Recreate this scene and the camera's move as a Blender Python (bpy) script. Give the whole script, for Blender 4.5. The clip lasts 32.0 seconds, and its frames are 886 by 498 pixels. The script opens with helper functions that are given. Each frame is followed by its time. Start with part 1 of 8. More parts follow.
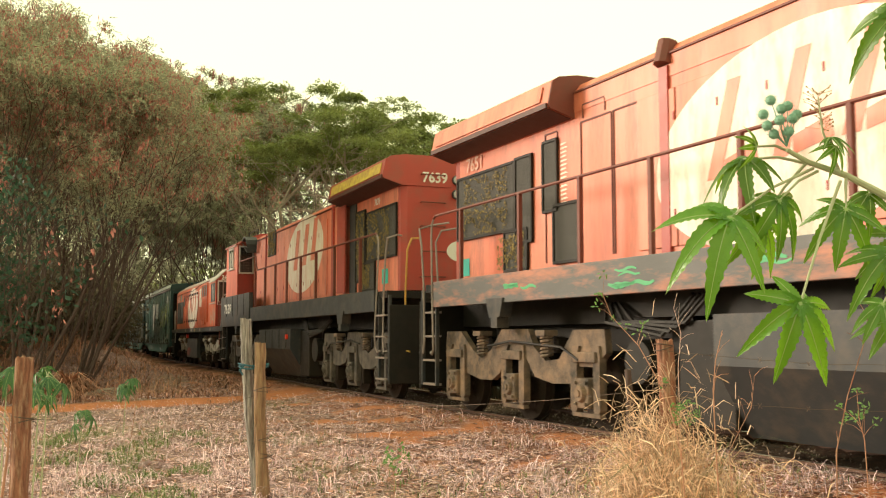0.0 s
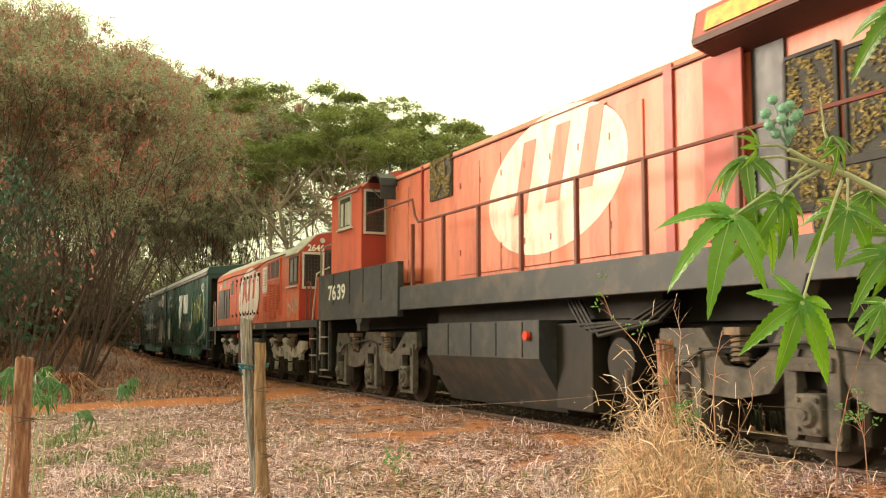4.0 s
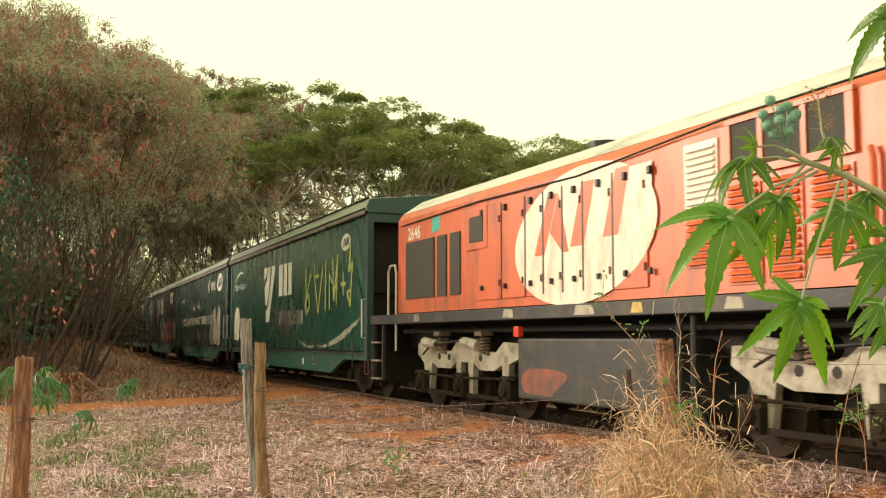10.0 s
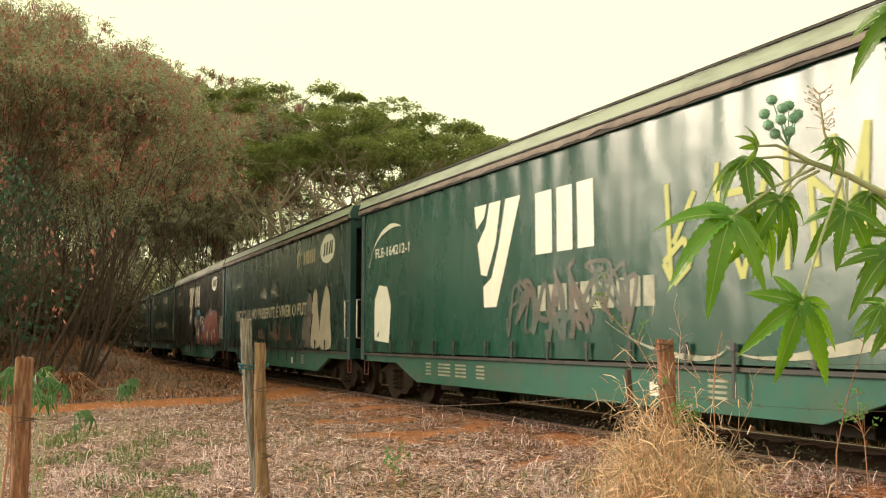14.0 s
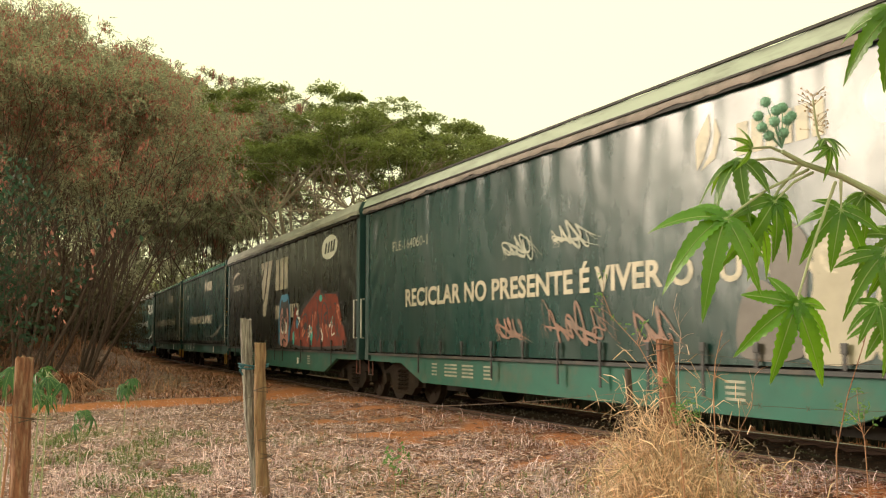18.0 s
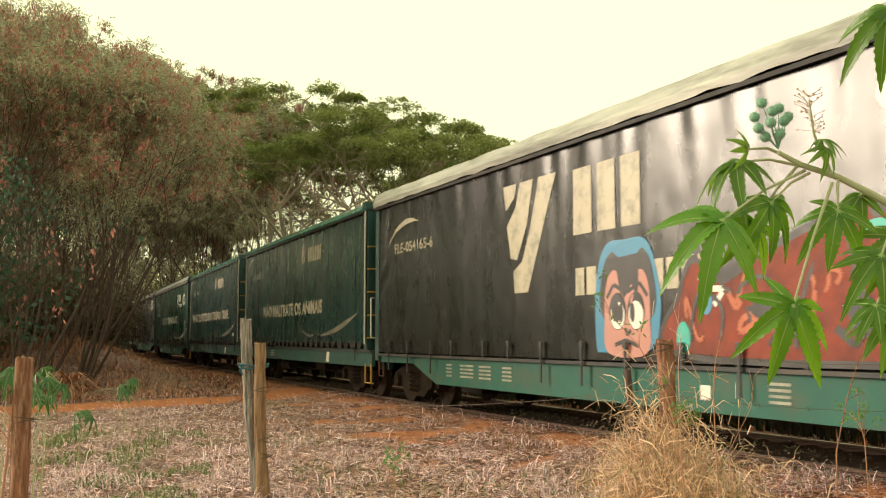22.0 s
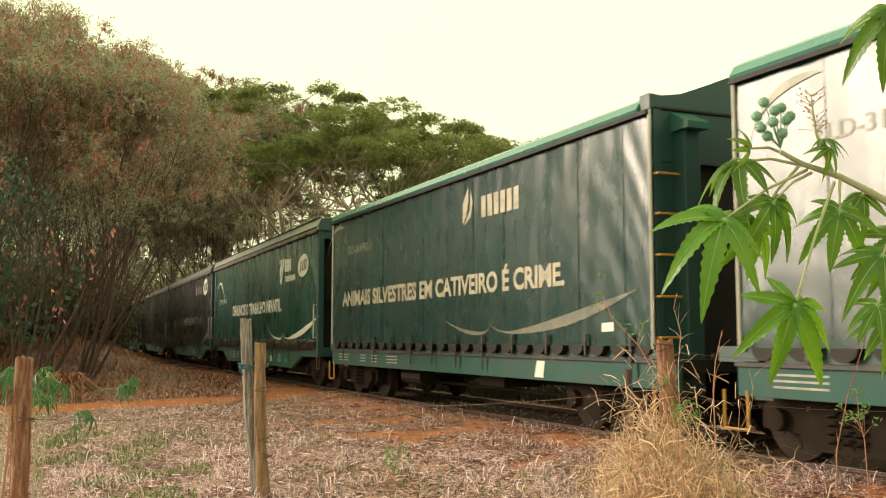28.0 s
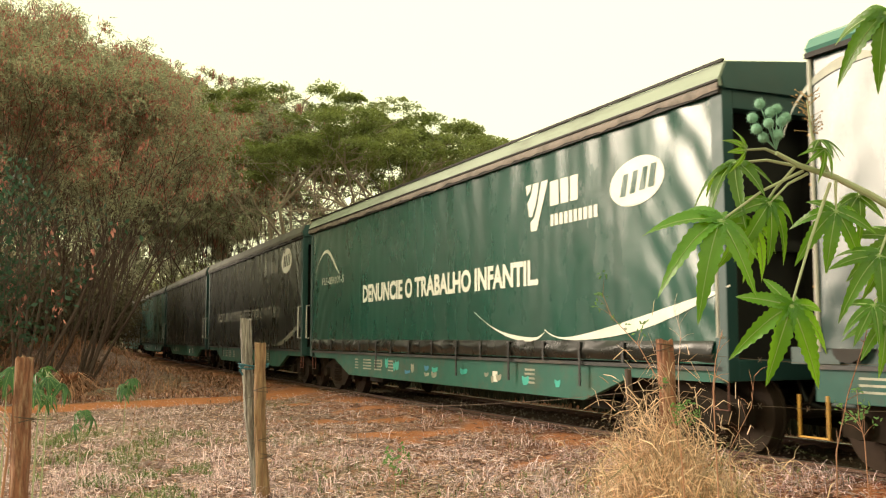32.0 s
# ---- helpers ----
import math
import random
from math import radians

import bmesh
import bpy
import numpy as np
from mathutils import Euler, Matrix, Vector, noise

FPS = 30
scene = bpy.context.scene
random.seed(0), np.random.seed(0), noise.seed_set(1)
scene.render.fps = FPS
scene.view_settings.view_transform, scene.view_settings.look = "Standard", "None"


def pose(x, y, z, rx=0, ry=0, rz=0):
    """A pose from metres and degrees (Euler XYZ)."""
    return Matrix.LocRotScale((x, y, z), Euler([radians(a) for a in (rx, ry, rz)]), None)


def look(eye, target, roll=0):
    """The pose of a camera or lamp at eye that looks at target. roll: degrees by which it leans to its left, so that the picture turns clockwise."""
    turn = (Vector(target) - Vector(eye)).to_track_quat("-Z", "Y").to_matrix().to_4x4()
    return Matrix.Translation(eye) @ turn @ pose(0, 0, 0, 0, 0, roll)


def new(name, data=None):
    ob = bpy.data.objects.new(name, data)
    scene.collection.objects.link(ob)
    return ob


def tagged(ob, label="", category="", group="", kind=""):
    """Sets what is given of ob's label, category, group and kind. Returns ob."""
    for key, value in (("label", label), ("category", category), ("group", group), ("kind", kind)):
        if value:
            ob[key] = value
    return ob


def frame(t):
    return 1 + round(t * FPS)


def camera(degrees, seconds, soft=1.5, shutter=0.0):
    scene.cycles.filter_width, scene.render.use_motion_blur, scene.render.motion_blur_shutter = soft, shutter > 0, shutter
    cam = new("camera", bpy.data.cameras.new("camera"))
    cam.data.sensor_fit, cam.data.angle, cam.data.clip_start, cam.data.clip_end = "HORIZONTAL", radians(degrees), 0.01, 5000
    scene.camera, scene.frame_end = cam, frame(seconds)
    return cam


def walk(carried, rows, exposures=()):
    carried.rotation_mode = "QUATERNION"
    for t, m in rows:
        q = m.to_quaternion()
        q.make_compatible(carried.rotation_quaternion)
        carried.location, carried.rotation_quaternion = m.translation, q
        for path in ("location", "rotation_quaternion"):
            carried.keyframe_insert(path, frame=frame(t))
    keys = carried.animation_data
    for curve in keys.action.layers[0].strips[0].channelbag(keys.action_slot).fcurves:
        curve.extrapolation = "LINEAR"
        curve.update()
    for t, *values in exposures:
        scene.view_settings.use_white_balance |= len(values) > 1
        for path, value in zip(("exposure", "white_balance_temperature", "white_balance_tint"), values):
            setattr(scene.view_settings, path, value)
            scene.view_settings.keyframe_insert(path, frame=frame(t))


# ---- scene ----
# The camera stands still on the ground beside a single track.
cam = camera(48.26, 32.0, soft=1.15, shutter=0.3)
CAM_H = 1.242
STAND = pose(0, 0, CAM_H, 90 + 5.16, 0, 0)
walk(cam, [(0.0, STAND), (32.0, STAND)], exposures=((0.0, 0.42), (2.0, 0.52), (3.5, 0.54), (7.0, 0.36), (9.0, 0.26), (13.0, 0.20), (20.0, 0.18), (26.0, 0.23), (30.0, 0.33), (32.0, 0.36)))

# ---- light: a hazy bright sky, low warm sun behind thin cloud, to the left ----
SUN_DIR = Vector((-0.950, 0.310, 0.235)).normalized()
world = bpy.data.worlds.new("hazy_sky")
scene.world = world
world.use_nodes = True
wn, wl = world.node_tree.nodes, world.node_tree.links
sky = wn.new("ShaderNodeTexSky")
sky.sky_type = "NISHITA"
sky.sun_disc = False
sky.sun_elevation = math.asin(SUN_DIR.z)
sky.sun_rotation = math.atan2(SUN_DIR.x, SUN_DIR.y)
sky.dust_density = 6.0
sky.air_density = 1.5
haze = wn.new("ShaderNodeMix")
haze.data_type = "RGBA"
haze.inputs["Factor"].default_value = 0.92
haze.inputs["B"].default_value = (12.1, 12.0, 7.2, 1)
wl.new(sky.outputs["Color"], haze.inputs["A"])
back = wn["Background"]
wl.new(haze.outputs["Result"], back.inputs["Color"])
back.inputs["Strength"].default_value = 0.104
sun_data = bpy.data.lights.new("sun", "SUN")
sun_data.energy = 4.0
sun_data.angle = radians(22)
sun_data.color = (1.0, 0.83, 0.66)
sun = new("sun", sun_data)
sun.matrix_world = look(SUN_DIR * 100, (0, 0, 0))
scene.view_settings.exposure = 0.0


# ---- materials ----
def mat(name, color, rough=0.7, metal=0.0, color2=None, scale=3.0, mix=0.5, stain=None, stain_scale=0.7, stain_amount=0.4,
        bump=0.0, bump_scale=40.0, spec=0.5, stretch=(1, 1, 1), per_object=0.0, per_island=0.0, translucent=None, through_leaf=0.35):
    m = bpy.data.materials.new(name)
    m.use_nodes = True
    n, l = m.node_tree.nodes, m.node_tree.links
    b = n["Principled BSDF"]
    b.inputs["Roughness"].default_value = rough
    b.inputs["Metallic"].default_value = metal
    b.inputs["Specular IOR Level"].default_value = spec
    tc = n.new("ShaderNodeTexCoord")
    mp = n.new("ShaderNodeMapping")
    mp.inputs["Scale"].default_value = stretch
    l.new(tc.outputs["Object"], mp.inputs["Vector"])

    def noise_tex(sc, detail=6.0, rgh=0.6):
        t = n.new("ShaderNodeTexNoise")
        t.inputs["Scale"].default_value, t.inputs["Detail"].default_value, t.inputs["Roughness"].default_value = sc, detail, rgh
        l.new(mp.outputs["Vector"], t.inputs["Vector"])
        return t.outputs["Fac"]

    def ramp(fac, a, c):
        r = n.new("ShaderNodeMapRange")
        r.inputs["From Min"].default_value, r.inputs["From Max"].default_value = a, c
        l.new(fac, r.inputs["Value"])
        return r.outputs["Result"]

    def mixed(fac, a, c):
        x = n.new("ShaderNodeMix")
        x.data_type = "RGBA"
        if isinstance(fac, float):
            x.inputs["Factor"].default_value = fac
        else:
            l.new(fac, x.inputs["Factor"])
        for slot, v in (("A", a), ("B", c)):
            if isinstance(v, tuple):
                x.inputs[slot].default_value = (*v, 1)
            else:
                l.new(v, x.inputs[slot])
        return x.outputs["Result"]

    def scaled(fac, k):
        x = n.new("ShaderNodeMath")
        x.operation = "MULTIPLY"
        x.inputs[1].default_value = k
        l.new(fac, x.inputs[0])
        return x.outputs[0]

    col = tuple(color)
    if color2 is None:
        color2 = tuple(min(1, c * 0.72) for c in color)
    col = mixed(scaled(ramp(noise_tex(scale), 0.3, 0.7), mix), tuple(color), tuple(color2))
    if stain is not None:
        col = mixed(scaled(ramp(noise_tex(stain_scale, 8.0, 0.68), 0.48, 0.66), stain_amount), col, tuple(stain))
    if per_object or per_island:
        if per_object:
            src = n.new("ShaderNodeObjectInfo").outputs["Random"]
        else:
            src = n.new("ShaderNodeNewGeometry").outputs["Random Per Island"]
        hsv = n.new("ShaderNodeHueSaturation")
        amount = per_object or per_island
        r = n.new("ShaderNodeMapRange")
        r.inputs["To Min"].default_value, r.inputs["To Max"].default_value = 1 - amount, 1 + amount
        l.new(src, r.inputs["Value"])
        l.new(r.outputs["Result"], hsv.inputs["Value"])
        l.new(col, hsv.inputs["Color"])
        col = hsv.outputs["Color"]
    l.new(col, b.inputs["Base Color"])
    rr = n.new("ShaderNodeMapRange")
    rr.inputs["To Min"].default_value, rr.inputs["To Max"].default_value = max(0.02, rough - 0.12), min(1, rough + 0.12)
    l.new(noise_tex(scale * 2.3), rr.inputs["Value"])
    l.new(rr.outputs["Result"], b.inputs["Roughness"])
    if bump:
        bp = n.new("ShaderNodeBump")
        bp.inputs["Strength"].default_value = bump
        bp.inputs["Distance"].default_value = 0.02
        l.new(noise_tex(bump_scale, 4.0), bp.inputs["Height"])
        l.new(bp.outputs["Normal"], b.inputs["Normal"])
    if translucent:
        tr = n.new("ShaderNodeBsdfTranslucent")
        l.new(mixed(0.6, col, tuple(translucent)), tr.inputs["Color"])
        ms = n.new("ShaderNodeMixShader")
        ms.inputs["Fac"].default_value = through_leaf
        l.new(b.outputs[0], ms.inputs[1])
        l.new(tr.outputs[0], ms.inputs[2])
        l.new(ms.outputs[0], n["Material Output"].inputs["Surface"])
    return m


M = {}
M["orange"] = mat("faded_orange_paint", (0.60, 0.115, 0.050), 0.5, color2=(0.74, 0.27, 0.17), scale=0.9, mix=0.75, stain=(0.27, 0.075, 0.04),
                  stain_scale=2.6, stain_amount=0.65, bump=0.08, bump_scale=9, stretch=(1.3, 1.3, 0.28))
M["orange_new"] = mat("bright_orange_paint", (0.62, 0.115, 0.03), 0.42, color2=(0.54, 0.095, 0.03), scale=1.5, mix=0.6, stain=(0.17, 0.06, 0.03),
                      stain_scale=2.8, stain_amount=0.6, bump=0.07, bump_scale=9, stretch=(1.2, 1.2, 0.3))
M["red"] = mat("red_paint", (0.36, 0.035, 0.022), 0.5, color2=(0.28, 0.03, 0.02), stain=(0.16, 0.05, 0.035), stain_amount=0.4, bump=0.05)
M["red_faded"] = mat("faded_red_paint", (0.38, 0.055, 0.036), 0.6, color2=(0.31, 0.036, 0.025), scale=1.4, stain=(0.24, 0.075, 0.05), stain_scale=2.4, stain_amount=0.6, bump=0.06)
M["rust_red"] = mat("rusty_red_metal", (0.16, 0.035, 0.022), 0.65, color2=(0.10, 0.035, 0.02), scale=8, bump=0.1)
M["shade_soot_red"] = mat("sooty_shaded_red_paint", (0.085, 0.026, 0.020), 0.65, color2=(0.045, 0.022, 0.018), scale=3, bump=0.06)
M["white"] = mat("weathered_white_paint", (0.78, 0.76, 0.70), 0.55, color2=(0.66, 0.60, 0.52), scale=2.5, stain=(0.45, 0.33, 0.24), stain_scale=3,
                 stain_amount=0.35, stretch=(1, 1, 0.4))
M["cream"] = mat("faded_cream_lettering", (0.47, 0.41, 0.31), 0.5, color2=(0.34, 0.30, 0.22), scale=4, stain=(0.12, 0.14, 0.11), stain_scale=4, stain_amount=0.6)
M["worn_white"] = mat("chipped_white_paint", (0.78, 0.74, 0.66), 0.55, color2=(0.62, 0.52, 0.42), scale=2.5, mix=0.8, stain=(0.58, 0.16, 0.075), stain_scale=3.2, stain_amount=0.45, stretch=(1.6, 1.6, 0.5))
M["tank_rust"] = mat("rust_stain_on_tank", (0.30, 0.07, 0.035), 0.7, color2=(0.055, 0.05, 0.048), scale=4, mix=1.0)
M["rust_smear"] = mat("rust_brown_smear", (0.085, 0.052, 0.042), 0.42, color2=(0.007, 0.058, 0.042), scale=2.2, mix=1.0)
M["soot"] = mat("dark_brown_spray_paint", (0.06, 0.05, 0.042), 0.5, color2=(0.11, 0.095, 0.08), scale=3, mix=0.8)
M["cream_pale"] = mat("pale_cream_spray_paint", (0.40, 0.36, 0.28), 0.6, color2=(0.29, 0.26, 0.20), scale=2.5, mix=0.8)
M["number_faded"] = mat("sun_faded_number_paint", (0.66, 0.46, 0.37), 0.6, color2=(0.62, 0.30, 0.20), scale=6, mix=0.9)
M["letter"] = mat("white_lettering", (0.74, 0.74, 0.68), 0.5, color2=(0.6, 0.58, 0.5), scale=4)
M["grey"] = mat("dark_grey_paint", (0.038, 0.041, 0.045), 0.5, color2=(0.022, 0.024, 0.026), scale=2, stain=(0.15, 0.11, 0.08), stain_scale=1.8,
                stain_amount=0.38, bump=0.08, spec=0.28)
M["orange_deep"] = mat("red_orange_cab_paint", (0.60, 0.085, 0.035), 0.45, color2=(0.66, 0.16, 0.09), scale=0.9, mix=0.6, stain=(0.30, 0.06, 0.035), stain_scale=2.4, stain_amount=0.5, bump=0.06,
                       bump_scale=9, stretch=(1.2, 1.2, 0.3))
M["dusty_grey"] = mat("grey_dusty_truck_steel", (0.105, 0.088, 0.076), 0.85, color2=(0.030, 0.026, 0.023), scale=4.5, mix=1.0, stain=(0.17, 0.13, 0.10), stain_scale=2.6, stain_amount=0.6,
                      bump=0.4, bump_scale=22)
M["black"] = mat("black_underframe", (0.010, 0.009, 0.008), 0.6, color2=(0.02, 0.016, 0.012), scale=3, stain=(0.045, 0.03, 0.02), stain_amount=0.4, spec=0.25)
M["dusty"] = mat("dust_covered_steel", (0.195, 0.135, 0.097), 0.85, color2=(0.042, 0.034, 0.029), scale=4.5, mix=1.0, stain=(0.31, 0.19, 0.115), stain_scale=2.6, stain_amount=0.7, bump=0.4, bump_scale=22)
M["ltgrey"] = mat("dirty_pale_grey_steel", (0.46, 0.42, 0.36), 0.7, color2=(0.28, 0.24, 0.20), scale=5, mix=0.8, stain=(0.10, 0.075, 0.055), stain_scale=2.8,
                  stain_amount=0.85, bump=0.15)
M["bogie"] = mat("dark_dusty_bogie_steel", (0.022, 0.016, 0.012), 0.85, color2=(0.013, 0.010, 0.008), scale=4, stain=(0.055, 0.036, 0.024), stain_amount=0.4,
                 bump=0.2, bump_scale=25, spec=0.10)
M["chipped"] = mat("chipped_grey_over_orange", (0.085, 0.085, 0.085), 0.6, color2=(0.06, 0.06, 0.06), scale=2, stain=(0.42, 0.15, 0.085), stain_scale=1.6, stain_amount=0.9,
                   bump=0.08, stretch=(0.6, 1, 2.2))
M["wheel"] = mat("worn_wheel_steel", (0.030, 0.021, 0.016), 0.7, metal=0.1, color2=(0.018, 0.013, 0.010), scale=6, stain=(0.07, 0.042, 0.028), spec=0.12)
M["tread"] = mat("polished_tread", (0.34, 0.32, 0.30), 0.3, metal=0.9)
M["mesh"] = mat("dark_wire_mesh", (0.03, 0.028, 0.025), 0.6, color2=(0.06, 0.05, 0.035), scale=30, bump=0.6, bump_scale=120)
M["strawfill"] = mat("dry_leaves_in_grille", (0.42, 0.31, 0.10), 0.8, color2=(0.10, 0.07, 0.03), scale=18, mix=1.0, per_island=0.35)
M["galv"] = mat("galvanised_pipe", (0.55, 0.53, 0.50), 0.4, metal=0.3, color2=(0.4, 0.36, 0.32), scale=10)
M["worn_pipe"] = mat("worn_grey_pipe", (0.27, 0.225, 0.205), 0.55, metal=0.1, color2=(0.17, 0.12, 0.10), scale=10)
M["yellow"] = mat("yellow_paint", (0.50, 0.27, 0.04), 0.5, color2=(0.32, 0.15, 0.04), scale=9)
M["yellow_roof"] = mat("worn_yellow_panel", (0.62, 0.47, 0.06), 0.5, color2=(0.25, 0.10, 0.04), scale=7, mix=0.8)
M["spray_green"] = mat("green_spray_paint", (0.05, 0.36, 0.15), 0.6, color2=(0.08, 0.24, 0.12), scale=6)
M["teal_tag"] = mat("teal_patch", (0.03, 0.42, 0.36), 0.5)
M["curtain"] = mat("green_vinyl_curtain", (0.006, 0.068, 0.049), 0.28, color2=(0.006, 0.048, 0.037), scale=0.8, stain=(0.028, 0.058, 0.046), stain_scale=0.8,
                   stain_amount=0.35, bump=0.14, bump_scale=3.0, stretch=(1, 1, 0.4), spec=0.42)
M["curtain_teal"] = mat("blue_green_vinyl_curtain", (0.005, 0.040, 0.036), 0.28, color2=(0.006, 0.027, 0.026), scale=0.9, stain=(0.034, 0.040, 0.034),
                        stain_scale=1.0, stain_amount=0.35, bump=0.14, bump_scale=3.0, stretch=(1, 1, 0.35), spec=0.42)
M["curtain_dark"] = mat("blackened_vinyl_curtain", (0.006, 0.009, 0.008), 0.28, color2=(0.012, 0.013, 0.011), scale=0.9, stain=(0.030, 0.029, 0.023),
                        stain_scale=1.0, stain_amount=0.35, bump=0.14, bump_scale=3.0, stretch=(1, 1, 0.4), spec=0.42)
M["teal"] = mat("teal_green_paint", (0.014, 0.115, 0.085), 0.6, color2=(0.012, 0.072, 0.056), scale=2.0, stain=(0.10, 0.075, 0.052), stain_scale=2.2,
                stain_amount=0.4, bump=0.05, spec=0.35)
M["teal_dull"] = mat("dull_blue_green_paint", (0.011, 0.080, 0.068), 0.6, color2=(0.010, 0.055, 0.048), scale=2.0, stain=(0.07, 0.058, 0.045), stain_scale=2.2,
                     stain_amount=0.4, bump=0.05, spec=0.35)
M["teal_dark"] = mat("dark_teal_steel", (0.012, 0.055, 0.055), 0.5, color2=(0.012, 0.04, 0.04), scale=2.0, stain=(0.05, 0.05, 0.04), stain_amount=0.4)
M["roof_pale"] = mat("weathered_pale_roof_and_sheen", (0.58, 0.54, 0.48), 0.5, color2=(0.46, 0.47, 0.40), scale=2, stain=(0.16, 0.17, 0.13), stain_scale=1.6, stain_amount=0.6, stretch=(0.5, 1, 3))
M["roof_canvas"] = mat("weathered_grey_green_canvas", (0.34, 0.385, 0.32), 0.6, color2=(0.25, 0.29, 0.235), scale=2, stain=(0.12, 0.13, 0.10), stain_scale=1.6, stain_amount=0.6, stretch=(0.5, 1, 3))
M["roof_streaked"] = mat("white_roof_with_grey_streaks", (0.50, 0.50, 0.45), 0.45, color2=(0.26, 0.26, 0.235), scale=1.6, mix=1.0, stain=(0.11, 0.11, 0.095), stain_scale=1.3, stain_amount=0.8, stretch=(0.4, 1, 3))
M["roof_dirty"] = mat("sooty_grey_roof", (0.10, 0.098, 0.085), 0.7, color2=(0.19, 0.185, 0.16), scale=2, stain=(0.04, 0.038, 0.032), stain_amount=0.6)
M["hem"] = mat("pinkish_canvas_hem", (0.27, 0.225, 0.205), 0.8, color2=(0.15, 0.12, 0.11), scale=3, stain=(0.08, 0.07, 0.06), stain_scale=2.5, stain_amount=0.7)
M["roof_teal"] = mat("pale_teal_roof", (0.055, 0.19, 0.16), 0.25, color2=(0.09, 0.23, 0.20), scale=2, spec=0.9)
M["glass"] = mat("dark_cab_glass", (0.03, 0.035, 0.035), 0.08, spec=0.8)
M["blind"] = mat("grey_window_blind", (0.24, 0.23, 0.21), 0.6, color2=(0.10, 0.10, 0.095), scale=14, mix=0.9, stretch=(0.3, 0.3, 4))
M["lens"] = mat("headlight_lens", (0.30, 0.32, 0.32), 0.10, color2=(0.5, 0.52, 0.5), scale=20, spec=0.9)
M["net_curtain"] = mat("off_white_cab_curtain", (0.50, 0.48, 0.42), 0.8, color2=(0.30, 0.29, 0.25), scale=5, stretch=(6, 6, 0.3))
M["red_glass"] = mat("red_marker_lens", (0.70, 0.05, 0.02), 0.3)
M["spray_yellow"] = mat("yellow_green_spray_paint", (0.45, 0.46, 0.14), 0.6, color2=(0.30, 0.34, 0.12), scale=6)
M["spray_red"] = mat("red_brown_spray_paint", (0.27, 0.042, 0.018), 0.6, color2=(0.12, 0.025, 0.015), scale=3.5, mix=1.0, spec=0.3)
M["spray_pale"] = mat("pale_orange_spray_paint", (0.50, 0.16, 0.09), 0.6, color2=(0.34, 0.09, 0.05), scale=5, spec=0.3)
M["spray_blue"] = mat("blue_spray_paint", (0.03, 0.22, 0.40), 0.5)
M["spray_pink"] = mat("pink_spray_paint", (0.50, 0.22, 0.18), 0.5)
M["spray_black"] = mat("black_spray_paint", (0.012, 0.012, 0.012), 0.5)
M["faint_red"] = mat("faded_red_spray", (0.26, 0.11, 0.07), 0.5, color2=(0.10, 0.075, 0.055), scale=5, mix=0.9)
M["faint_tan"] = mat("worn_tan_line", (0.20, 0.17, 0.125), 0.45, color2=(0.04, 0.075, 0.062), scale=4, mix=0.9)
M["faint_white"] = mat("faded_white_line", (0.40, 0.38, 0.30), 0.5, color2=(0.12, 0.16, 0.13), scale=5, mix=0.8)
M["rail"] = mat("rusty_rail", (0.11, 0.048, 0.028), 0.7, color2=(0.06, 0.032, 0.02), scale=6, bump=0.15)
M["railtop"] = mat("worn_rail_head", (0.42, 0.36, 0.31), 0.3, metal=0.8)
M["sleeper"] = mat("old_wooden_sleeper", (0.12, 0.085, 0.06), 0.9, color2=(0.07, 0.05, 0.04), scale=5, stretch=(6, 1, 1), bump=0.4, per_object=0.25)
M["post_grey"] = mat("grey_weathered_post_wood", (0.54, 0.48, 0.45), 0.95, color2=(0.04, 0.034, 0.03), scale=15, mix=1.0, stretch=(3.0, 3.0, 0.22), bump=1.0,
                     bump_scale=36, stain=(0.10, 0.08, 0.07), stain_scale=12, stain_amount=0.7)
M["post_brown"] = mat("reddish_post_wood", (0.42, 0.18, 0.11), 0.95, color2=(0.12, 0.05, 0.032), scale=16, mix=1.0, stretch=(2.5, 2.5, 0.4), bump=1.0, bump_scale=45,
                      stain=(0.50, 0.33, 0.22), stain_scale=15, stain_amount=0.8)
M["post_tan"] = mat("tan_post_wood", (0.42, 0.27, 0.155), 0.95, color2=(0.16, 0.09, 0.055), scale=14, mix=1.0, stretch=(2.5, 2.5, 0.3), bump=1.0, bump_scale=40,
                    stain=(0.26, 0.12, 0.07), stain_scale=11, stain_amount=0.8)
M["wire"] = mat("rusty_barbed_wire", (0.13, 0.09, 0.07), 0.6, metal=0.5)
M["rope"] = mat("blue_nylon_rope", (0.02, 0.11, 0.15), 0.7, bump=0.4, bump_scale=80)
M["bark"] = mat("grey_brown_bark", (0.100, 0.064, 0.054), 0.9, color2=(0.045, 0.029, 0.025), scale=6, stretch=(2, 2, 0.5), bump=0.5, bump_scale=20)
M["bark_pale"] = mat("pale_bark", (0.40, 0.33, 0.27), 0.9, color2=(0.25, 0.19, 0.15), scale=6, stretch=(2, 2, 0.5), bump=0.4, bump_scale=20)
M["leaf_dull"] = mat("dull_olive_foliage", (0.262, 0.305, 0.190), 0.6, color2=(0.315, 0.275, 0.210), scale=0.35, mix=0.9, per_island=0.75, translucent=(0.50, 0.50, 0.33), through_leaf=0.50)
M["leaf_green"] = mat("fresh_green_foliage", (0.155, 0.205, 0.065), 0.6, color2=(0.215, 0.22, 0.09), scale=0.5, per_island=0.55, translucent=(0.30, 0.33, 0.085), through_leaf=0.45)
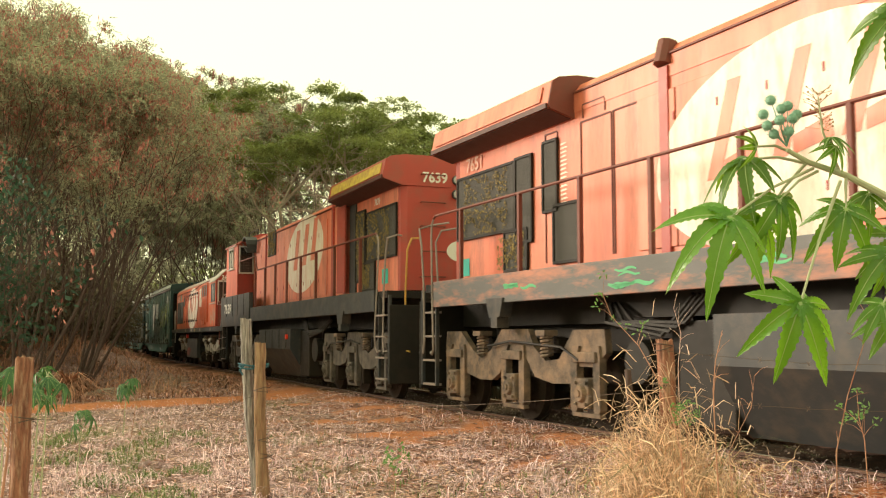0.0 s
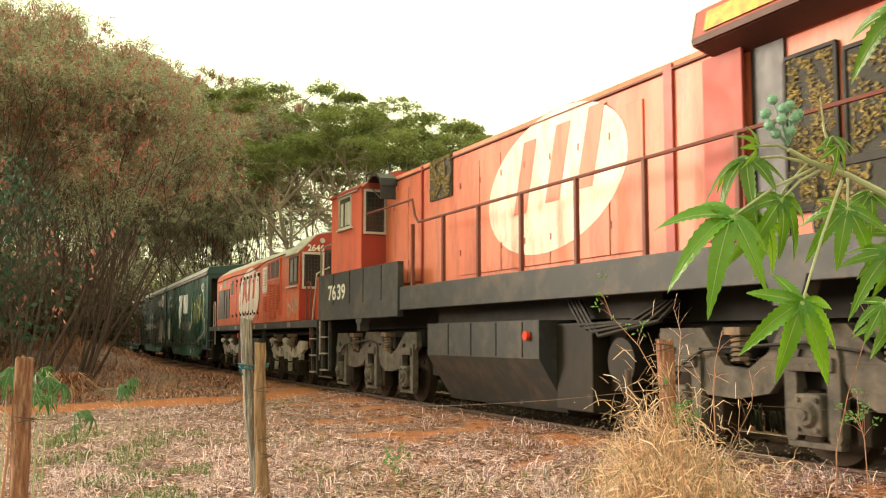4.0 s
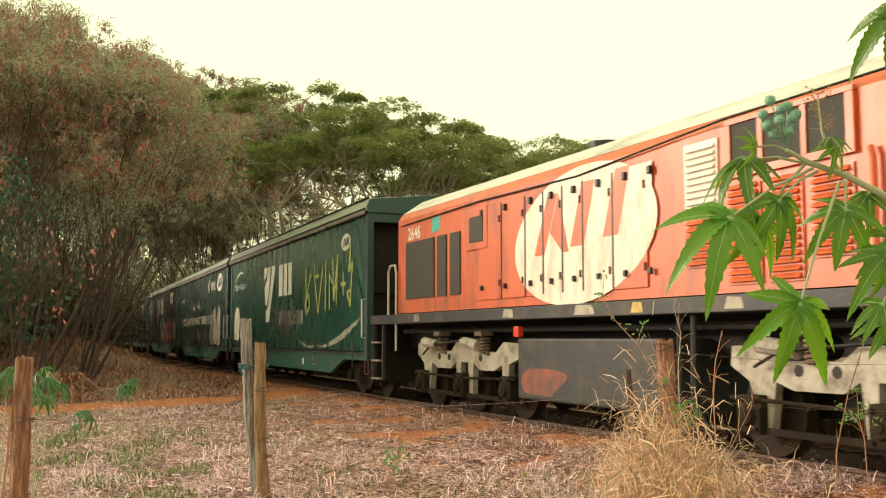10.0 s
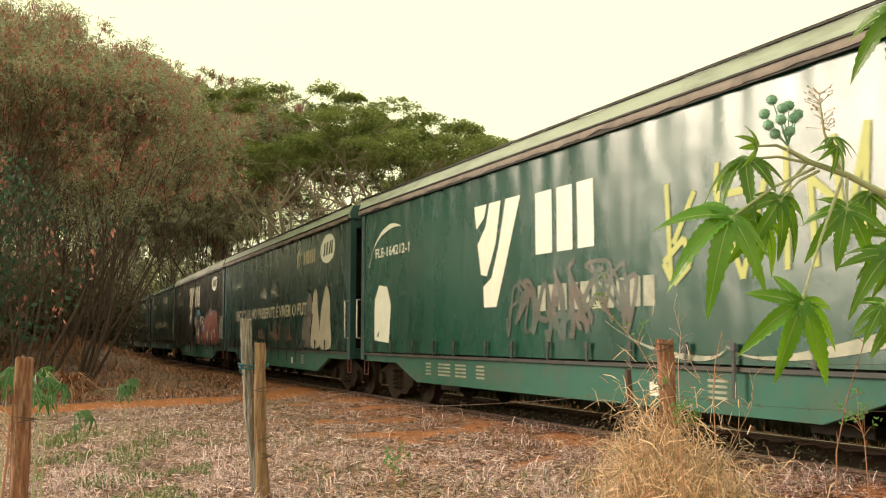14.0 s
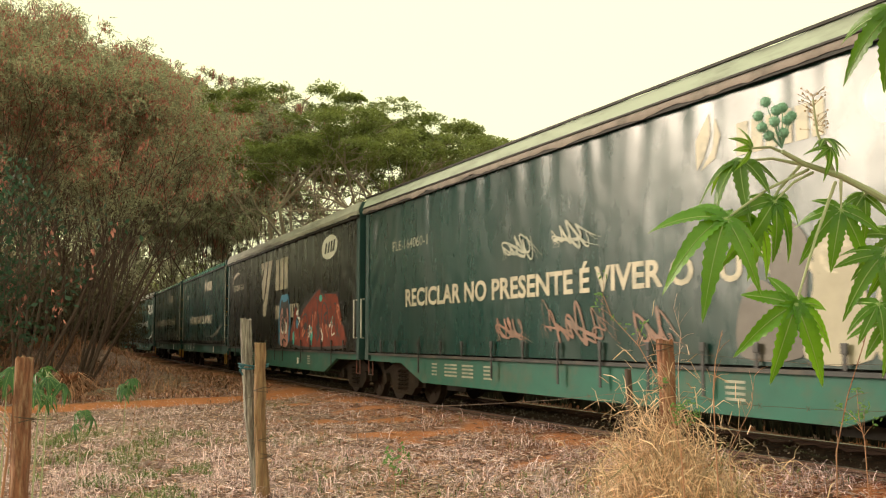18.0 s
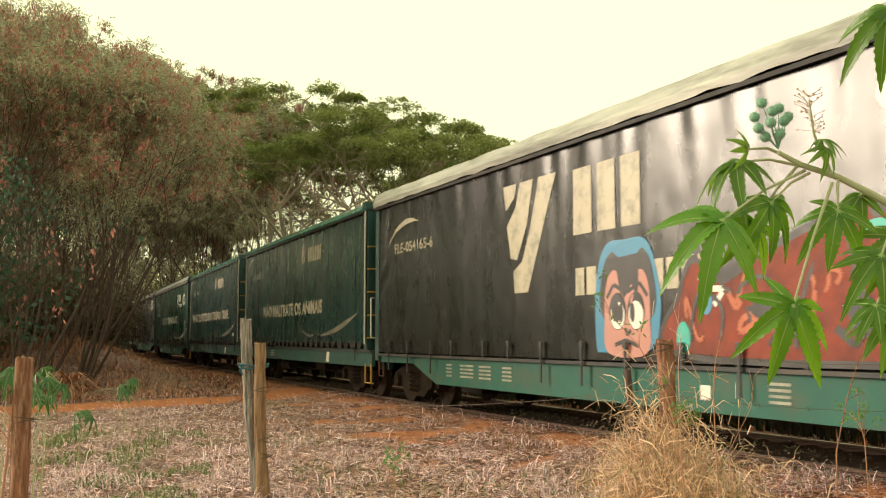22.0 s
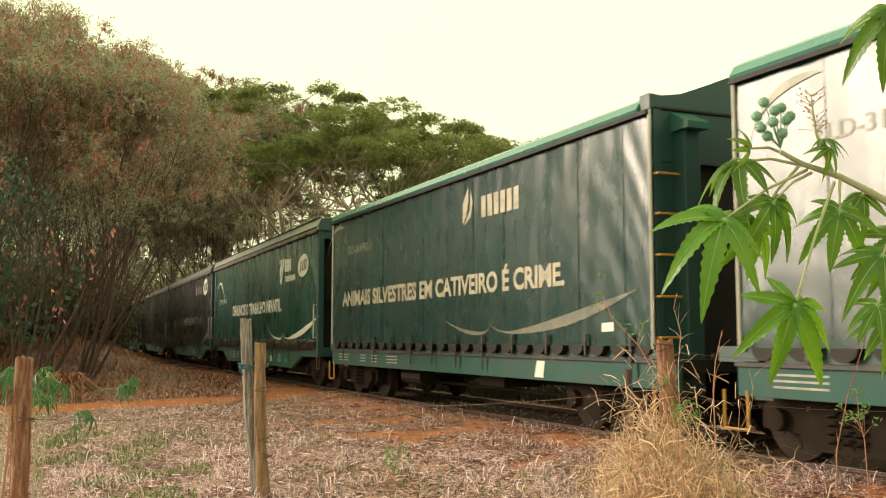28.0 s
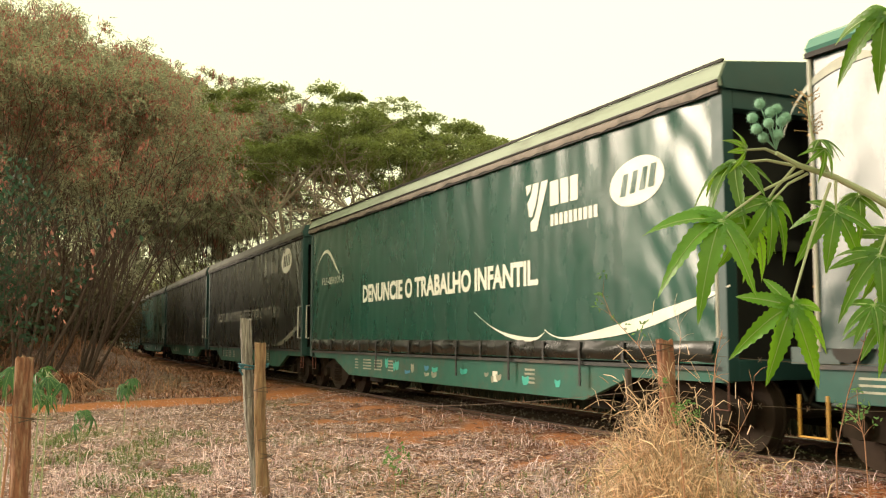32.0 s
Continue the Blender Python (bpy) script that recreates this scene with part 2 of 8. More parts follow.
M["leaf_deep"] = mat("deep_green_foliage", (0.020, 0.055, 0.036), 0.6, color2=(0.03, 0.07, 0.04), scale=0.5, per_island=0.5, translucent=(0.04, 0.10, 0.04))
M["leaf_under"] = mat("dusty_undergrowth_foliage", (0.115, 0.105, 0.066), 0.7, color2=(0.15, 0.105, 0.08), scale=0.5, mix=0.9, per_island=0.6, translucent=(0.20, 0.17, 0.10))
M["pods"] = mat("red_brown_seed_pods", (0.42, 0.145, 0.125), 0.75, color2=(0.40, 0.20, 0.16), scale=1, per_island=0.45)
M["castor"] = mat("castor_leaf_green", (0.048, 0.155, 0.009), 0.30, color2=(0.080, 0.205, 0.012), scale=6, stain=(0.13, 0.28, 0.03), stain_scale=9, stain_amount=0.3,
                  bump=0.2, bump_scale=60, translucent=(0.34, 0.60, 0.02), per_object=0.38)
M["castor_vein"] = mat("pale_leaf_vein", (0.30, 0.42, 0.13), 0.5)
M["castor_stem"] = mat("pale_green_stem", (0.38, 0.43, 0.26), 0.5, color2=(0.40, 0.33, 0.22), scale=12)
M["castor_fruit"] = mat("blue_green_spiny_fruit", (0.16, 0.33, 0.24), 0.55, color2=(0.24, 0.42, 0.32), scale=30)
M["flower"] = mat("dry_reddish_flower_spike", (0.34, 0.22, 0.10), 0.7)
M["straw"] = mat("dry_straw", (0.80, 0.61, 0.55), 0.7, color2=(0.60, 0.39, 0.33), scale=2, per_island=0.65, translucent=(0.66, 0.46, 0.33))
M["clump_straw"] = mat("golden_dry_straw", (0.82, 0.62, 0.47), 0.65, color2=(0.50, 0.33, 0.235), scale=9, mix=0.9, per_island=0.7, translucent=(0.66, 0.46, 0.27))
M["straw_grey"] = mat("greyed_dead_grass", (0.75, 0.56, 0.61), 0.8, color2=(0.47, 0.30, 0.32), scale=1, per_island=0.75)
M["deadleaf"] = mat("dead_brown_leaves", (0.30, 0.125, 0.085), 0.85, color2=(0.55, 0.36, 0.30), scale=2, mix=0.8, per_island=0.7)
M["grass"] = mat("green_grass", (0.12, 0.19, 0.045), 0.7, color2=(0.18, 0.20, 0.06), scale=2, per_island=0.4)
M["weed_shaded"] = mat("shade_darkened_weeds", (0.036, 0.042, 0.022), 0.7, color2=(0.05, 0.04, 0.025), scale=1, per_island=0.4)
M["weed"] = mat("pale_green_weed", (0.12, 0.24, 0.07), 0.6, color2=(0.10, 0.19, 0.08), scale=3, per_island=0.3, translucent=(0.2, 0.38, 0.08))
M["bank_grass"] = mat("brown_bank_grass", (0.42, 0.22, 0.14), 0.85, color2=(0.24, 0.11, 0.07), scale=1, per_island=0.6)
M["seedling"] = mat("blue_green_seedling_leaf", (0.040, 0.120, 0.050), 0.5, color2=(0.07, 0.16, 0.055), scale=6, translucent=(0.10, 0.24, 0.05))
M["ballast"] = mat("dusty_ballast_stone", (0.20, 0.15, 0.115), 0.9, color2=(0.28, 0.21, 0.16), scale=4, per_island=0.4)


# ---- mesh helpers ----
def part(name, bm, material, parent=None, label="", smooth=False):
    me = bpy.data.meshes.new(name)
    bm.to_mesh(me)
    bm.free()
    me.materials.append(material)
    if smooth:
        for p in me.polygons:
            p.use_smooth = True
    ob = new(name, me)
    ob.parent = parent
    if label:
        tagged(ob, label)
    return ob


def raw(name, verts, faces, material, parent=None, label="", smooth=False):
    me = bpy.data.meshes.new(name)
    me.from_pydata(verts, [], faces)
    me.materials.append(material)
    if smooth:
        for p in me.polygons:
            p.use_smooth = True
    ob = new(name, me)
    ob.parent = parent
    if label:
        tagged(ob, label)
    return ob


def again(ob, x=0.0, y=0.0, z=0.0, rz=0.0, parent=None):
    """Another part on the same mesh."""
    o = ob.copy()
    scene.collection.objects.link(o)
    o.parent = parent if parent is not None else ob.parent
    o.matrix_basis = pose(x, y, z, 0, 0, rz) @ ob.matrix_basis
    return o


def box(bm, x0, x1, y0, y1, z0, z1, bevel=0.0):
    if bevel:
        t = bmesh.new()
        box(t, x0, x1, y0, y1, z0, z1)
        bmesh.ops.bevel(t, geom=t.edges[:], offset=bevel, segments=2, affect="EDGES", profile=0.6)
        tmp = bpy.data.meshes.new("t")
        t.to_mesh(tmp)
        t.free()
        bm.from_mesh(tmp)
        bpy.data.meshes.remove(tmp)
        return
    v = [bm.verts.new((x, y, z)) for z in (z0, z1) for y in (y0, y1) for x in (x0, x1)]
    for f in ((0, 2, 3, 1), (4, 5, 7, 6), (0, 1, 5, 4), (2, 6, 7, 3), (0, 4, 6, 2), (1, 3, 7, 5)):
        bm.faces.new([v[i] for i in f])


def prism(bm, pts, axis, a, b):
    """A polygon in the plane across an axis, drawn out from a to b."""
    def at(p, t):
        return {"x": (t, p[0], p[1]), "y": (p[0], t, p[1]), "z": (p[0], p[1], t)}[axis]
    lo = [bm.verts.new(at(p, a)) for p in pts]
    hi = [bm.verts.new(at(p, b)) for p in pts]
    n = len(pts)
    for i in range(n):
        j = (i + 1) % n
        bm.faces.new((lo[i], lo[j], hi[j], hi[i]))
    bm.faces.new(lo[::-1])
    bm.faces.new(hi)
    bmesh.ops.recalc_face_normals(bm, faces=bm.faces[:])


def tube(bm, pts, r, n=6, r_end=None, cap=True):
    pts = [Vector(p) for p in pts]
    rings = []
    for i, p in enumerate(pts):
        d = (pts[min(i + 1, len(pts) - 1)] - pts[max(i - 1, 0)])
        if d.length < 1e-6:
            d = Vector((0, 0, 1))
        d.normalize()
        u = d.orthogonal().normalized() if i == 0 else (u - d * u.dot(d)).normalized()
        w = d.cross(u)
        rr = r if r_end is None else r + (r_end - r) * i / (len(pts) - 1)
        rings.append([bm.verts.new(p + (u * math.cos(2 * math.pi * k / n) + w * math.sin(2 * math.pi * k / n)) * rr) for k in range(n)])
    for a, b in zip(rings, rings[1:]):
        for k in range(n):
            bm.faces.new((a[k], a[(k + 1) % n], b[(k + 1) % n], b[k]))
    if cap and n > 2:
        bm.faces.new(rings[0][::-1])
        bm.faces.new(rings[-1])


def disc(bm, x, z, y0, y1, r0, r1=None, n=20):
    """A round body along y."""
    r1 = r0 if r1 is None else r1
    a = [bm.verts.new((x + r0 * math.cos(2 * math.pi * k / n), y0, z + r0 * math.sin(2 * math.pi * k / n))) for k in range(n)]
    b = [bm.verts.new((x + r1 * math.cos(2 * math.pi * k / n), y1, z + r1 * math.sin(2 * math.pi * k / n))) for k in range(n)]
    for k in range(n):
        bm.faces.new((a[k], a[(k + 1) % n], b[(k + 1) % n], b[k]))
    bm.faces.new(a[::-1])
    bm.faces.new(b)
    bmesh.ops.recalc_face_normals(bm, faces=bm.faces[:])


def made(*shapes):
    """A bmesh out of (function, arguments...) pairs."""
    bm = bmesh.new()
    for f, *a in shapes:
        f(bm, *a)
    return bm


def empty(name):
    return new(name)


# ---- the line of the track ----
HEAD0, X0, Y0 = -1.14969, 3.580, 12.439
STEP = 0.25
SS = np.arange(-175.0, 175.0 + STEP, STEP)
KAPPA = 0.003213 / (1 + np.exp(-(np.clip(SS, -175, 30) + 25.35) / 10.8)) - 0.000696
KAPPA[SS > 30] = 0.0
HEADS = np.cumsum(KAPPA) * STEP
ZERO = int(np.argmin(abs(SS)))
HEADS = HEADS - HEADS[ZERO] + HEAD0
CX = np.cumsum(np.cos(HEADS)) * STEP
CY = np.cumsum(np.sin(HEADS)) * STEP
CX, CY = CX - CX[ZERO] + X0, CY - CY[ZERO] + Y0


def line(s, side=0.0, z=0.0):
    """A point at s metres along the track; side > 0 is towards the camera's side."""
    h = float(np.interp(s, SS, HEADS))
    return Vector((float(np.interp(s, SS, CX)) + side * math.sin(h), float(np.interp(s, SS, CY)) - side * math.cos(h), z))


def on_track(s, pivot):
    a, b = line(s + pivot), line(s - pivot)
    m = (a + b) / 2
    d = a - b
    return pose(m.x, m.y, 0, 0, 0, math.degrees(math.atan2(d.y, d.x)))


# metres that the train has gone, second by second
GONE = [1.08 * v for v in (-39.41, -36.22, -33.0, -29.75, -26.48, -23.2, -19.92, -16.64, -13.35, -10.07, -6.78, -3.44, 0.0, 3.59, 7.31, 11.12, 14.98,
                           18.85, 22.73, 26.6, 30.46, 34.32, 38.16, 41.97, 45.73, 49.44, 53.11, 56.78, 60.45, 64.1, 67.67, 71.06, 74.24)]


def gone(t):
    return float(np.interp(t, range(33), GONE))


def smooth(a, b, v):
    u = min(1.0, max(0.0, (v - a) / (b - a)))
    return u * u * (3 - 2 * u)


# ---- ground: one sheet to the horizon, finer near the camera ----
PATH = [(-30.0, 17.5), (-8.3, 20.3), (-6.2, 22.6), (-4.4, 24.4), (-3.0, 26.2), (-1.9, 27.6)]


def side_of(x, y):
    """Along the track and out to the camera's side."""
    i = int(np.argmin((CX - x) ** 2 + (CY - y) ** 2))
    return float(SS[i]), (x - CX[i]) * math.sin(HEADS[i]) - (y - CY[i]) * math.cos(HEADS[i])


def ground_z(x, y):
    s, out = side_of(x, y)
    z = -0.20 + 0.05 * noise.noise(Vector((x * 0.35, y * 0.35, 0))) + 0.025 * noise.noise(Vector((x * 1.7, y * 1.7, 3)))
    z -= 0.10 * smooth(3.5, 8.0, out) * smooth(-20, -8, -y)
    if abs(out) < 2.6:
        u = smooth(0.95, 2.6, abs(out))
        z = z * u + (-0.055 if abs(out) > 0.8 else -0.10) * (1 - u)
    if out > 0:
        bank = smooth(25.5, 31.0, y + 0.10 * x) * smooth(1.9, 7.0, out)
        z += bank * (1.25 + 0.25 * noise.noise(Vector((x * 0.2, y * 0.2, 7))))
    else:
        z += 0.45 * smooth(5.0, 11.0, -out)
    return z


def path_near(x, y):
    best = 99.0
    for (ax, ay), (bx, by) in zip(PATH, PATH[1:]):
        dx, dy = bx - ax, by - ay
        u = min(1, max(0, ((x - ax) * dx + (y - ay) * dy) / (dx * dx + dy * dy)))
        best = min(best, math.hypot(x - ax - u * dx, y - ay - u * dy))
    return best


def ground_sheet():
    def axis(fine0, fine1, step, far0, far1):
        v = list(np.arange(fine0, fine1 + 1e-6, step))
        a, d = fine0, step
        while a > far0:
            d *= 1.35
            a -= d
            v.insert(0, a)
        a, d = fine1, step
        while a < far1:
            d *= 1.35
            a += d
            v.append(a)
        return v
    xs = axis(-14.0, 10.0, 0.16, -2200, 2200)
    ys = axis(3.0, 34.0, 0.16, -2200, 2200)
    verts, dirt, green, bed_shade = [], [], [], []
    for y in ys:
        for x in xs:
            near = abs(x) < 80 and -60 < y < 120
            verts.append((x, y, ground_z(x, y) if near else -0.2))
            if near:
                s, out = side_of(x, y)
                n1 = noise.noise(Vector((x * 0.9, y * 0.9, 1)))
                n2 = noise.noise(Vector((x * 3.1, y * 3.1, 5)))
                d = 1 - smooth(0.75, 1.35, path_near(x, y) + 0.25 * n1)
                d = max(d, 0.85 * (1 - smooth(0.9, 2.6, abs(out) + 1.3 * n1 + 0.6 * n2)))
                d = max(d, 0.9 * smooth(0.12, 0.35, n1 + 0.4 * n2) * (1 - smooth(3, 5.0, abs(out))))
                dirt.append(d)
                bed_shade.append(1 - smooth(0.85, 1.35, abs(out) + 0.25 * n1))
                green.append(0.5 * smooth(0.12, 0.5, noise.noise(Vector((x * 0.45, y * 0.45, 9))) + 0.25 * n2) * (1 - d))
            else:
                dirt.append(0.0)
                bed_shade.append(0.0)
                green.append(0.3)
    w = len(xs)
    faces = [(j * w + i, j * w + i + 1, (j + 1) * w + i + 1, (j + 1) * w + i) for j in range(len(ys) - 1) for i in range(w - 1)]
    m = bpy.data.materials.new("dry_field_soil")
    m.use_nodes = True
    n, l = m.node_tree.nodes, m.node_tree.links
    b = n["Principled BSDF"]
    b.inputs["Roughness"].default_value = 0.95
    b.inputs["Specular IOR Level"].default_value = 0.15
    tc = n.new("ShaderNodeTexCoord")

    def tex(sc, det=6.0):
        t = n.new("ShaderNodeTexNoise")
        t.inputs["Scale"].default_value, t.inputs["Detail"].default_value, t.inputs["Roughness"].default_value = sc, det, 0.65
        l.new(tc.outputs["Object"], t.inputs["Vector"])
        return t.outputs["Fac"]

    def mixc(fac, a, c):
        x = n.new("ShaderNodeMix")
        x.data_type = "RGBA"
        l.new(fac, x.inputs["Factor"])
        for slot, v in (("A", a), ("B", c)):
            if isinstance(v, tuple):
                x.inputs[slot].default_value = (*v, 1)
            else:
                l.new(v, x.inputs[slot])
        return x.outputs["Result"]

    def rng(v, a, c):
        r = n.new("ShaderNodeMapRange")
        r.inputs["From Min"].default_value, r.inputs["From Max"].default_value = a, c
        l.new(v, r.inputs["Value"])
        return r.outputs["Result"]

    def attr(name):
        a = n.new("ShaderNodeAttribute")
        a.attribute_name = name
        return a.outputs["Fac"]
    litter = mixc(rng(tex(1.1), 0.35, 0.65), (0.33, 0.205, 0.190), (0.165, 0.094, 0.086))
    litter = mixc(rng(tex(14.0), 0.45, 0.7), litter, (0.56, 0.40, 0.385))
    litter = mixc(rng(tex(38.0), 0.50, 0.62), litter, (0.07, 0.043, 0.03))
    soil = mixc(rng(tex(3.0), 0.3, 0.7), (0.44, 0.152, 0.066), (0.54, 0.215, 0.10))
    soil = mixc(rng(tex(45.0), 0.5, 0.75), soil, (0.24, 0.105, 0.05))
    litter = mixc(rng(tex(4.5), 0.56, 0.70), litter, (0.10, 0.060, 0.042))
    col = mixc(attr("green"), litter, mixc(rng(tex(20.0), 0.4, 0.65), (0.16, 0.17, 0.06), (0.33, 0.25, 0.14)))
    col = mixc(attr("dirt"), col, soil)
    # Dark soil between the rails, with the train's shade painted into its colour.
    col = mixc(attr("bed_shade"), col, mixc(rng(tex(9.0), 0.4, 0.65), (0.055, 0.036, 0.026), (0.12, 0.065, 0.04)))
    l.new(col, b.inputs["Base Color"])
    bp = n.new("ShaderNodeBump")
    bp.inputs["Strength"].default_value = 0.7
    bp.inputs["Distance"].default_value = 0.04
    l.new(tex(28.0), bp.inputs["Height"])
    l.new(bp.outputs["Normal"], b.inputs["Normal"])
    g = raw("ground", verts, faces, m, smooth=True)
    for name, values in (("dirt", dirt), ("green", green), ("bed_shade", bed_shade)):
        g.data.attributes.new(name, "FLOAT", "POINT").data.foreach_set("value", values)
    tagged(g, "dry straw-covered field with bare orange soil along the track", "ground", kind="structure")
    return g


ground = ground_sheet()


# ---- track ----
def build_track():
    track = tagged(empty("railway_track"), "single rusty broad-gauge railway track half buried in orange soil", "railway track", kind="structure")
    prof = [(-0.065, -0.16), (0.065, -0.16), (0.065, -0.145), (0.012, -0.125), (0.010, -0.045), (0.035, -0.032), (0.035, -0.004), (0.026, 0.0),
            (-0.026, 0.0), (-0.035, -0.004), (-0.035, -0.032), (-0.010, -0.045), (-0.012, -0.125), (-0.065, -0.145)]
    stations = list(np.arange(-150, 150.1, 1.5))
    for off, label in ((0.835, ""), (-0.835, "")):
        verts, faces = [], []
        for s in stations:
            for u, z in prof:
                verts.append(tuple(line(s, off + u, z)))
        k = len(prof)
        for i in range(len(stations) - 1):
            for j in range(k):
                faces.append((i * k + j, i * k + (j + 1) % k, (i + 1) * k + (j + 1) % k, (i + 1) * k + j))
        rl = raw("rail", verts, faces, M["rail"], track)
        rl.data.materials.append(M["railtop"])
        for i, p in enumerate(rl.data.polygons):
            if i % k == 7:
                p.material_index = 1
    bm = bmesh.new()
    box(bm, -0.11, 0.11, -1.35, 1.35, -0.31, -0.158, 0.012)
    first = part("sleeper", bm, M["sleeper"], track)
    first.matrix_basis = Matrix()
    k = 0
    for s in np.arange(-62, 26, 0.62):
        p = line(s)
        h = math.degrees(float(np.interp(s, SS, HEADS)))
        m = pose(p.x, p.y, random.uniform(-0.02, 0.0), 0, 0, h + random.uniform(-1, 1))
        if k == 0:
            first.matrix_basis = m
        else:
            o = first.copy()
            scene.collection.objects.link(o)
            o.matrix_basis = m
        k += 1


build_track()


# ---- shared running gear ----
WHEELSETS = []      # (wheelset, radius)


def wheelset(parent, x, r, mat_w):
    bm = bmesh.new()
    disc(bm, 0, 0, -0.07, 0.07, 0.0801, n=10)
    tube(bm, [(0, -1.05, 0), (0, 1.05, 0)], 0.08, 8)
    for sgn in (-1, 1):
        disc(bm, 0, 0, sgn * 0.765, sgn * 0.79, r + 0.03, n=32)
        disc(bm, 0, 0, sgn * 0.79, sgn * 0.90, r, r - 0.008, 32)
        disc(bm, 0, 0, sgn * 0.90, sgn * 0.902, r - 0.03, r - 0.07, 32)
        disc(bm, 0, 0, sgn * 0.90, sgn * 0.96, 0.17, 0.14, 14)
        for k in range(6):
            a = k * math.pi / 3
            disc(bm, math.cos(a) * r * 0.62, math.sin(a) * r * 0.62, sgn * 0.895, sgn * 0.91, 0.05, n=8)
    w = part("wheelset", bm, mat_w, parent)
    w.data.materials.append(M["tread"])
    w.matrix_basis = pose(x, 0, r)
    WHEELSETS.append((w, x, r))
    return w


def coupler(parent, x, sgn, z=0.95):
    bm = made((box, min(x, x + sgn * 0.45), max(x, x + sgn * 0.45), -0.09, 0.09, z - 0.08, z + 0.08, 0.02),
              (box, min(x + sgn * 0.36, x + sgn * 0.60), max(x + sgn * 0.36, x + sgn * 0.60), -0.16, 0.14, z - 0.15, z + 0.15, 0.03))
    part("coupler", bm, M["black"], parent)
    bm = made((tube, [(x, -0.45, z - 0.05), (x + sgn * 0.18, -0.46, z - 0.38), (x + sgn * 0.40, -0.42, z - 0.45), (x + sgn * 0.55, -0.36, z - 0.38)], 0.025, 6))
    part("brake_hose", bm, M["black"], parent)


def ladder(parent, x0, x1, y, z0, z1, n, mat_l, name="step_ladder"):
    lad = part(name, made((box, x0, x0 + 0.05, y - 0.03, y + 0.03, z0, z1), (box, x1 - 0.05, x1, y - 0.03, y + 0.03, z0, z1)), mat_l, parent)
    first = part("tread", made((box, x0 + 0.052, x1 - 0.052, y - 0.10, y + 0.02, z0, z0 + 0.035)), M["worn_pipe"], lad)
    for k in range(1, n):
        again(first, 0, 0, (z1 - z0) * k / n, parent=lad)
    return lad


def text_mesh(name, words, size, x, y, z, material, parent, bold=0.0, squeeze=1.0, shape=None, slant=0.0, span=None):
    c = bpy.data.curves.new(name, "FONT")
    c.body, c.size, c.offset, c.resolution_u, c.shear = words, size, bold, 3, slant
    o = bpy.data.objects.new(name, c)
    scene.collection.objects.link(o)
    dg = bpy.context.evaluated_depsgraph_get()
    me = bpy.data.meshes.new_from_object(o.evaluated_get(dg))
    bpy.data.objects.remove(o)
    if span:
        squeeze = span / max(v.co.x for v in me.vertices)
    for v in me.vertices:
        px, pz = x + v.co.x * squeeze, z + v.co.y
        v.co = (px, y - (shape(px, pz) if shape else 0.0), pz)
    me.materials.clear()
    me.materials.append(material)
    # one mesh a word
    spans = sorted((min(me.vertices[q].co.x for q in p.vertices), max(me.vertices[q].co.x for q in p.vertices), p.index) for p in me.polygons)
    groups, reach = [], -1e9
    for a, b, k in spans:
        if a - reach > 0.16 * size * squeeze:
            groups.append([])
        groups[-1].append(k)
        reach = max(reach, b)
    if len(groups) < 2 or not (" " in words or "-" in words):
        ob = new(name, me)
        ob.parent = parent
        return ob
    for ks in groups:
        ids = sorted({q for k in ks for q in me.polygons[k].vertices})
        at = {q: i for i, q in enumerate(ids)}
        ob = raw(name, [tuple(me.vertices[q].co) for q in ids], [[at[q] for q in me.polygons[k].vertices] for k in ks], material, parent)
    bpy.data.meshes.remove(me)
    return ob


def decal(name, polys, y, material, parent, shape=None, label="", thick=0.0):
    """Flat paint on the near side: polygons in x and z."""
    bm = bmesh.new()
    for poly in polys:
        dense = []
        for (ax, az), (bx, bz) in zip(poly, poly[1:] + poly[:1]):
            k = max(1, int(math.hypot(bx - ax, bz - az) / 0.25))
            dense += [(ax + (bx - ax) * i / k, az + (bz - az) * i / k) for i in range(k)]
        f = bm.faces.new([bm.verts.new((px, y - (shape(px, pz) if shape else 0.0), pz)) for px, pz in dense])
    bmesh.ops.triangulate(bm, faces=bm.faces[:])
    bmesh.ops.recalc_face_normals(bm, faces=bm.faces[:])
    return part(name, bm, material, parent, label)


def ellipse(cx, cz, rx, rz, n=36, turn=0.0):
    c, s = math.cos(turn), math.sin(turn)
    return [(cx + rx * math.cos(2 * math.pi * k / n) * c - rz * math.sin(2 * math.pi * k / n) * s,
             cz + rx * math.cos(2 * math.pi * k / n) * s + rz * math.sin(2 * math.pi * k / n) * c) for k in range(n)]


def stroke(pts, w):
    """A brush stroke as a strip polygon."""
    left, right = [], []
    for i, (x, z) in enumerate(pts):
        a, b = pts[max(0, i - 1)], pts[min(len(pts) - 1, i + 1)]
        d = math.hypot(b[0] - a[0], b[1] - a[1]) or 1
        nx, nz = -(b[1] - a[1]) / d, (b[0] - a[0]) / d
        ww = w * (0.35 + 0.65 * math.sin(math.pi * (i + 0.5) / len(pts))) if len(pts) > 3 else w
        left.append((x + nx * ww / 2, z + nz * ww / 2))
        right.append((x - nx * ww / 2, z - nz * ww / 2))
    return left + right[::-1]


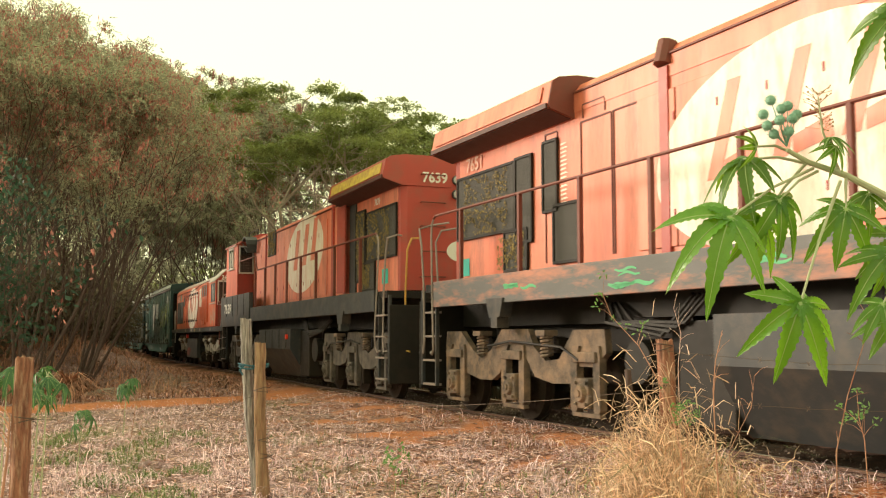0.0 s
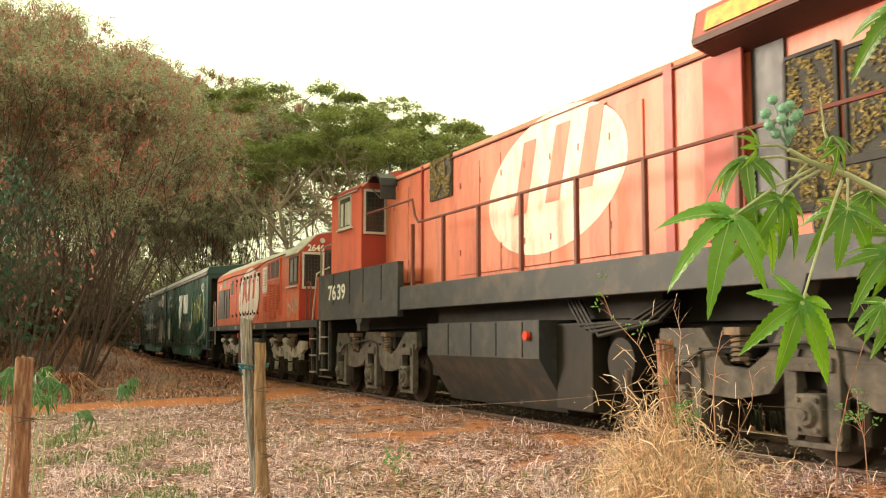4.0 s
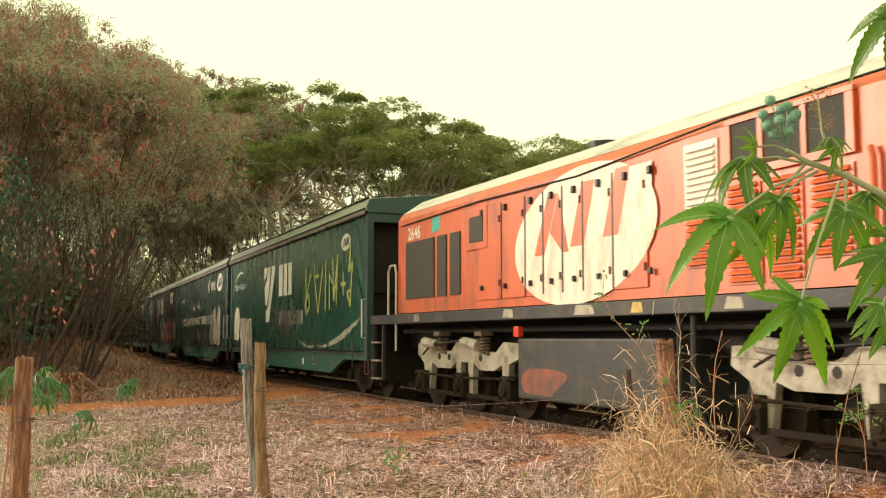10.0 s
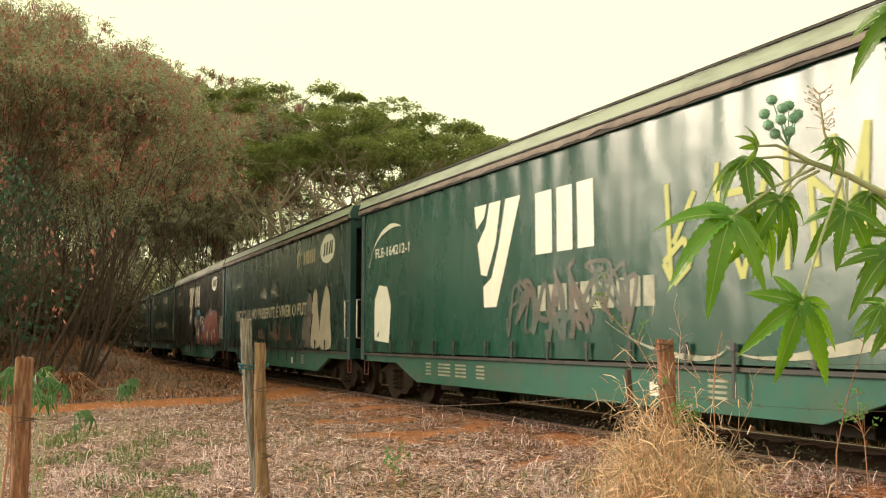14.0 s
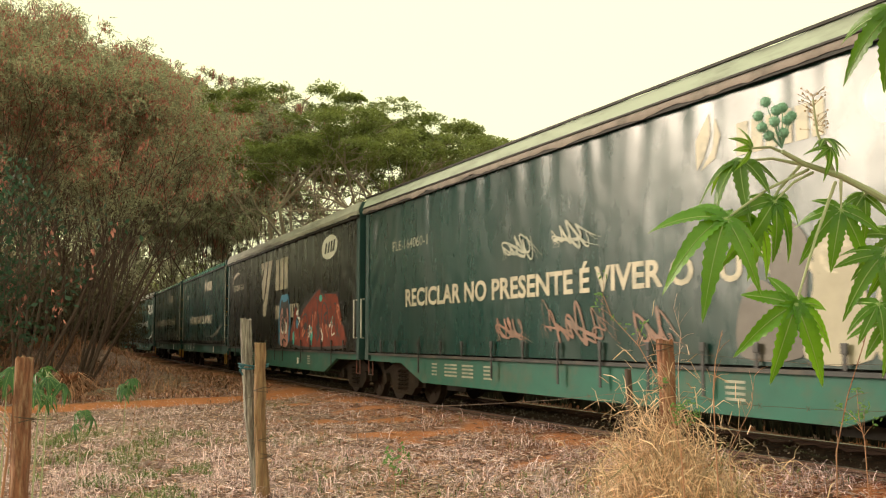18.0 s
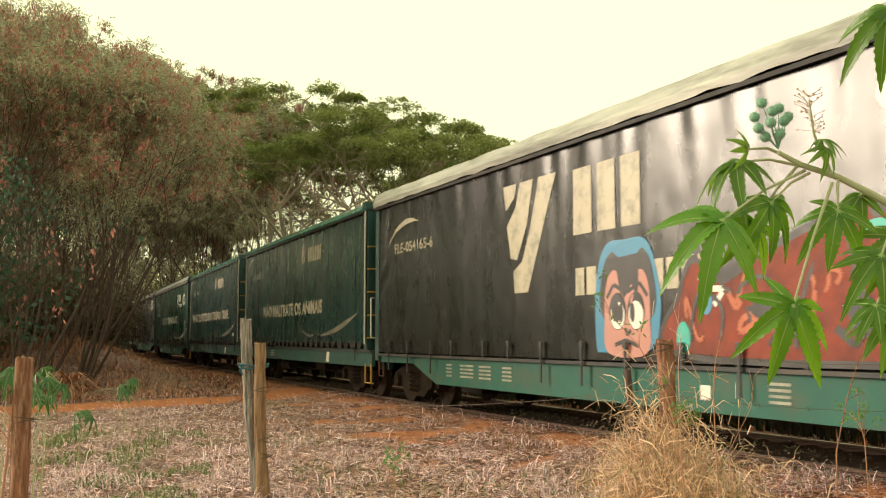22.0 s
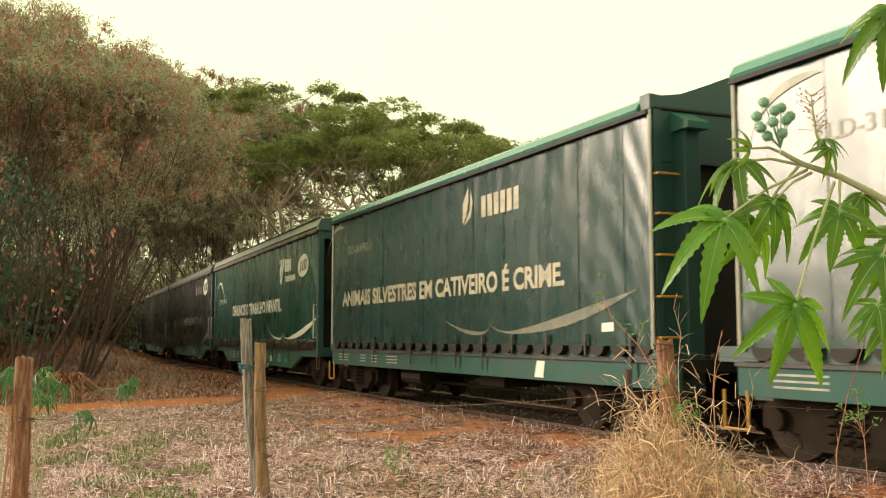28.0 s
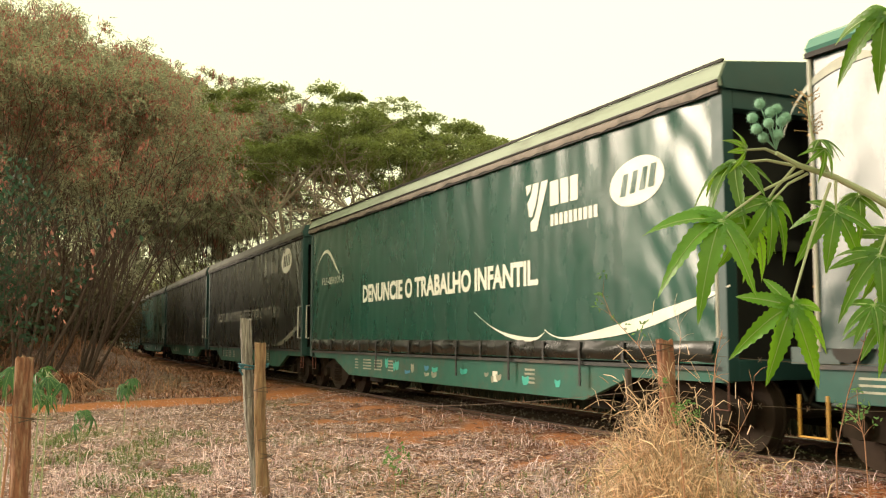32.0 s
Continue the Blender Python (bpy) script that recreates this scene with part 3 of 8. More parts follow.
def strip(pts, w):
    """A stroke of even width cut into four-sided pieces."""
    out = []
    for (ax, az), (bx, bz) in zip(pts, pts[1:]):
        d = math.hypot(bx - ax, bz - az) or 1
        nx, nz = -(bz - az) / d * w / 2, (bx - ax) / d * w / 2
        out.append([(ax + nx, az + nz), (bx + nx, bz + nz), (bx - nx, bz - nz), (ax - nx, az - nz)])
    return out


# ---- curtain-sided wagons ----
def folds(seed, x_end, amount=1.0):
    def f(x, z):
        a = 0.013 * noise.noise(Vector((x * 0.9, z * 0.35, seed))) + 0.004 * noise.noise(Vector((x * 4.5, z * 0.5, seed + 3))) + 0.004 * noise.noise(Vector((x * 3.0 + z * 2.2, z * 5.0 - x, seed + 6)))
        e = max(0.0, 1 - (x_end - abs(x)) / 2.1)
        q = abs(x)
        bend = 2.6 * noise.noise(Vector((x, z, seed + 9)))
        a += e * amount * (0.009 * math.sin(q * 8.0 + z * 7.0 + bend) + 0.011 * e * math.sin(q * 15.0 + z * 9.0 + 1.4 * bend))
        top = max(0.0, (z - 3.0) / 0.8)
        a += 0.007 * amount * top * math.sin(x * 9.0 + 3.0 * noise.noise(Vector((x * 1.3, 0, seed + 2))))
        return a * (0.25 + 0.75 * smooth(0.0, 0.5, x_end - abs(x) + 0.1)) + 0.012
    return f


def curtain(parent, x_end, y, z0, z1, shape, material, sgn=-1, label="", x0=None):
    nx, nz = 230, 32
    x0 = -x_end if x0 is None else x0
    verts, faces = [], []
    for j in range(nz + 1):
        z = z0 + (z1 - z0) * j / nz
        for i in range(nx + 1):
            x = x0 + (x_end - x0) * i / nx
            verts.append((x, sgn * (y + shape(x, z)), z))
    w = nx + 1
    for j in range(nz):
        for i in range(nx):
            faces.append((j * w + i, j * w + i + 1, (j + 1) * w + i + 1, (j + 1) * w + i)[::1 if sgn < 0 else -1])
    ob = raw("curtain", verts, faces, material, parent, label, smooth=True)
    return ob


def freight_bogie(parent, cx, axles, r, material):
    bg = empty("bogie")
    bg.parent = parent
    xa, xb = axles
    mid = (xa + xb) / 2
    for sgn in (-1, 1):
        y0, y1 = sgn * 1.00, sgn * 1.14
        pts = [(xa - 0.25, r + 0.14), (xa - 0.25, r - 0.10), (xa + 0.22, r - 0.12), (mid - 0.42, 0.16), (mid + 0.42, 0.16), (xb - 0.22, r - 0.12),
               (xb + 0.25, r - 0.10), (xb + 0.25, r + 0.14), (mid + 0.45, r + 0.34), (mid - 0.45, r + 0.34)]
        bm = bmesh.new()
        prism(bm, pts, "y", min(y0, y1), max(y0, y1))
        for x in (xa, xb):
            disc(bm, x, r, sgn * 1.0, sgn * 1.22, 0.13, 0.11, 12)
        part("side_frame", bm, material, bg)
        sp = bmesh.new()
        for dx in (-0.16, 0.0, 0.16):
            pts3 = [(mid + dx + 0.065 * math.cos(a * 0.9), sgn * 1.15 + 0.05 * math.sin(a * 0.9), 0.22 + a * 0.0115) for a in range(0, 36)]
            tube(sp, pts3, 0.016, 4)
        part("spring", sp, M["bogie"], bg)
    part("bolster", made((box, mid - 0.16, mid + 0.16, -1.1, 1.1, 0.42, 0.66, 0.02)), M["black"], bg)
    for x in axles:
        wheelset(bg, x, r, M["wheel"])
    return bg


def grab_irons(parent, x, zs, sgn):
    """Rungs across a wagon's end, from the corner column to the post."""
    z_first = zs[0]
    bm = made((tube, [(x, -1.45, z_first), (x + sgn * 0.07, -1.45, z_first), (x + sgn * 0.07, -1.13, z_first), (x, -1.13, z_first)], 0.015, 5))
    first = part("grab_iron", bm, M["yellow"], parent)
    for z in zs[1:]:
        again(first, 0, 0, z - z_first)


def wagon_a(seed, curtain_mat, name="curtain_wagon", hemmed=True, roof=None):
    """A long curtain-sided wagon with a fish-belly frame and low gable roof."""
    w = empty(name)
    L, Y = 7.72, 1.50
    shape = folds(seed, L)
    for sgn in (-1, 1):
        curtain(w, L - 0.10, Y - 0.03, 0.97, 3.90, shape, curtain_mat, sgn)
    # underframe: side sills with sloped ends
    for sgn in (-1, 1):
        bm = bmesh.new()
        prism(bm, [(-L, 0.78), (-L, 0.94), (L, 0.94), (L, 0.78), (5.95, 0.78), (4.9, 0.45), (-4.9, 0.45), (-5.95, 0.78)], "y",
              min(sgn * 1.36, sgn * 1.44), max(sgn * 1.36, sgn * 1.44))
        part("side_sill", bm, M["teal"], w)
        bm = made((box, -L, L, min(sgn * 1.442, sgn * 1.50), max(sgn * 1.442, sgn * 1.50), 0.90, 0.945))
        part("rubbing_strip", bm, M["grey"], w)
    part("floor", made((box, -L, L, -1.355, 1.355, 0.80, 0.96), (box, -4.7, 4.7, -0.3, 0.3, 0.40, 0.80)), M["black"], w)
    # end frames
    for sgn in (-1, 1):
        xa, xb = sorted((sgn * (L - 0.09), sgn * (L + 0.10)))
        part("end_frame", made((box, xa, xb, -1.50, -1.36, 0.80, 3.99, 0.01), (box, xa, xb, 1.36, 1.50, 0.80, 3.99, 0.01),
                               (box, xa, xb, -1.36, 1.36, 3.66, 3.99, 0.01), (box, xa, xb, -1.36, 1.36, 0.80, 1.02, 0.01)), M["teal_dark"], w)
        xw = sgn * (L - 0.35)
        part("end_wall", made((box, min(xw, xw + 0.06), max(xw, xw + 0.06), -1.36, 1.36, 0.97, 3.80)), M["black"], w)
        xo = xw + 0.062 if sgn > 0 else xw - 0.002
        part("end_stud", made((box, min(xo, xo + sgn * 0.12), max(xo, xo + sgn * 0.12), -0.08, 0.08, 0.97, 3.8)), M["black"], w)
        part("end_beam", made((box, min(xo, xo + sgn * 0.10), max(xo, xo + sgn * 0.10), -1.36, -0.082, 2.2, 2.32)), M["black"], w)
        coupler(w, sgn * (L - 0.1), sgn)
        bm = made((tube, [(sgn * (L + 0.07), -1.53, 1.25), (sgn * (L + 0.07), -1.60, 1.25), (sgn * (L + 0.07), -1.60, 2.05), (sgn * (L + 0.07), -1.53, 2.05)], 0.018, 5))
        part("handrail", bm, M["galv"], w)
        bm = made((tube, [(sgn * (L - 0.22), -1.44, 0.80), (sgn * (L - 0.22), -1.44, 0.50), (sgn * (L + 0.02), -1.44, 0.50), (sgn * (L + 0.02), -1.44, 0.80)], 0.011, 5))
        part("footstep", bm, M["tank_rust"], w)
    # roof: two slopes with an uneven canvas edge
    rnd = random.Random(seed)
    verts, faces = [], []
    nx = 60
    for i in range(nx + 1):
        x = -L - 0.12 + 2 * (L + 0.12) * i / nx
        d = 0.02 * noise.noise(Vector((x * 1.3, seed, 0)))
        e = 0.035 * noise.noise(Vector((x * 2.1, seed, 4)))
        verts += [(x, -1.545, 3.88 + e), (x, -1.56, 3.96 + d), (x, -1.47, 4.15 + d), (x, 0, 4.30 + d * 0.5), (x, 1.47, 4.15 + d), (x, 1.56, 3.96 + d), (x, 1.545, 3.88 + e)]
    for i in range(nx):
        for j in range(6):
            a = i * 7 + j
            faces.append((a, a + 1, a + 8, a + 7)[::-1])
    faces += [tuple(range(7)), tuple(range(nx * 7, nx * 7 + 7))[::-1]]
    raw("roof", verts, faces, roof or M["roof_canvas"], w, "sooty grey canvas roof" if roof == M["roof_dirty"] else "weathered pale canvas roof", smooth=False)
    for sgn in (-1, 1):
        bm = bmesh.new()
        prism(bm, [(-1.50, 3.86), (-1.53, 3.97), (-1.45, 4.14), (0, 4.29), (1.45, 4.14), (1.53, 3.97), (1.50, 3.86)], "x", min(sgn * (L + 0.125), sgn * (L + 0.145)), max(sgn * (L + 0.125), sgn * (L + 0.145)))
        part("roof_gable", bm, M["teal_dark"], w)
    hem, hf = [], []
    for i in range(nx * 2 + 1):
        x = -L - 0.11 + 2 * (L + 0.11) * i / (nx * 2)
        d = 0.045 * noise.noise(Vector((x * 1.7, seed, 8))) + 0.02 * noise.noise(Vector((x * 6, seed, 9)))
        hem += [(x, -1.553, 3.925 + 0.3 * d), (x, -1.572 - 0.15 * abs(d), 3.88 + 0.6 * d), (x, -1.56, 3.835 + 1.1 * d)]
    for i in range(nx * 2):
        for j in range(2):
            a = i * 3 + j
            hf.append((a, a + 1, a + 4, a + 3))
    if hemmed:
        raw("roof_hem", hem, hf, M["hem"], w, "torn pinkish-grey canvas hem", smooth=True)
        part("eaves_line", made((box, -L - 0.11, L + 0.11, -1.578, -1.552, 3.928, 3.950)), M["black"], w)
        part("roof_ridge_line", made((box, -L - 0.12, L + 0.12, -1.500, -1.472, 4.150, 4.180)), M["black"], w)
    gutter = made((box, -L - 0.1, L + 0.1, -1.548, -1.50, 3.81, 3.86), (box, -L - 0.1, L + 0.1, 1.50, 1.548, 3.81, 3.86))
    part("gutter", gutter, M["black"], w)
    # straps
    for i in range(15):
        x = -6.9 + i * 0.985 + rnd.uniform(-0.12, 0.12)
        bm_l = rnd.choice([0.18, 0.18, 0.5])
        bm = made((box, x - 0.022, x + 0.022, -1.545, -1.53, 1.13 - bm_l, 1.14), (box, x - 0.04, x + 0.04, -1.55, -1.528, 1.10, 1.20, 0.008))
        part("strap", bm, M["spray_black"], w)
    freight_bogie(w, 6.55, (5.70, 7.38), 0.43, M["bogie"])
    freight_bogie(w, -6.55, (-7.38, -5.70), 0.43, M["bogie"])
    for sgn in (-1, 1):
        part("brake_rigging", made((box, sgn * 4.6 - 0.4, sgn * 4.6 + 0.4, -0.9, 0.9, 0.30, 0.42), (tube, [(-4, sgn * 0.7, 0.38), (4, sgn * 0.7, 0.38)], 0.03, 6)),
             M["black"], w)
    # small stencils on the sill
    for i, (x, wd) in enumerate(((-4.45, 0.22), (-3.9, 0.5), (-3.2, 0.42), (-2.4, 0.3), (3.3, 0.3))):
        for z in (0.60, 0.66, 0.72, 0.78):
            decal("stencil_line", [[(x, z), (x + wd, z), (x + wd, z + 0.03), (x, z + 0.03)]], -1.446, M["faint_white"], w)
    decal("reflector", [[(2.25, 0.58), (2.42, 0.58), (2.42, 0.74), (2.25, 0.74)]], -1.446, M["white"], w)
    return w, (lambda x, z: shape(x, z) + 0.008), -(Y - 0.03)


def wagon_b(seed, curtain_mat, name="curtain_wagon", rear=6.45, front=6.45):
    """A shorter curtain-sided wagon with open end platforms, a straight frame and a raised roof end."""
    w = empty(name)
    L, E, Y = 6.45, 7.08, 1.50
    shape = folds(seed, L, 0.35)
    fore = front
    XR, XF = -rear - 0.24, front + 0.36
    for sgn in (-1, 1):
        curtain(w, fore, Y - 0.03, 1.15, 3.92, shape, curtain_mat, sgn, x0=-rear - 0.16)
        bm = made((box, XR, XF, min(sgn * 1.38, sgn * 1.46), max(sgn * 1.38, sgn * 1.46), 0.66, 0.99, 0.008))
        part("side_sill", bm, M["teal_dull"], w)
        part("sill_flange", made((box, XR, XF, min(sgn * 1.462, sgn * 1.50), max(sgn * 1.462, sgn * 1.50), 0.96, 1.00)), M["grey"], w)
    part("floor", made((box, XR, XF, -1.375, 1.375, 0.86, 1.0), (box, -E, E, -0.3, 0.3, 0.50, 0.858)), M["black"], w)
    # row of half-round brackets between sill and curtain
    first = None
    for i in range(26):
        x = -6.2 + i * 0.496
        if x < -rear - 0.05:
            continue
        if first is None:
            pts = [(0.17 * math.cos(a), 1.15 - 0.13 * math.sin(a)) for a in np.linspace(0, math.pi, 9)]
            bm = bmesh.new()
            prism(bm, pts, "y", -1.49, -1.40)
            first = part("bracket", bm, M["black"], w)
            first.matrix_basis = pose(x, 0, 0)
            x_first = x
        else:
            again(first, x - x_first, 0, 0)
    for i in range(12):
        x = -5.9 + i * 1.07
        if x < -rear + 0.1:
            continue
        decal("weld_seam", [[(x - 0.011, 1.17), (x + 0.011, 1.17), (x + 0.011, 3.9), (x - 0.011, 3.9)]], -(Y - 0.03), curtain_mat, w, (lambda px, pz: shape(px, pz) + 0.004))
    part("lashing_rail", made((box, -L, L, -1.40, -1.36, 1.0, 1.16)), M["teal_dark"], w)
    for sgn in (-1, 1):
        L = fore - 0.21 if sgn > 0 else rear - 0.05
        xe = sgn * L
        pts = [(-1.5, 3.922), (-1.5, 4.10), (-1.32, 4.085), (-1.05, 4.13), (-0.7, 4.26), (-0.35, 4.40), (0, 4.44), (0.35, 4.40), (0.7, 4.26), (1.05, 4.13), (1.32, 4.085), (1.5, 4.10), (1.5, 3.922)]
        if sgn < 0:
            pts = [(-1.46, 3.922), (-1.46, 4.03), (-1.1, 4.14), (0, 4.16), (1.1, 4.14), (1.46, 4.03), (1.46, 3.922)]
        bm = bmesh.new()
        prism(bm, pts, "x", min(sgn * (L + 0.012), sgn * (L + 0.215)), max(sgn * (L + 0.012), sgn * (L + 0.215)))
        part("roof_end", bm, M["teal_dark"], w)
        part("end_column", made((box, min(xe, xe + sgn * 0.22), max(xe, xe + sgn * 0.22), -1.455, -1.34, 1.0, 3.92, 0.012)), M["teal_dark"], w)
        part("end_column", made((box, min(xe, xe + sgn * 0.22), max(xe, xe + sgn * 0.22), 1.34, 1.455, 1.0, 3.92, 0.012)), M["teal_dark"], w)
        part("curtain_rod", made((tube, [(xe + sgn * 0.20, -1.50, 1.12), (xe + sgn * 0.20, -1.50, 3.90)], 0.022, 6)), M["galv"], w)
        for side in (-1, 1):
            xa, xb = sorted((xe + sgn * 0.12, xe + sgn * 0.40))
            ya, yb = sorted((side * 1.15, side * 0.93))
            part("end_post", made((box, xa, xb, ya, yb, 0.60, 3.66, 0.012)), M["teal_dark"], w)
            cap = bmesh.new()
            prism(cap, [(xe + sgn * 0.20, 3.90), (xe + sgn * 0.52, 3.74), (xe + sgn * 0.52, 3.662), (xe + sgn * 0.20, 3.662)], "y", ya - 0.05, yb + 0.05)
            part("post_bracket", cap, M["teal"], w)
        xw = sgn * (L + 0.02)
        part("end_wall", made((box, min(xw, xw + 0.05), max(xw, xw + 0.05), -1.33, 1.33, 1.0, 3.92), (box, min(xw, xw + sgn * 0.14), max(xw, xw + sgn * 0.14), -1.33, 1.33, 2.3, 2.45)),
             M["black"], w)
        part("end_header", made((box, min(xe + sgn * 0.08, xe + sgn * 0.20), max(xe + sgn * 0.08, xe + sgn * 0.20), -1.338, 1.338, 3.30, 3.918, 0.01)), M["teal_dark"], w)
        part("end_seam", made((box, min(xe + sgn * 0.20, xe + sgn * 0.225), max(xe + sgn * 0.20, xe + sgn * 0.225), -1.45, 1.45, 3.92, 3.945)), M["black"], w)
        part("corner_panel", made((box, min(xe + sgn * 0.10, xe + sgn * 0.19), max(xe + sgn * 0.10, xe + sgn * 0.19), -1.338, -0.80, 1.0, 3.298)), M["teal_dark"], w)
        grab_irons(w, xe + sgn * 0.21, (1.25, 1.72, 2.2, 2.68, 3.15), sgn)
        xs = XF - 0.04 if sgn > 0 else XR + 0.04 - 0.25
        bm = made((tube, [(sgn * (L + 0.15), -1.46, 0.72), (sgn * (L + 0.15), -1.46, 0.33), (xs, -1.46, 0.33), (xs, -1.46, 0.72)], 0.018, 5))
        part("footstep", bm, M["yellow"], w)
        coupler(w, sgn * (E - 0.1), sgn)
    bm = bmesh.new()
    prism(bm, [(-1.53, 3.90), (-1.55, 3.94), (-1.49, 4.04), (-1.36, 4.11), (-1.1, 4.16), (1.1, 4.16), (1.36, 4.11), (1.49, 4.04), (1.55, 3.94), (1.53, 3.90)], "x", -rear - 0.155, fore - 0.20)
    part("roof", bm, M["roof_teal"], w, "pale teal steel roof")
    part("gutter", made((box, -rear - 0.16, fore, -1.555, -1.50, 3.85, 3.898)), M["black"], w)
    rnd = random.Random(seed)
    for i in range(13):
        x = -6.1 + i * 1.01
        if x < -rear + 0.1:
            continue
        part("strap", made((box, x - 0.02, x + 0.02, -1.535, -1.52, 1.02 - rnd.choice([0, 0, 0.25]), 1.30), (box, x - 0.035, x + 0.035, -1.54, -1.518, 1.19, 1.30, 0.008)), M["spray_black"], w)
    freight_bogie(w, 5.0, (4.15, 5.85), 0.43, M["bogie"])
    freight_bogie(w, -5.0, (-5.85, -4.15), 0.43, M["bogie"])
    part("air_tank", made((tube, [(-2.6, -0.95, 0.52), (-1.6, -0.95, 0.52)], 0.17, 12)), M["black"], w)
    part("brake_rigging", made((tube, [(-4, -0.6, 0.40), (4, -0.6, 0.40)], 0.03, 6), (box, 0.6, 1.5, -0.9, -0.2, 0.45, 0.8)), M["black"], w)
    for x, wd in ((-5.6, 0.7), (-4.1, 0.35), (-3.4, 0.35), (-2.5, 0.6)):
        for z in (0.76, 0.82, 0.88):
            decal("stencil_line", [[(x, z), (x + wd, z), (x + wd, z + 0.022), (x, z + 0.022)]], -1.464, M["faint_white"], w)
    decal("reflector", [[(3.55, 0.70), (3.80, 0.70), (3.85, 0.93), (3.62, 0.93)]], -1.464, M["white"], w)
    return w, (lambda x, z: shape(x, z) + 0.008), -(Y - 0.03)


# ---- locomotives ----
def big_truck(parent, axles, r, material, frame_pts, y_frame=1.16, box_mat=None):
    tk = empty("truck")
    tk.parent = parent
    for sgn in (-1, 1):
        bm = bmesh.new()
        a, b = sorted((sgn * (y_frame - 0.10), sgn * y_frame))
        prism(bm, frame_pts, "y", a, b)
        part("side_frame", bm, material, tk)
        for x in axles:
            bx = made((box, x - 0.17, x + 0.17, min(sgn * 1.0, sgn * 1.26), max(sgn * 1.0, sgn * 1.26), r - 0.20, r + 0.20, 0.03))
            disc(bx, x, r, sgn * 1.26, sgn * 1.31, 0.13, 0.10, 14)
            disc(bx, x, r, sgn * 1.31, sgn * 1.33, 0.05, 0.05, 8)
            for dx in (-0.12, 0.12):
                for dz in (-0.14, 0.14):
                    disc(bx, x + dx, r + dz, sgn * 1.26, sgn * 1.29, 0.025, n=6)
            part("axle_box", bx, box_mat or M["dusty"], tk)
        for x in ((axles[0] + axles[1]) / 2, (axles[1] + axles[2]) / 2):
            sp = bmesh.new()
            pts3 = [(x + 0.10 * math.cos(q * 0.9), sgn * (y_frame + 0.02) + 0.08 * math.sin(q * 0.9), 0.98 + q * 0.0075) for q in range(42)]
            tube(sp, pts3, 0.022, 5)
            box(sp, x - 0.13, x + 0.13, min(sgn * 1.08, sgn * 1.30), max(sgn * 1.08, sgn * 1.30), 1.28, 1.36)
            part("spring", sp, M["dusty"], tk)
            part("brake_cylinder", made((disc, x, 1.15, min(sgn * 0.9, sgn * 1.05), max(sgn * 0.9, sgn * 1.05), 0.12)), M["black"], tk)
        hose = bmesh.new()
        tube(hose, [(axles[0] + 0.1, sgn * 1.24, 0.95), (axles[0] + 0.5, sgn * 1.26, 1.12), (axles[1], sgn * 1.24, 1.2), (axles[1] + 0.7, sgn * 1.25, 1.12)], 0.02, 5)
        part("pipe", hose, M["black"], tk)
    part("bolster", made((box, axles[1] - 0.5, axles[1] + 0.5, -1.0, 1.0, 0.75, 1.25), (box, axles[0] - 0.3, axles[2] + 0.3, -0.6, 0.6, 0.45, 0.95)), M["black"], tk)
    for x in axles:
        wheelset(tk, x, r, M["wheel"])
    return tk


def grille_leaves(parent, x0, x1, z0, z1, y, seed, n, fill=1.0):
    """Dry leaves caught behind a grille."""
    rnd = random.Random(seed)
    verts, faces = [], []
    for _ in range(3 * n):
        u, v = rnd.random(), rnd.random()
        if (rnd.random() > fill and v > 0.25) or noise.noise(Vector((u * 4 + seed, v * 4, 2))) < -0.22:
            continue
        cx_, cz_ = x0 + (x1 - x0) * u, z0 + (z1 - z0) * v
        a, ln, wd = rnd.uniform(0, 6.28), rnd.uniform(0.014, 0.045), rnd.uniform(0.007, 0.018)
        dx, dz = math.cos(a), math.sin(a)
        k = len(verts)
        yy = y - rnd.uniform(0.0, 0.02)
        verts += [(cx_ - dx * ln, yy, cz_ - dz * ln), (cx_ + dz * wd, yy - 0.01, cz_ - dx * wd), (cx_ + dx * ln, yy, cz_ + dz * ln), (cx_ - dz * wd, yy - 0.006, cz_ + dx * wd)]
        faces.append((k, k + 1, k + 2, k + 3))
    ob = raw("caught_leaves", verts, faces, M["strawfill"], parent)
    tagged(ob, "dry yellow leaves caught in the grille", kind="stuff")
    return ob


def logo_oval(parent, cx_, cz_, rx, rz, y, turn, shape, m_oval, m_mark, cut=True):
    """A white oval with three plain slanted marks."""
    o = decal("oval_emblem", [ellipse(cx_, cz_, rx, rz, 40, turn)], y, m_oval, parent, shape)
    h, wd = rz * 0.92, rx * 0.13
    for dx in (-0.48, -0.12, 0.24, 0.54):
        x = cx_ + dx * rx
        z0 = cz_ - h * 0.5 + math.sin(turn) * dx * rx
        decal("emblem_mark", [[(x - wd, z0), (x + wd * 0.6, z0), (x + wd * 1.6, z0 + h), (x + wd * 0.2, z0 + h)]], y - 0.004, m_mark, parent, shape)
    return o


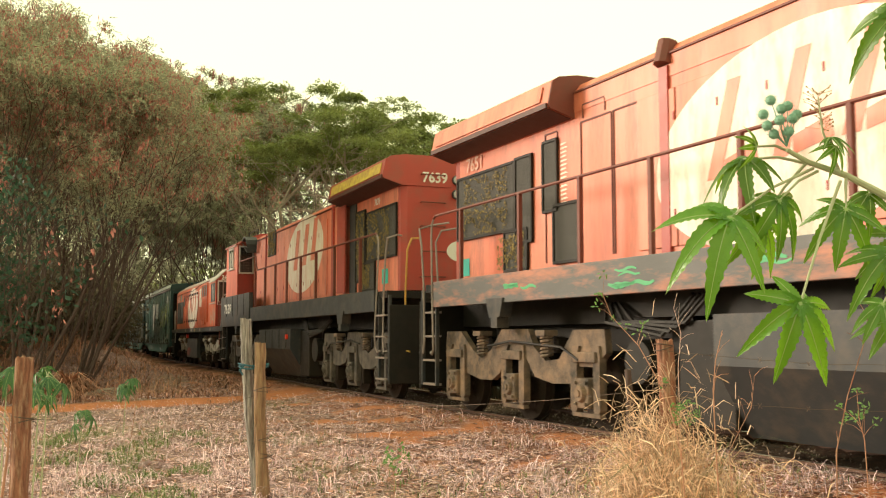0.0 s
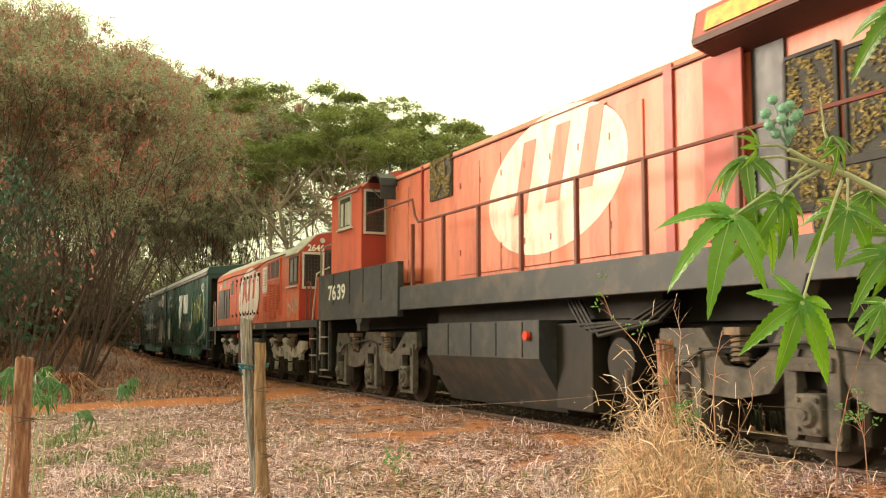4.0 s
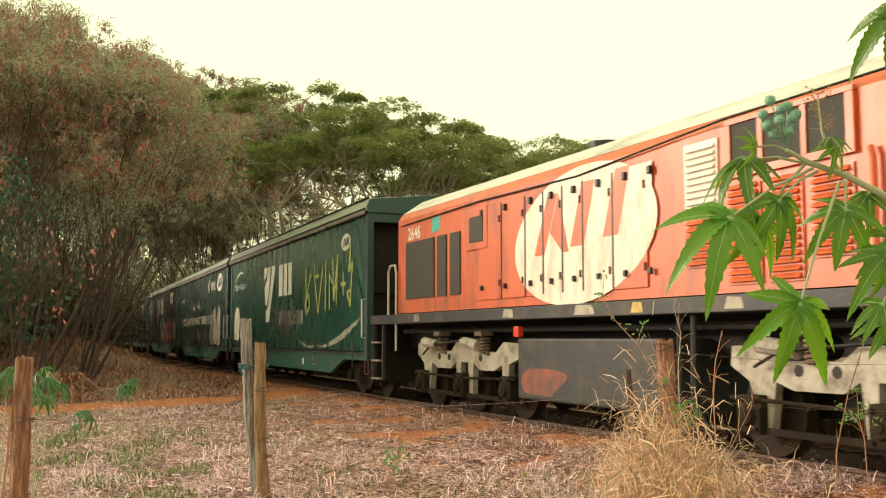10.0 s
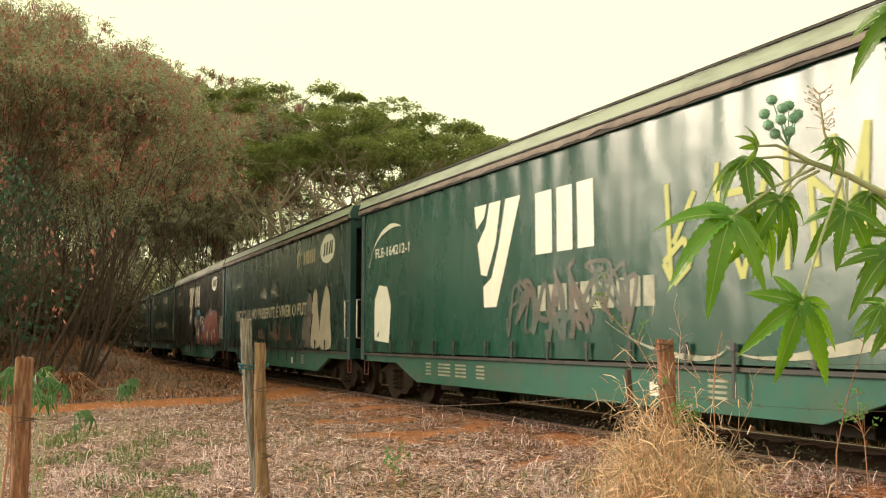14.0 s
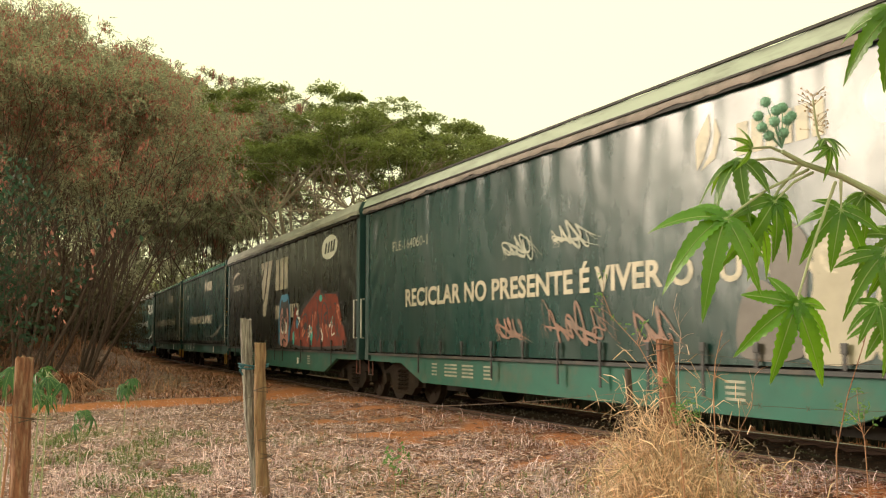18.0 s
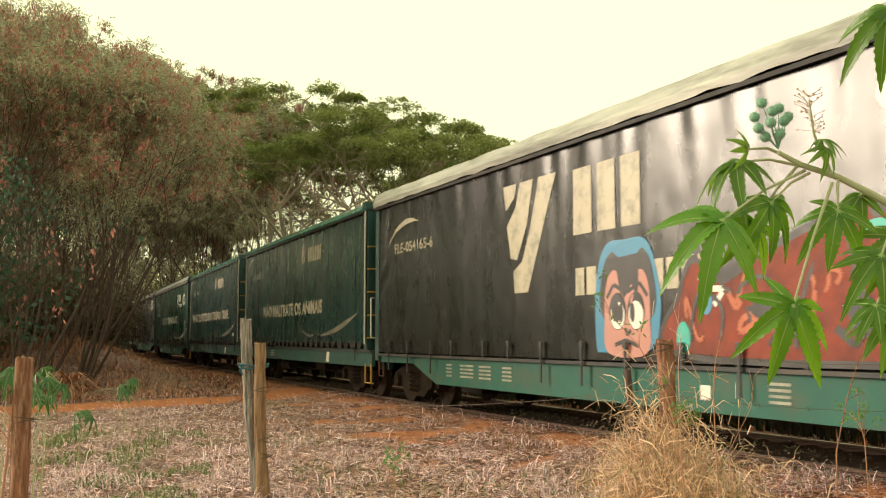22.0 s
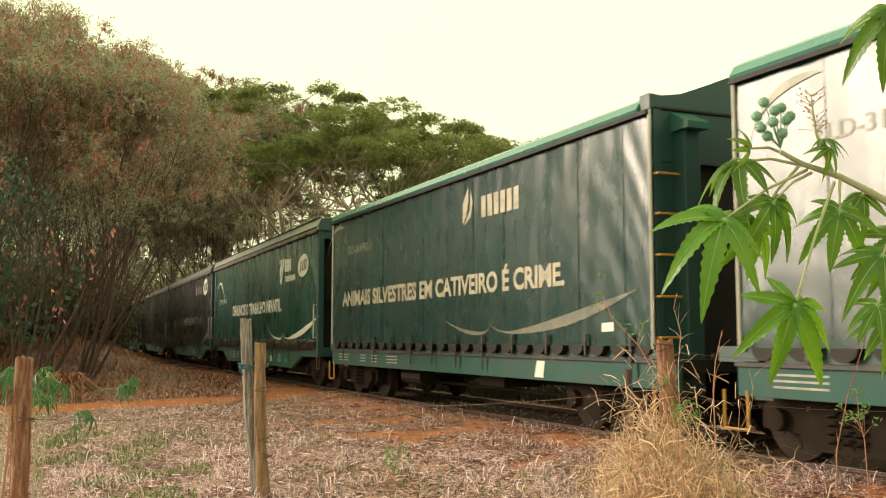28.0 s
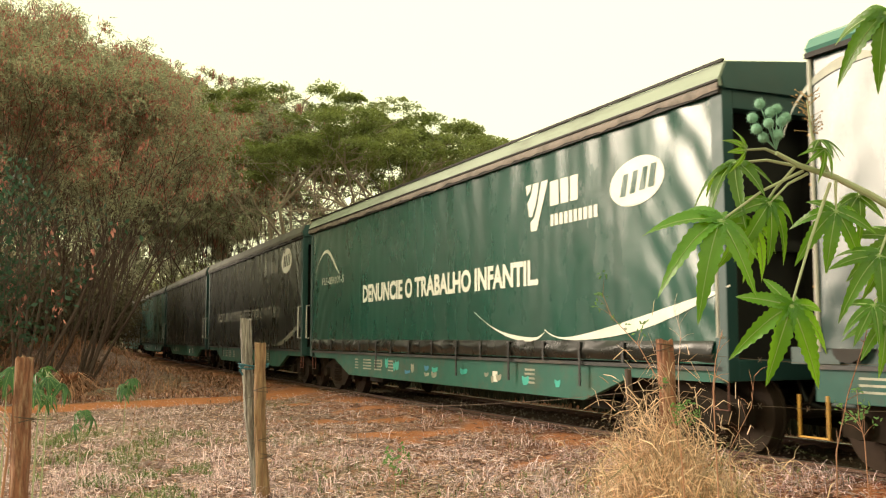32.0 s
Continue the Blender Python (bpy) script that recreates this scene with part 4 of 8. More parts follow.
def loco_long(name, number, flipped=False):
    """A six-axle hood locomotive, its long hood towards +x and the cab near -x. Detail on both sides."""
    c = empty(name)
    hood = bmesh.new()
    prism(hood, [(-0.95, 2.22), (-0.95, 4.50), (-0.88, 4.66), (-0.70, 4.74), (0.70, 4.74), (0.88, 4.66), (0.95, 4.50), (0.95, 2.22)], "x", -6.45, 8.35)
    part("hood", hood, M["orange"], c)
    nose = bmesh.new()
    pts = []
    for y in (-0.95, 0.95):
        pts.append((y, y))
    prism(nose, [(8.352, -0.95), (8.50, -0.95), (8.60, -0.84), (8.60, 0.84), (8.50, 0.95), (8.352, 0.95)], "z", 2.22, 4.74)
    part("hood_end", nose, M["red_faded"], c)
    if flipped:
        top = bmesh.new()
        prism(top, [(-0.96, 4.46), (-0.96, 4.74), (-0.86, 4.88), (-0.65, 4.95), (0.65, 4.95), (0.86, 4.88), (0.96, 4.74), (0.96, 4.46)], "x", -6.44, 4.548)
        part("hood_top", top, M["orange"], c)
    # radiator section with overhang
    rad = bmesh.new()
    eaves = [(-0.96, 4.38), (-1.36, 4.50), (-1.385, 4.56), (-1.31, 4.90), (-1.20, 4.97), (-0.9, 5.02), (0.9, 5.02), (1.20, 4.97), (1.31, 4.90), (1.385, 4.56), (1.36, 4.50), (0.96, 4.38)]
    prism(rad, eaves, "x", 4.55, 8.62)
    part("radiator_hood", rad, M["orange"] if flipped else M["red_faded"], c)
    plate = bmesh.new()
    prism(plate, eaves, "x", 4.515, 4.546)
    part("radiator_end", plate, M["rust_red"], c)
    for sgn in (-1, 1):
        b2 = bmesh.new()
        prism(b2, [(sgn * 1.376, 4.62), (sgn * 1.325, 4.85), (sgn * 1.345, 4.85), (sgn * 1.396, 4.62)], "x", 4.75, 8.42)
        part("radiator_panel", b2, M["orange"] if flipped else M["yellow_roof"], c)
        # Underside and lip: soot plus the overhang's shade, both put into the colour.
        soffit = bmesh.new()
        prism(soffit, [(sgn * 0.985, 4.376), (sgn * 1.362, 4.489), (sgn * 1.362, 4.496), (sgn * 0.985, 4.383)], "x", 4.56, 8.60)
        part("eaves_soffit", soffit, M["shade_soot_red"], c, "red underside of the eaves, darkened with soot and painted-in shade")
        part("eaves_strip", made((box, 4.56, 8.60, min(sgn * 1.37, sgn * 1.41), max(sgn * 1.37, sgn * 1.41), 4.50, 4.575)), M["shade_soot_red"], c)
        part("roof_edge", made((box, -6.40, 4.50, min(sgn * 0.90, sgn * 0.985), max(sgn * 0.90, sgn * 0.985), 4.735 if flipped else 4.52, 4.76 if flipped else 4.545)), M["rust_red"], c)
    # frame and walkway
    for sgn in (-1, 1):
        y0, y1 = sorted((sgn * 1.38, sgn * 1.47))
        part("side_sill", made((box, -4.30, 8.35, y0, y1, 1.78, 2.22, 0.01)), M["chipped"] if flipped else M["grey"], c)
        part("cab_skirt", made((box, -9.55, -4.302, min(sgn * 1.38, sgn * 1.51), max(sgn * 1.38, sgn * 1.51), 1.66, 2.72, 0.01)), M["grey"], c)
        for x in (-8.35, -7.2, -6.3, -5.2):
            part("skirt_seam", made((box, x, x + 0.02, min(sgn * 1.50, sgn * 1.522), max(sgn * 1.50, sgn * 1.522), 2.0, 2.70)), M["black"], c)
        for x in (-6.6, 6.0):
            p = bmesh.new()
            prism(p, [(x - 0.28, 1.85), (x - 0.17, 1.56), (x - 0.10, 1.56), (x - 0.10, 1.40), (x + 0.10, 1.40), (x + 0.10, 1.56), (x + 0.17, 1.56), (x + 0.28, 1.85)], "y",
                  min(sgn * 1.30, sgn * 1.50), max(sgn * 1.30, sgn * 1.50))
            part("jacking_pad", p, M["grey"], c)
    part("deck", made((box, -9.5, 8.9, -1.375, 1.375, 2.05, 2.19), (box, -9.2, 9.2, -0.55, 0.55, 1.45, 2.05)), M["black"], c)
    # hood doors, both sides
    for sgn in (-1, 1):
        xs = [-5.9, -5.1, -4.35, -2.6, -1.8, -1.0, -0.2, 0.6, 1.4, 2.2, 3.0]
        for xa, xb in zip(xs, xs[1:]):
            if xb - xa > 1.2:
                continue
            y0, y1 = sorted((sgn * 0.951, sgn * 0.975))
            d = part("door", made((box, xa + 0.015, xb - 0.015, y0, y1, 2.35, 4.30, 0.008)), M["orange"], c)
            for z in (2.7, 3.9):
                part("hinge", made((box, xa + 0.02, xa + 0.045, min(sgn * 0.976, sgn * 0.988), max(sgn * 0.976, sgn * 0.988), z, z + 0.10)), M["red"], d)
            part("door_joint", made((box, xa - 0.014, xa + 0.014, min(sgn * 0.951, sgn * 0.958), max(sgn * 0.951, sgn * 0.958), 2.35, 4.30)), M["rust_red"], c)
        for x in ((-4.4, 2.33) if flipped else (-4.4, 3.45)):
            part("seam_strip", made((box, x, x + (0.17 if x > 0 else 0.05), min(sgn * 0.952, sgn * 0.99), max(sgn * 0.952, sgn * 0.99), 2.22, 4.60)), M["red"], c)
            if flipped and x > 0:
                part("roof_lump", made((tube, [(x + 0.08, sgn * 0.98, 4.62), (x + 0.08, sgn * 0.90, 4.92)], 0.13, 10)), M["rust_red"], c)
        # leaf-filled small grille
        y = sgn * 0.955
        gx0, gx1 = -3.95, -2.95
        part("small_grille", made((box, gx0, gx1, min(y, sgn * 0.985), max(y, sgn * 0.985), 3.84, 4.62)), M["mesh"], c)
        # large radiator grilles
        for xa, xb, za, zb in (((6.3, 8.35, 2.98, 4.02), (5.75, 6.22, 2.75, 4.05), (5.9, 6.6, 2.33, 2.92), (5.0, 5.36, 3.14, 4.15), (4.42, 5.06, 2.36, 3.16)) if flipped else
                               ((6.35, 8.30, 2.98, 4.02), (5.55, 6.20, 2.55, 4.12), (5.9, 6.9, 2.33, 2.90))):
            fr = made((box, xa, xb, min(y, sgn * 0.98), max(y, sgn * 0.98), za, zb))
            g = part("grille", fr, M["mesh"], c)
            rim = bmesh.new()
            for x0, x1, z0, z1 in ((xa - 0.03, xb + 0.03, za - 0.04, za), (xa - 0.03, xb + 0.03, zb, zb + 0.04), (xa - 0.04, xa, za, zb), (xb, xb + 0.04, za, zb)):
                box(rim, x0, x1, min(y, sgn * 1.0), max(y, sgn * 1.0), z0, z1)
            part("grille_frame", rim, M["black"], g)
    grille_leaves(c, -3.93, -2.97, 3.86, 4.60, -0.995, 5, 420)
    if flipped:
        for ob in (grille_leaves(c, -8.1, -6.5, 3.0, 4.0, -0.985, 9, 260, 0.75),):
            ob.matrix_basis = pose(0, 0, 0, 0, 0, 180)
        g2 = grille_leaves(c, -6.85, -5.95, 2.35, 2.88, -0.985, 10, 120)
        g2.matrix_basis = pose(0, 0, 0, 0, 0, 180)
    else:
        grille_leaves(c, 6.4, 7.9, 3.0, 4.0, -0.985, 6, 420, 0.8)
        grille_leaves(c, 5.58, 6.18, 2.6, 4.1, -0.985, 7, 330)
        grille_leaves(c, 5.92, 6.6, 2.35, 2.88, -0.985, 8, 150)
        # Black plate on the hood paints the dark inside of the open doorway.
        part("open_doorway", made((box, 5.02, 5.52, -0.985, -0.952, 2.30, 4.38)), M["spray_black"], c)
        d = part("open_door", made((box, 4.34, 5.00, -1.10, -1.06, 2.32, 4.42, 0.008)), M["red_faded"], c, "red-orange engine door left open")
    # cab
    cab = bmesh.new()
    prism(cab, [(-1.49, 2.722), (-1.49, 4.46), (-1.30, 4.62), (-0.7, 4.86), (0.7, 4.86), (1.30, 4.62), (1.49, 4.46), (1.49, 2.722)], "x", -8.55, -6.452)
    cb = part("cab", cab, M["red"], c)
    for sgn in (-1, 1):
        part("cab_side", made((box, -8.55, -6.46, min(sgn * 1.492, sgn * 1.505), max(sgn * 1.492, sgn * 1.505), 2.724, 4.44)), M["orange_deep"], cb)
        part("rain_strip", made((box, -8.58, -6.42, min(sgn * 1.50, sgn * 1.56), max(sgn * 1.50, sgn * 1.56), 4.43, 4.48)), M["red"], cb)
        part("side_window", made((box, -7.92, -7.14, min(sgn * 1.506, sgn * 1.515), max(sgn * 1.506, sgn * 1.515), 3.70, 4.34)), M["glass"], cb)
        for xa, xb in ((-7.84, -7.66), (-7.52, -7.42), (-7.38, -7.20)):
            part("cab_curtain", made((box, xa, xb, min(sgn * 1.5155, sgn * 1.52), max(sgn * 1.5155, sgn * 1.52), 3.73, 4.24)), M["net_curtain"], cb)
        part("awning_strip", made((box, -8.0, -6.62, min(sgn * 1.506, sgn * 1.56), max(sgn * 1.506, sgn * 1.56), 4.402, 4.428)), M["galv"], cb)
        rim = bmesh.new()
        for x0, x1, z0, z1 in ((-7.96, -7.10, 3.66, 3.70), (-7.96, -7.10, 4.34, 4.385), (-7.96, -7.92, 3.70, 4.34), (-7.14, -7.10, 3.70, 4.34)):
            box(rim, x0, x1, min(sgn * 1.506, sgn * 1.535), max(sgn * 1.506, sgn * 1.535), z0, z1)
        part("window_frame", rim, M["galv"], cb)
        part("window_sill", made((box, -8.0, -6.95, min(sgn * 1.506, sgn * 1.58), max(sgn * 1.506, sgn * 1.58), 3.62, 3.658)), M["galv"], cb)
        ya, yb = sorted((sgn * 1.00, sgn * 1.42))
        part("front_window", made((box, -6.448, -6.435, ya, yb, 3.50, 4.36)), M["glass"], cb)
        rim = bmesh.new()
        for y0, y1, z0, z1 in ((ya - 0.04, yb + 0.04, 3.45, 3.50), (ya - 0.04, yb + 0.04, 4.36, 4.41), (ya - 0.04, ya, 3.5, 4.36), (yb, yb + 0.04, 3.5, 4.36)):
            box(rim, -6.448, -6.40, y0, y1, z0, z1)
        part("window_guard", rim, M["galv"], cb)
        net = bmesh.new()
        for k in range(5):
            box(net, -6.425, -6.418, ya + (yb - ya) * (k + 0.5) / 5 - 0.004, ya + (yb - ya) * (k + 0.5) / 5 + 0.004, 3.5, 4.36)
        for k in range(9):
            box(net, -6.425, -6.418, ya, yb, 3.5 + 0.86 * (k + 0.5) / 9 - 0.004, 3.5 + 0.86 * (k + 0.5) / 9 + 0.004)
        tagged(part("guard_mesh", net, M["grey"], cb), kind="stuff")
        arch = bmesh.new()
        ya, yb = sorted((sgn * 0.98, sgn * 1.36))
        prism(arch, [(-6.45, 4.56), (-6.45, 4.62), (-6.20, 4.70), (-5.95, 4.68), (-5.74, 4.56), (-5.72, 4.40), (-5.76, 4.40), (-5.78, 4.54), (-5.97, 4.63), (-6.20, 4.65)], "y", ya, yb)
        vs = part("visor", arch, M["spray_black"], cb, "black arched visor over the cab window")
        part("visor_pane", made((box, -5.76, -5.74, ya + 0.02, yb - 0.02, 4.12, 4.40)), M["grey"], vs)
        part("visor_bracket", made((tube, [(-6.44, sgn * 1.34, 4.50), (-5.76, sgn * 1.34, 4.14)], 0.014, 5)), M["spray_black"], vs)
        part("roof_rail", made((tube, [(-8.3, sgn * 0.75, 4.84), (-8.3, sgn * 0.75, 5.04), (-6.75, sgn * 0.75, 5.04), (-6.75, sgn * 0.75, 4.84)], 0.018, 5)), M["grey"], cb)
    shortn = bmesh.new()
    prism(shortn, [(-0.9, 2.22), (-0.9, 3.35), (-0.75, 3.5), (0.75, 3.5), (0.9, 3.35), (0.9, 2.22)], "x", -9.45, -8.552)
    part("short_nose", shortn, M["orange"], c)
    # exhaust and roof gear
    part("exhaust_stack", made((box, -0.6, 0.2, -0.3, 0.3, 4.742, 4.95, 0.02)), M["rust_red"], c)
    # railings
    for sgn in (-1, 1):
        y = sgn * 1.43
        pts = [(8.42, y, 3.34), (8.34, y, 3.38), (8.0, y, 3.38), (-3.45, y, 3.38), (-3.62, y, 3.52), (-3.75, y, 3.84), (-6.35, y, 3.86)]
        rl = part("handrail", made((tube, pts, 0.024, 6)), M["rust_red"], c)
        part("end_rail", made((tube, [(8.42, y, 3.34), (8.50, y, 3.24), (8.52, y, 3.0), (8.46, y * 1.01, 2.2), (8.38, y * 1.02, 1.3), (8.40, y * 1.01, 1.05), (8.50, y, 0.96), (8.60, y * 0.98, 1.0)], 0.020, 6)), M["worn_pipe"], c)
        first = part("stanchion", made((box, -0.03, 0.03, y - 0.03, y + 0.03, 1.95, 3.37)), M["rust_red"], rl)
        first.matrix_basis = pose(-3.72, 0, 0)
        for x in (-2.3, -0.9, 0.55, 2.1, 3.65, 5.3, 7.3):
            again(first, x + 3.72, 0, 0)
        part("grab_rail", made((tube, [(8.98, y * 0.97, 1.0), (8.88, y, 0.98), (8.82, y, 1.2), (8.86, y, 2.2), (8.96, y, 2.9), (9.06, y, 3.22), (9.02, sgn * 1.2, 3.30), (8.70, sgn * 1.0, 3.32)], 0.020, 6)), M["worn_pipe"], c)
        part("grab_rail", made((tube, [(9.20, sgn * 1.0, 0.98), (9.10, sgn * 1.05, 1.0), (9.06, sgn * 1.05, 1.3), (9.08, sgn * 1.05, 2.2), (9.18, sgn * 1.05, 3.0), (9.15, sgn * 0.95, 3.22), (8.9, sgn * 0.7, 3.26)], 0.021, 6)), M["worn_pipe"] if flipped else M["yellow"], c)
        for xh in (8.95, 9.0):
            part("brake_hose", made((tube, [(9.12, sgn * 0.55, 1.75), (9.26, sgn * 0.6, 1.6), (9.28, sgn * 0.66, 1.2), (9.2, sgn * (0.5 if xh < 8.97 else 0.8), 0.95)], 0.026, 6)), M["grey"], c)
        part("grab_rail", made((tube, [(-9.62, y, 0.85), (-9.62, y, 3.4), (-9.55, sgn * 1.2, 3.5)], 0.024, 6)), M["worn_pipe"], c)
        ladder(c, 8.40, 9.05, sgn * 1.36, 0.42, 2.10, 4, M["grey"])
        ladder(c, -9.62, -9.05, sgn * 1.36, 0.48, 1.64, 3, M["grey"])
    # pilots
    for sgn, x in ((1, 9.05), (-1, -9.60)):
        part("pilot", made((box, min(x, x + sgn * 0.08), max(x, x + sgn * 0.08), -1.4, 1.4, 0.35, 1.9, 0.02)), M["black"], c)
        coupler(c, x, sgn)
    # ends
    for z in (2.50, 3.02, 3.54, 4.04, 4.62):
        part("end_rung", made((tube, [(8.60, -0.55, z), (8.68, -0.55, z), (8.68, -0.02, z), (8.60, -0.02, z)], 0.014, 5)), M["rust_red"], c)
    for z in (4.24, 4.54):
        lamp = part("headlight", made((tube, [(8.60, 0.25, z), (8.66, 0.25, z)], 0.105, 16)), M["grey"], c)
        part("lens", made((tube, [(8.661, 0.25, z), (8.672, 0.25, z)], 0.085, 16)), M["lens"], lamp)
    e = decal("emblem", [ellipse(0.45, 3.05, 0.42, 0.24, 24)], 0, M["letter"], c)
    e.matrix_basis = pose(8.606, 0, 0, 0, 0, 90)
    # tank
    tank = bmesh.new()
    prism(tank, [(-1.43, 0.95), (-1.43, 1.50), (1.43, 1.50), (1.43, 0.95), (0.95, 0.18), (-0.95, 0.18)], "x", -3.0, 1.05)
    part("fuel_tank", tank, M["grey"], c, "dust-coated dark fuel tank")
    part("underframe", made((box, -3.6, 3.3, -0.95, 0.95, 1.505, 2.045), (box, -4.0, -3.05, -0.9, 0.9, 0.55, 1.50), (box, 2.05, 2.45, -0.9, 0.9, 0.55, 1.50), (box, -8.2, 8.2, -0.30, 0.30, 1.06, 2.045)), M["black"], c)
    part("tank_end", made((box, 1.052, 2.0, -1.15, 1.15, 0.25, 1.45, 0.02)), M["black"], c)
    for x in (-2.1, -1.2, -0.3, 0.55):
        part("tank_rib", made((box, x, x + 0.02, -1.442, -1.43, 0.97, 1.48)), M["black"], c)
    part("marker_lamp", made((tube, [(0.75, -1.44, 1.28), (0.75, -1.50, 1.28)], 0.07, 12)), M["red_glass"], c)
    for sgn in (-1, 1):
        part("air_reservoir", made((disc, 2.75, 0.95, min(sgn * 0.7, sgn * 1.2), max(sgn * 0.7, sgn * 1.2), 0.30, 0.27, 24)), M["black"], c)
        for k in range(4):
            part("cable", made((tube, [(1.4 + 0.1 * k, sgn * 1.15, 1.75), (1.8 + 0.15 * k, sgn * 1.2, 1.42 - 0.05 * k), (2.9 + 0.2 * k, sgn * 1.15, 1.45), (3.4 + 0.1 * k, sgn * 1.0, 1.7)], 0.028, 5)),
                 M["black"], c)
    # trucks
    for axles in ((-8.68, -6.65, -4.62), (3.95, 5.98, 8.02)):
        a, b, d = axles
        pts = [(a - 0.42, 1.36), (a - 0.46, 1.05), (a - 0.20, 0.86), (a + 0.22, 0.86), (a + 0.42, 0.62), (a + 0.9, 0.60), (b - 0.62, 0.68), (b - 0.34, 0.98), (b + 0.30, 1.0),
               (b + 0.48, 0.70), (b + 0.75, 0.58), (d - 0.85, 0.58), (d - 0.40, 0.66), (d - 0.22, 0.92), (d + 0.22, 0.92), (d + 0.46, 1.08), (d + 0.42, 1.36), (d - 0.15, 1.36),
               (d - 0.62, 1.04), (b + 1.10, 0.92), (b + 0.78, 1.06), (b + 0.42, 1.38), (b - 0.42, 1.38), (b - 0.62, 1.1), (a + 1.1, 0.92), (a + 0.72, 0.95), (a + 0.35, 1.36)]
        steel = M["dusty"] if flipped else M["dusty_grey"]
        tk = big_truck(c, axles, 0.51, steel, pts, box_mat=steel)
        for x in (a + 0.55, b + 0.55, d - 0.55):
            part("brake_shoe", made((box, x - 0.08, x + 0.08, -1.12, -0.92, 0.25, 0.72, 0.02)), M["bogie"], tk)
        for x in axles:
            for sg in (-1, 1):
                y0, y1 = sorted((sg * 1.09, sg * 1.20))
                for xa, xb in ((x - 0.36, x - 0.20), (x + 0.20, x + 0.36)):
                    leg = bmesh.new()
                    prism(leg, [(xa, 0.30), (xa + 0.03, 0.25), (xb - 0.03, 0.25), (xb, 0.30), (xb, 1.02), (xb + (0.06 if xb < x else -0.02), 1.14), (xa + (0.02 if xb < x else -0.06), 1.14), (xa, 1.02)], "y", y0, y1)
                    part("pedestal", leg, steel, tk)
                y0, y1 = sorted((sg * 1.10, sg * 1.19))
                part("pedestal_tie", made((box, x - 0.34, x + 0.34, y0, y1, 0.19, 0.248, 0.01)), steel, tk)
                part("pedestal_cap", made((box, x - 0.30, x + 0.30, min(sg * 1.165, sg * 1.24), max(sg * 1.165, sg * 1.24), 0.92, 1.06, 0.02)), steel, tk)
        part("sand_pipe", made((tube, [(a - 0.5, -1.1, 1.3), (a - 0.55, -0.95, 0.6), (a - 0.45, -0.85, 0.12)], 0.02, 5)), M["black"], tk)
    # lettering
    turn180 = pose(0, 0, 0, 0, 0, 180)
    if not flipped:
        decal("emblem", [ellipse(0.62, 3.57, 2.05, 1.04, 48, 0.12)], -0.979, M["worn_white"], c, None, "big chipped white oval emblem")
        marks = []
        for i, dx in enumerate((-0.85, 0.15, 1.05)):
            x = 0.62 + dx
            z0 = 3.28 + 0.08 * i
            marks += [[(x - 0.30, z0 - 0.1), (x + 0.12, z0 - 0.1), (x + 0.46, z0 + 1.02), (x + 0.06, z0 + 1.02)]]
        decal("emblem_mark", marks, -0.984, M["orange"], c)
        text_mesh("number", number[:2], 0.46, -8.72, -1.526, 2.12, M["letter"], c, 0.012, span=0.60)
        text_mesh("number", number[2:], 0.46, -8.05, -1.526, 2.12, M["letter"], c, 0.012, span=0.60)
        text_mesh("number", number, 0.20, 6.85, -0.972, 4.16, M["letter"], c, 0.005)
        decal("teal_patch", [[(7.35, 2.40), (7.75, 2.40), (7.75, 2.72), (7.35, 2.72)]], -0.958, M["teal_tag"], c)
    else:
        # mirrored side: the near side is +y
        t = text_mesh("number", number, 0.33, -8.05, -0.972, 4.13, M["number_faded"], c, 0.006)
        t.matrix_basis = turn180
        e = decal("emblem", [ellipse(-0.4, 3.35, 2.2, 1.15, 48, 0.10)], -0.979, M["worn_white"], c, None, "big chipped white oval emblem")
        e.matrix_basis = turn180
        marks = []
        for i, dx in enumerate((-0.95, 0.1, 1.05)):
            x = -0.4 + dx
            z0 = 3.05 + 0.08 * i
            marks += [[(x - 0.28, z0), (x - 0.05, z0), (x + 0.32, z0 + 1.1), (x + 0.10, z0 + 1.1)], [(x + 0.02, z0), (x + 0.58, z0 + 0.1), (x + 0.52, z0 + 0.32), (x + 0.02, z0 + 0.2)]]
        e = decal("emblem_mark", marks, -0.984, M["orange"], c)
        e.matrix_basis = turn180
        for x0, x1, z0, z1 in ((-5.35, -5.0, 2.36, 4.28), (-4.36, -3.6, 2.36, 4.28), (-3.55, -2.62, 2.36, 4.28), (-4.3, -3.75, 4.34, 4.52)):
            pl = part("door_edge", made((box, x0, x0 + 0.02, -0.966, -0.952, z0, z1), (box, x1, x1 + 0.02, -0.966, -0.952, z0, z1), (box, x0, x1, -0.966, -0.952, z1, z1 + 0.02)), M["rust_red"], c)
            pl.matrix_basis = turn180
        for k in range(22):
            e = decal("chipped_stroke", [[(-4.92, 2.75 + 0.062 * k), (-4.74 + 0.02 * (k % 3), 2.76 + 0.062 * k), (-4.76, 2.785 + 0.062 * k), (-4.90, 2.78 + 0.062 * k)]], -0.960, M["worn_white"], c)
            e.matrix_basis = turn180
        for pts_, m_ in (([(-8.3, 2.32), (-7.95, 2.32), (-7.95, 2.62), (-8.3, 2.62)], M["teal_tag"]),):
            e = decal("spray_patch", [pts_], -0.96, m_, c)
            e.matrix_basis = turn180
        rnd_sp = random.Random(6)
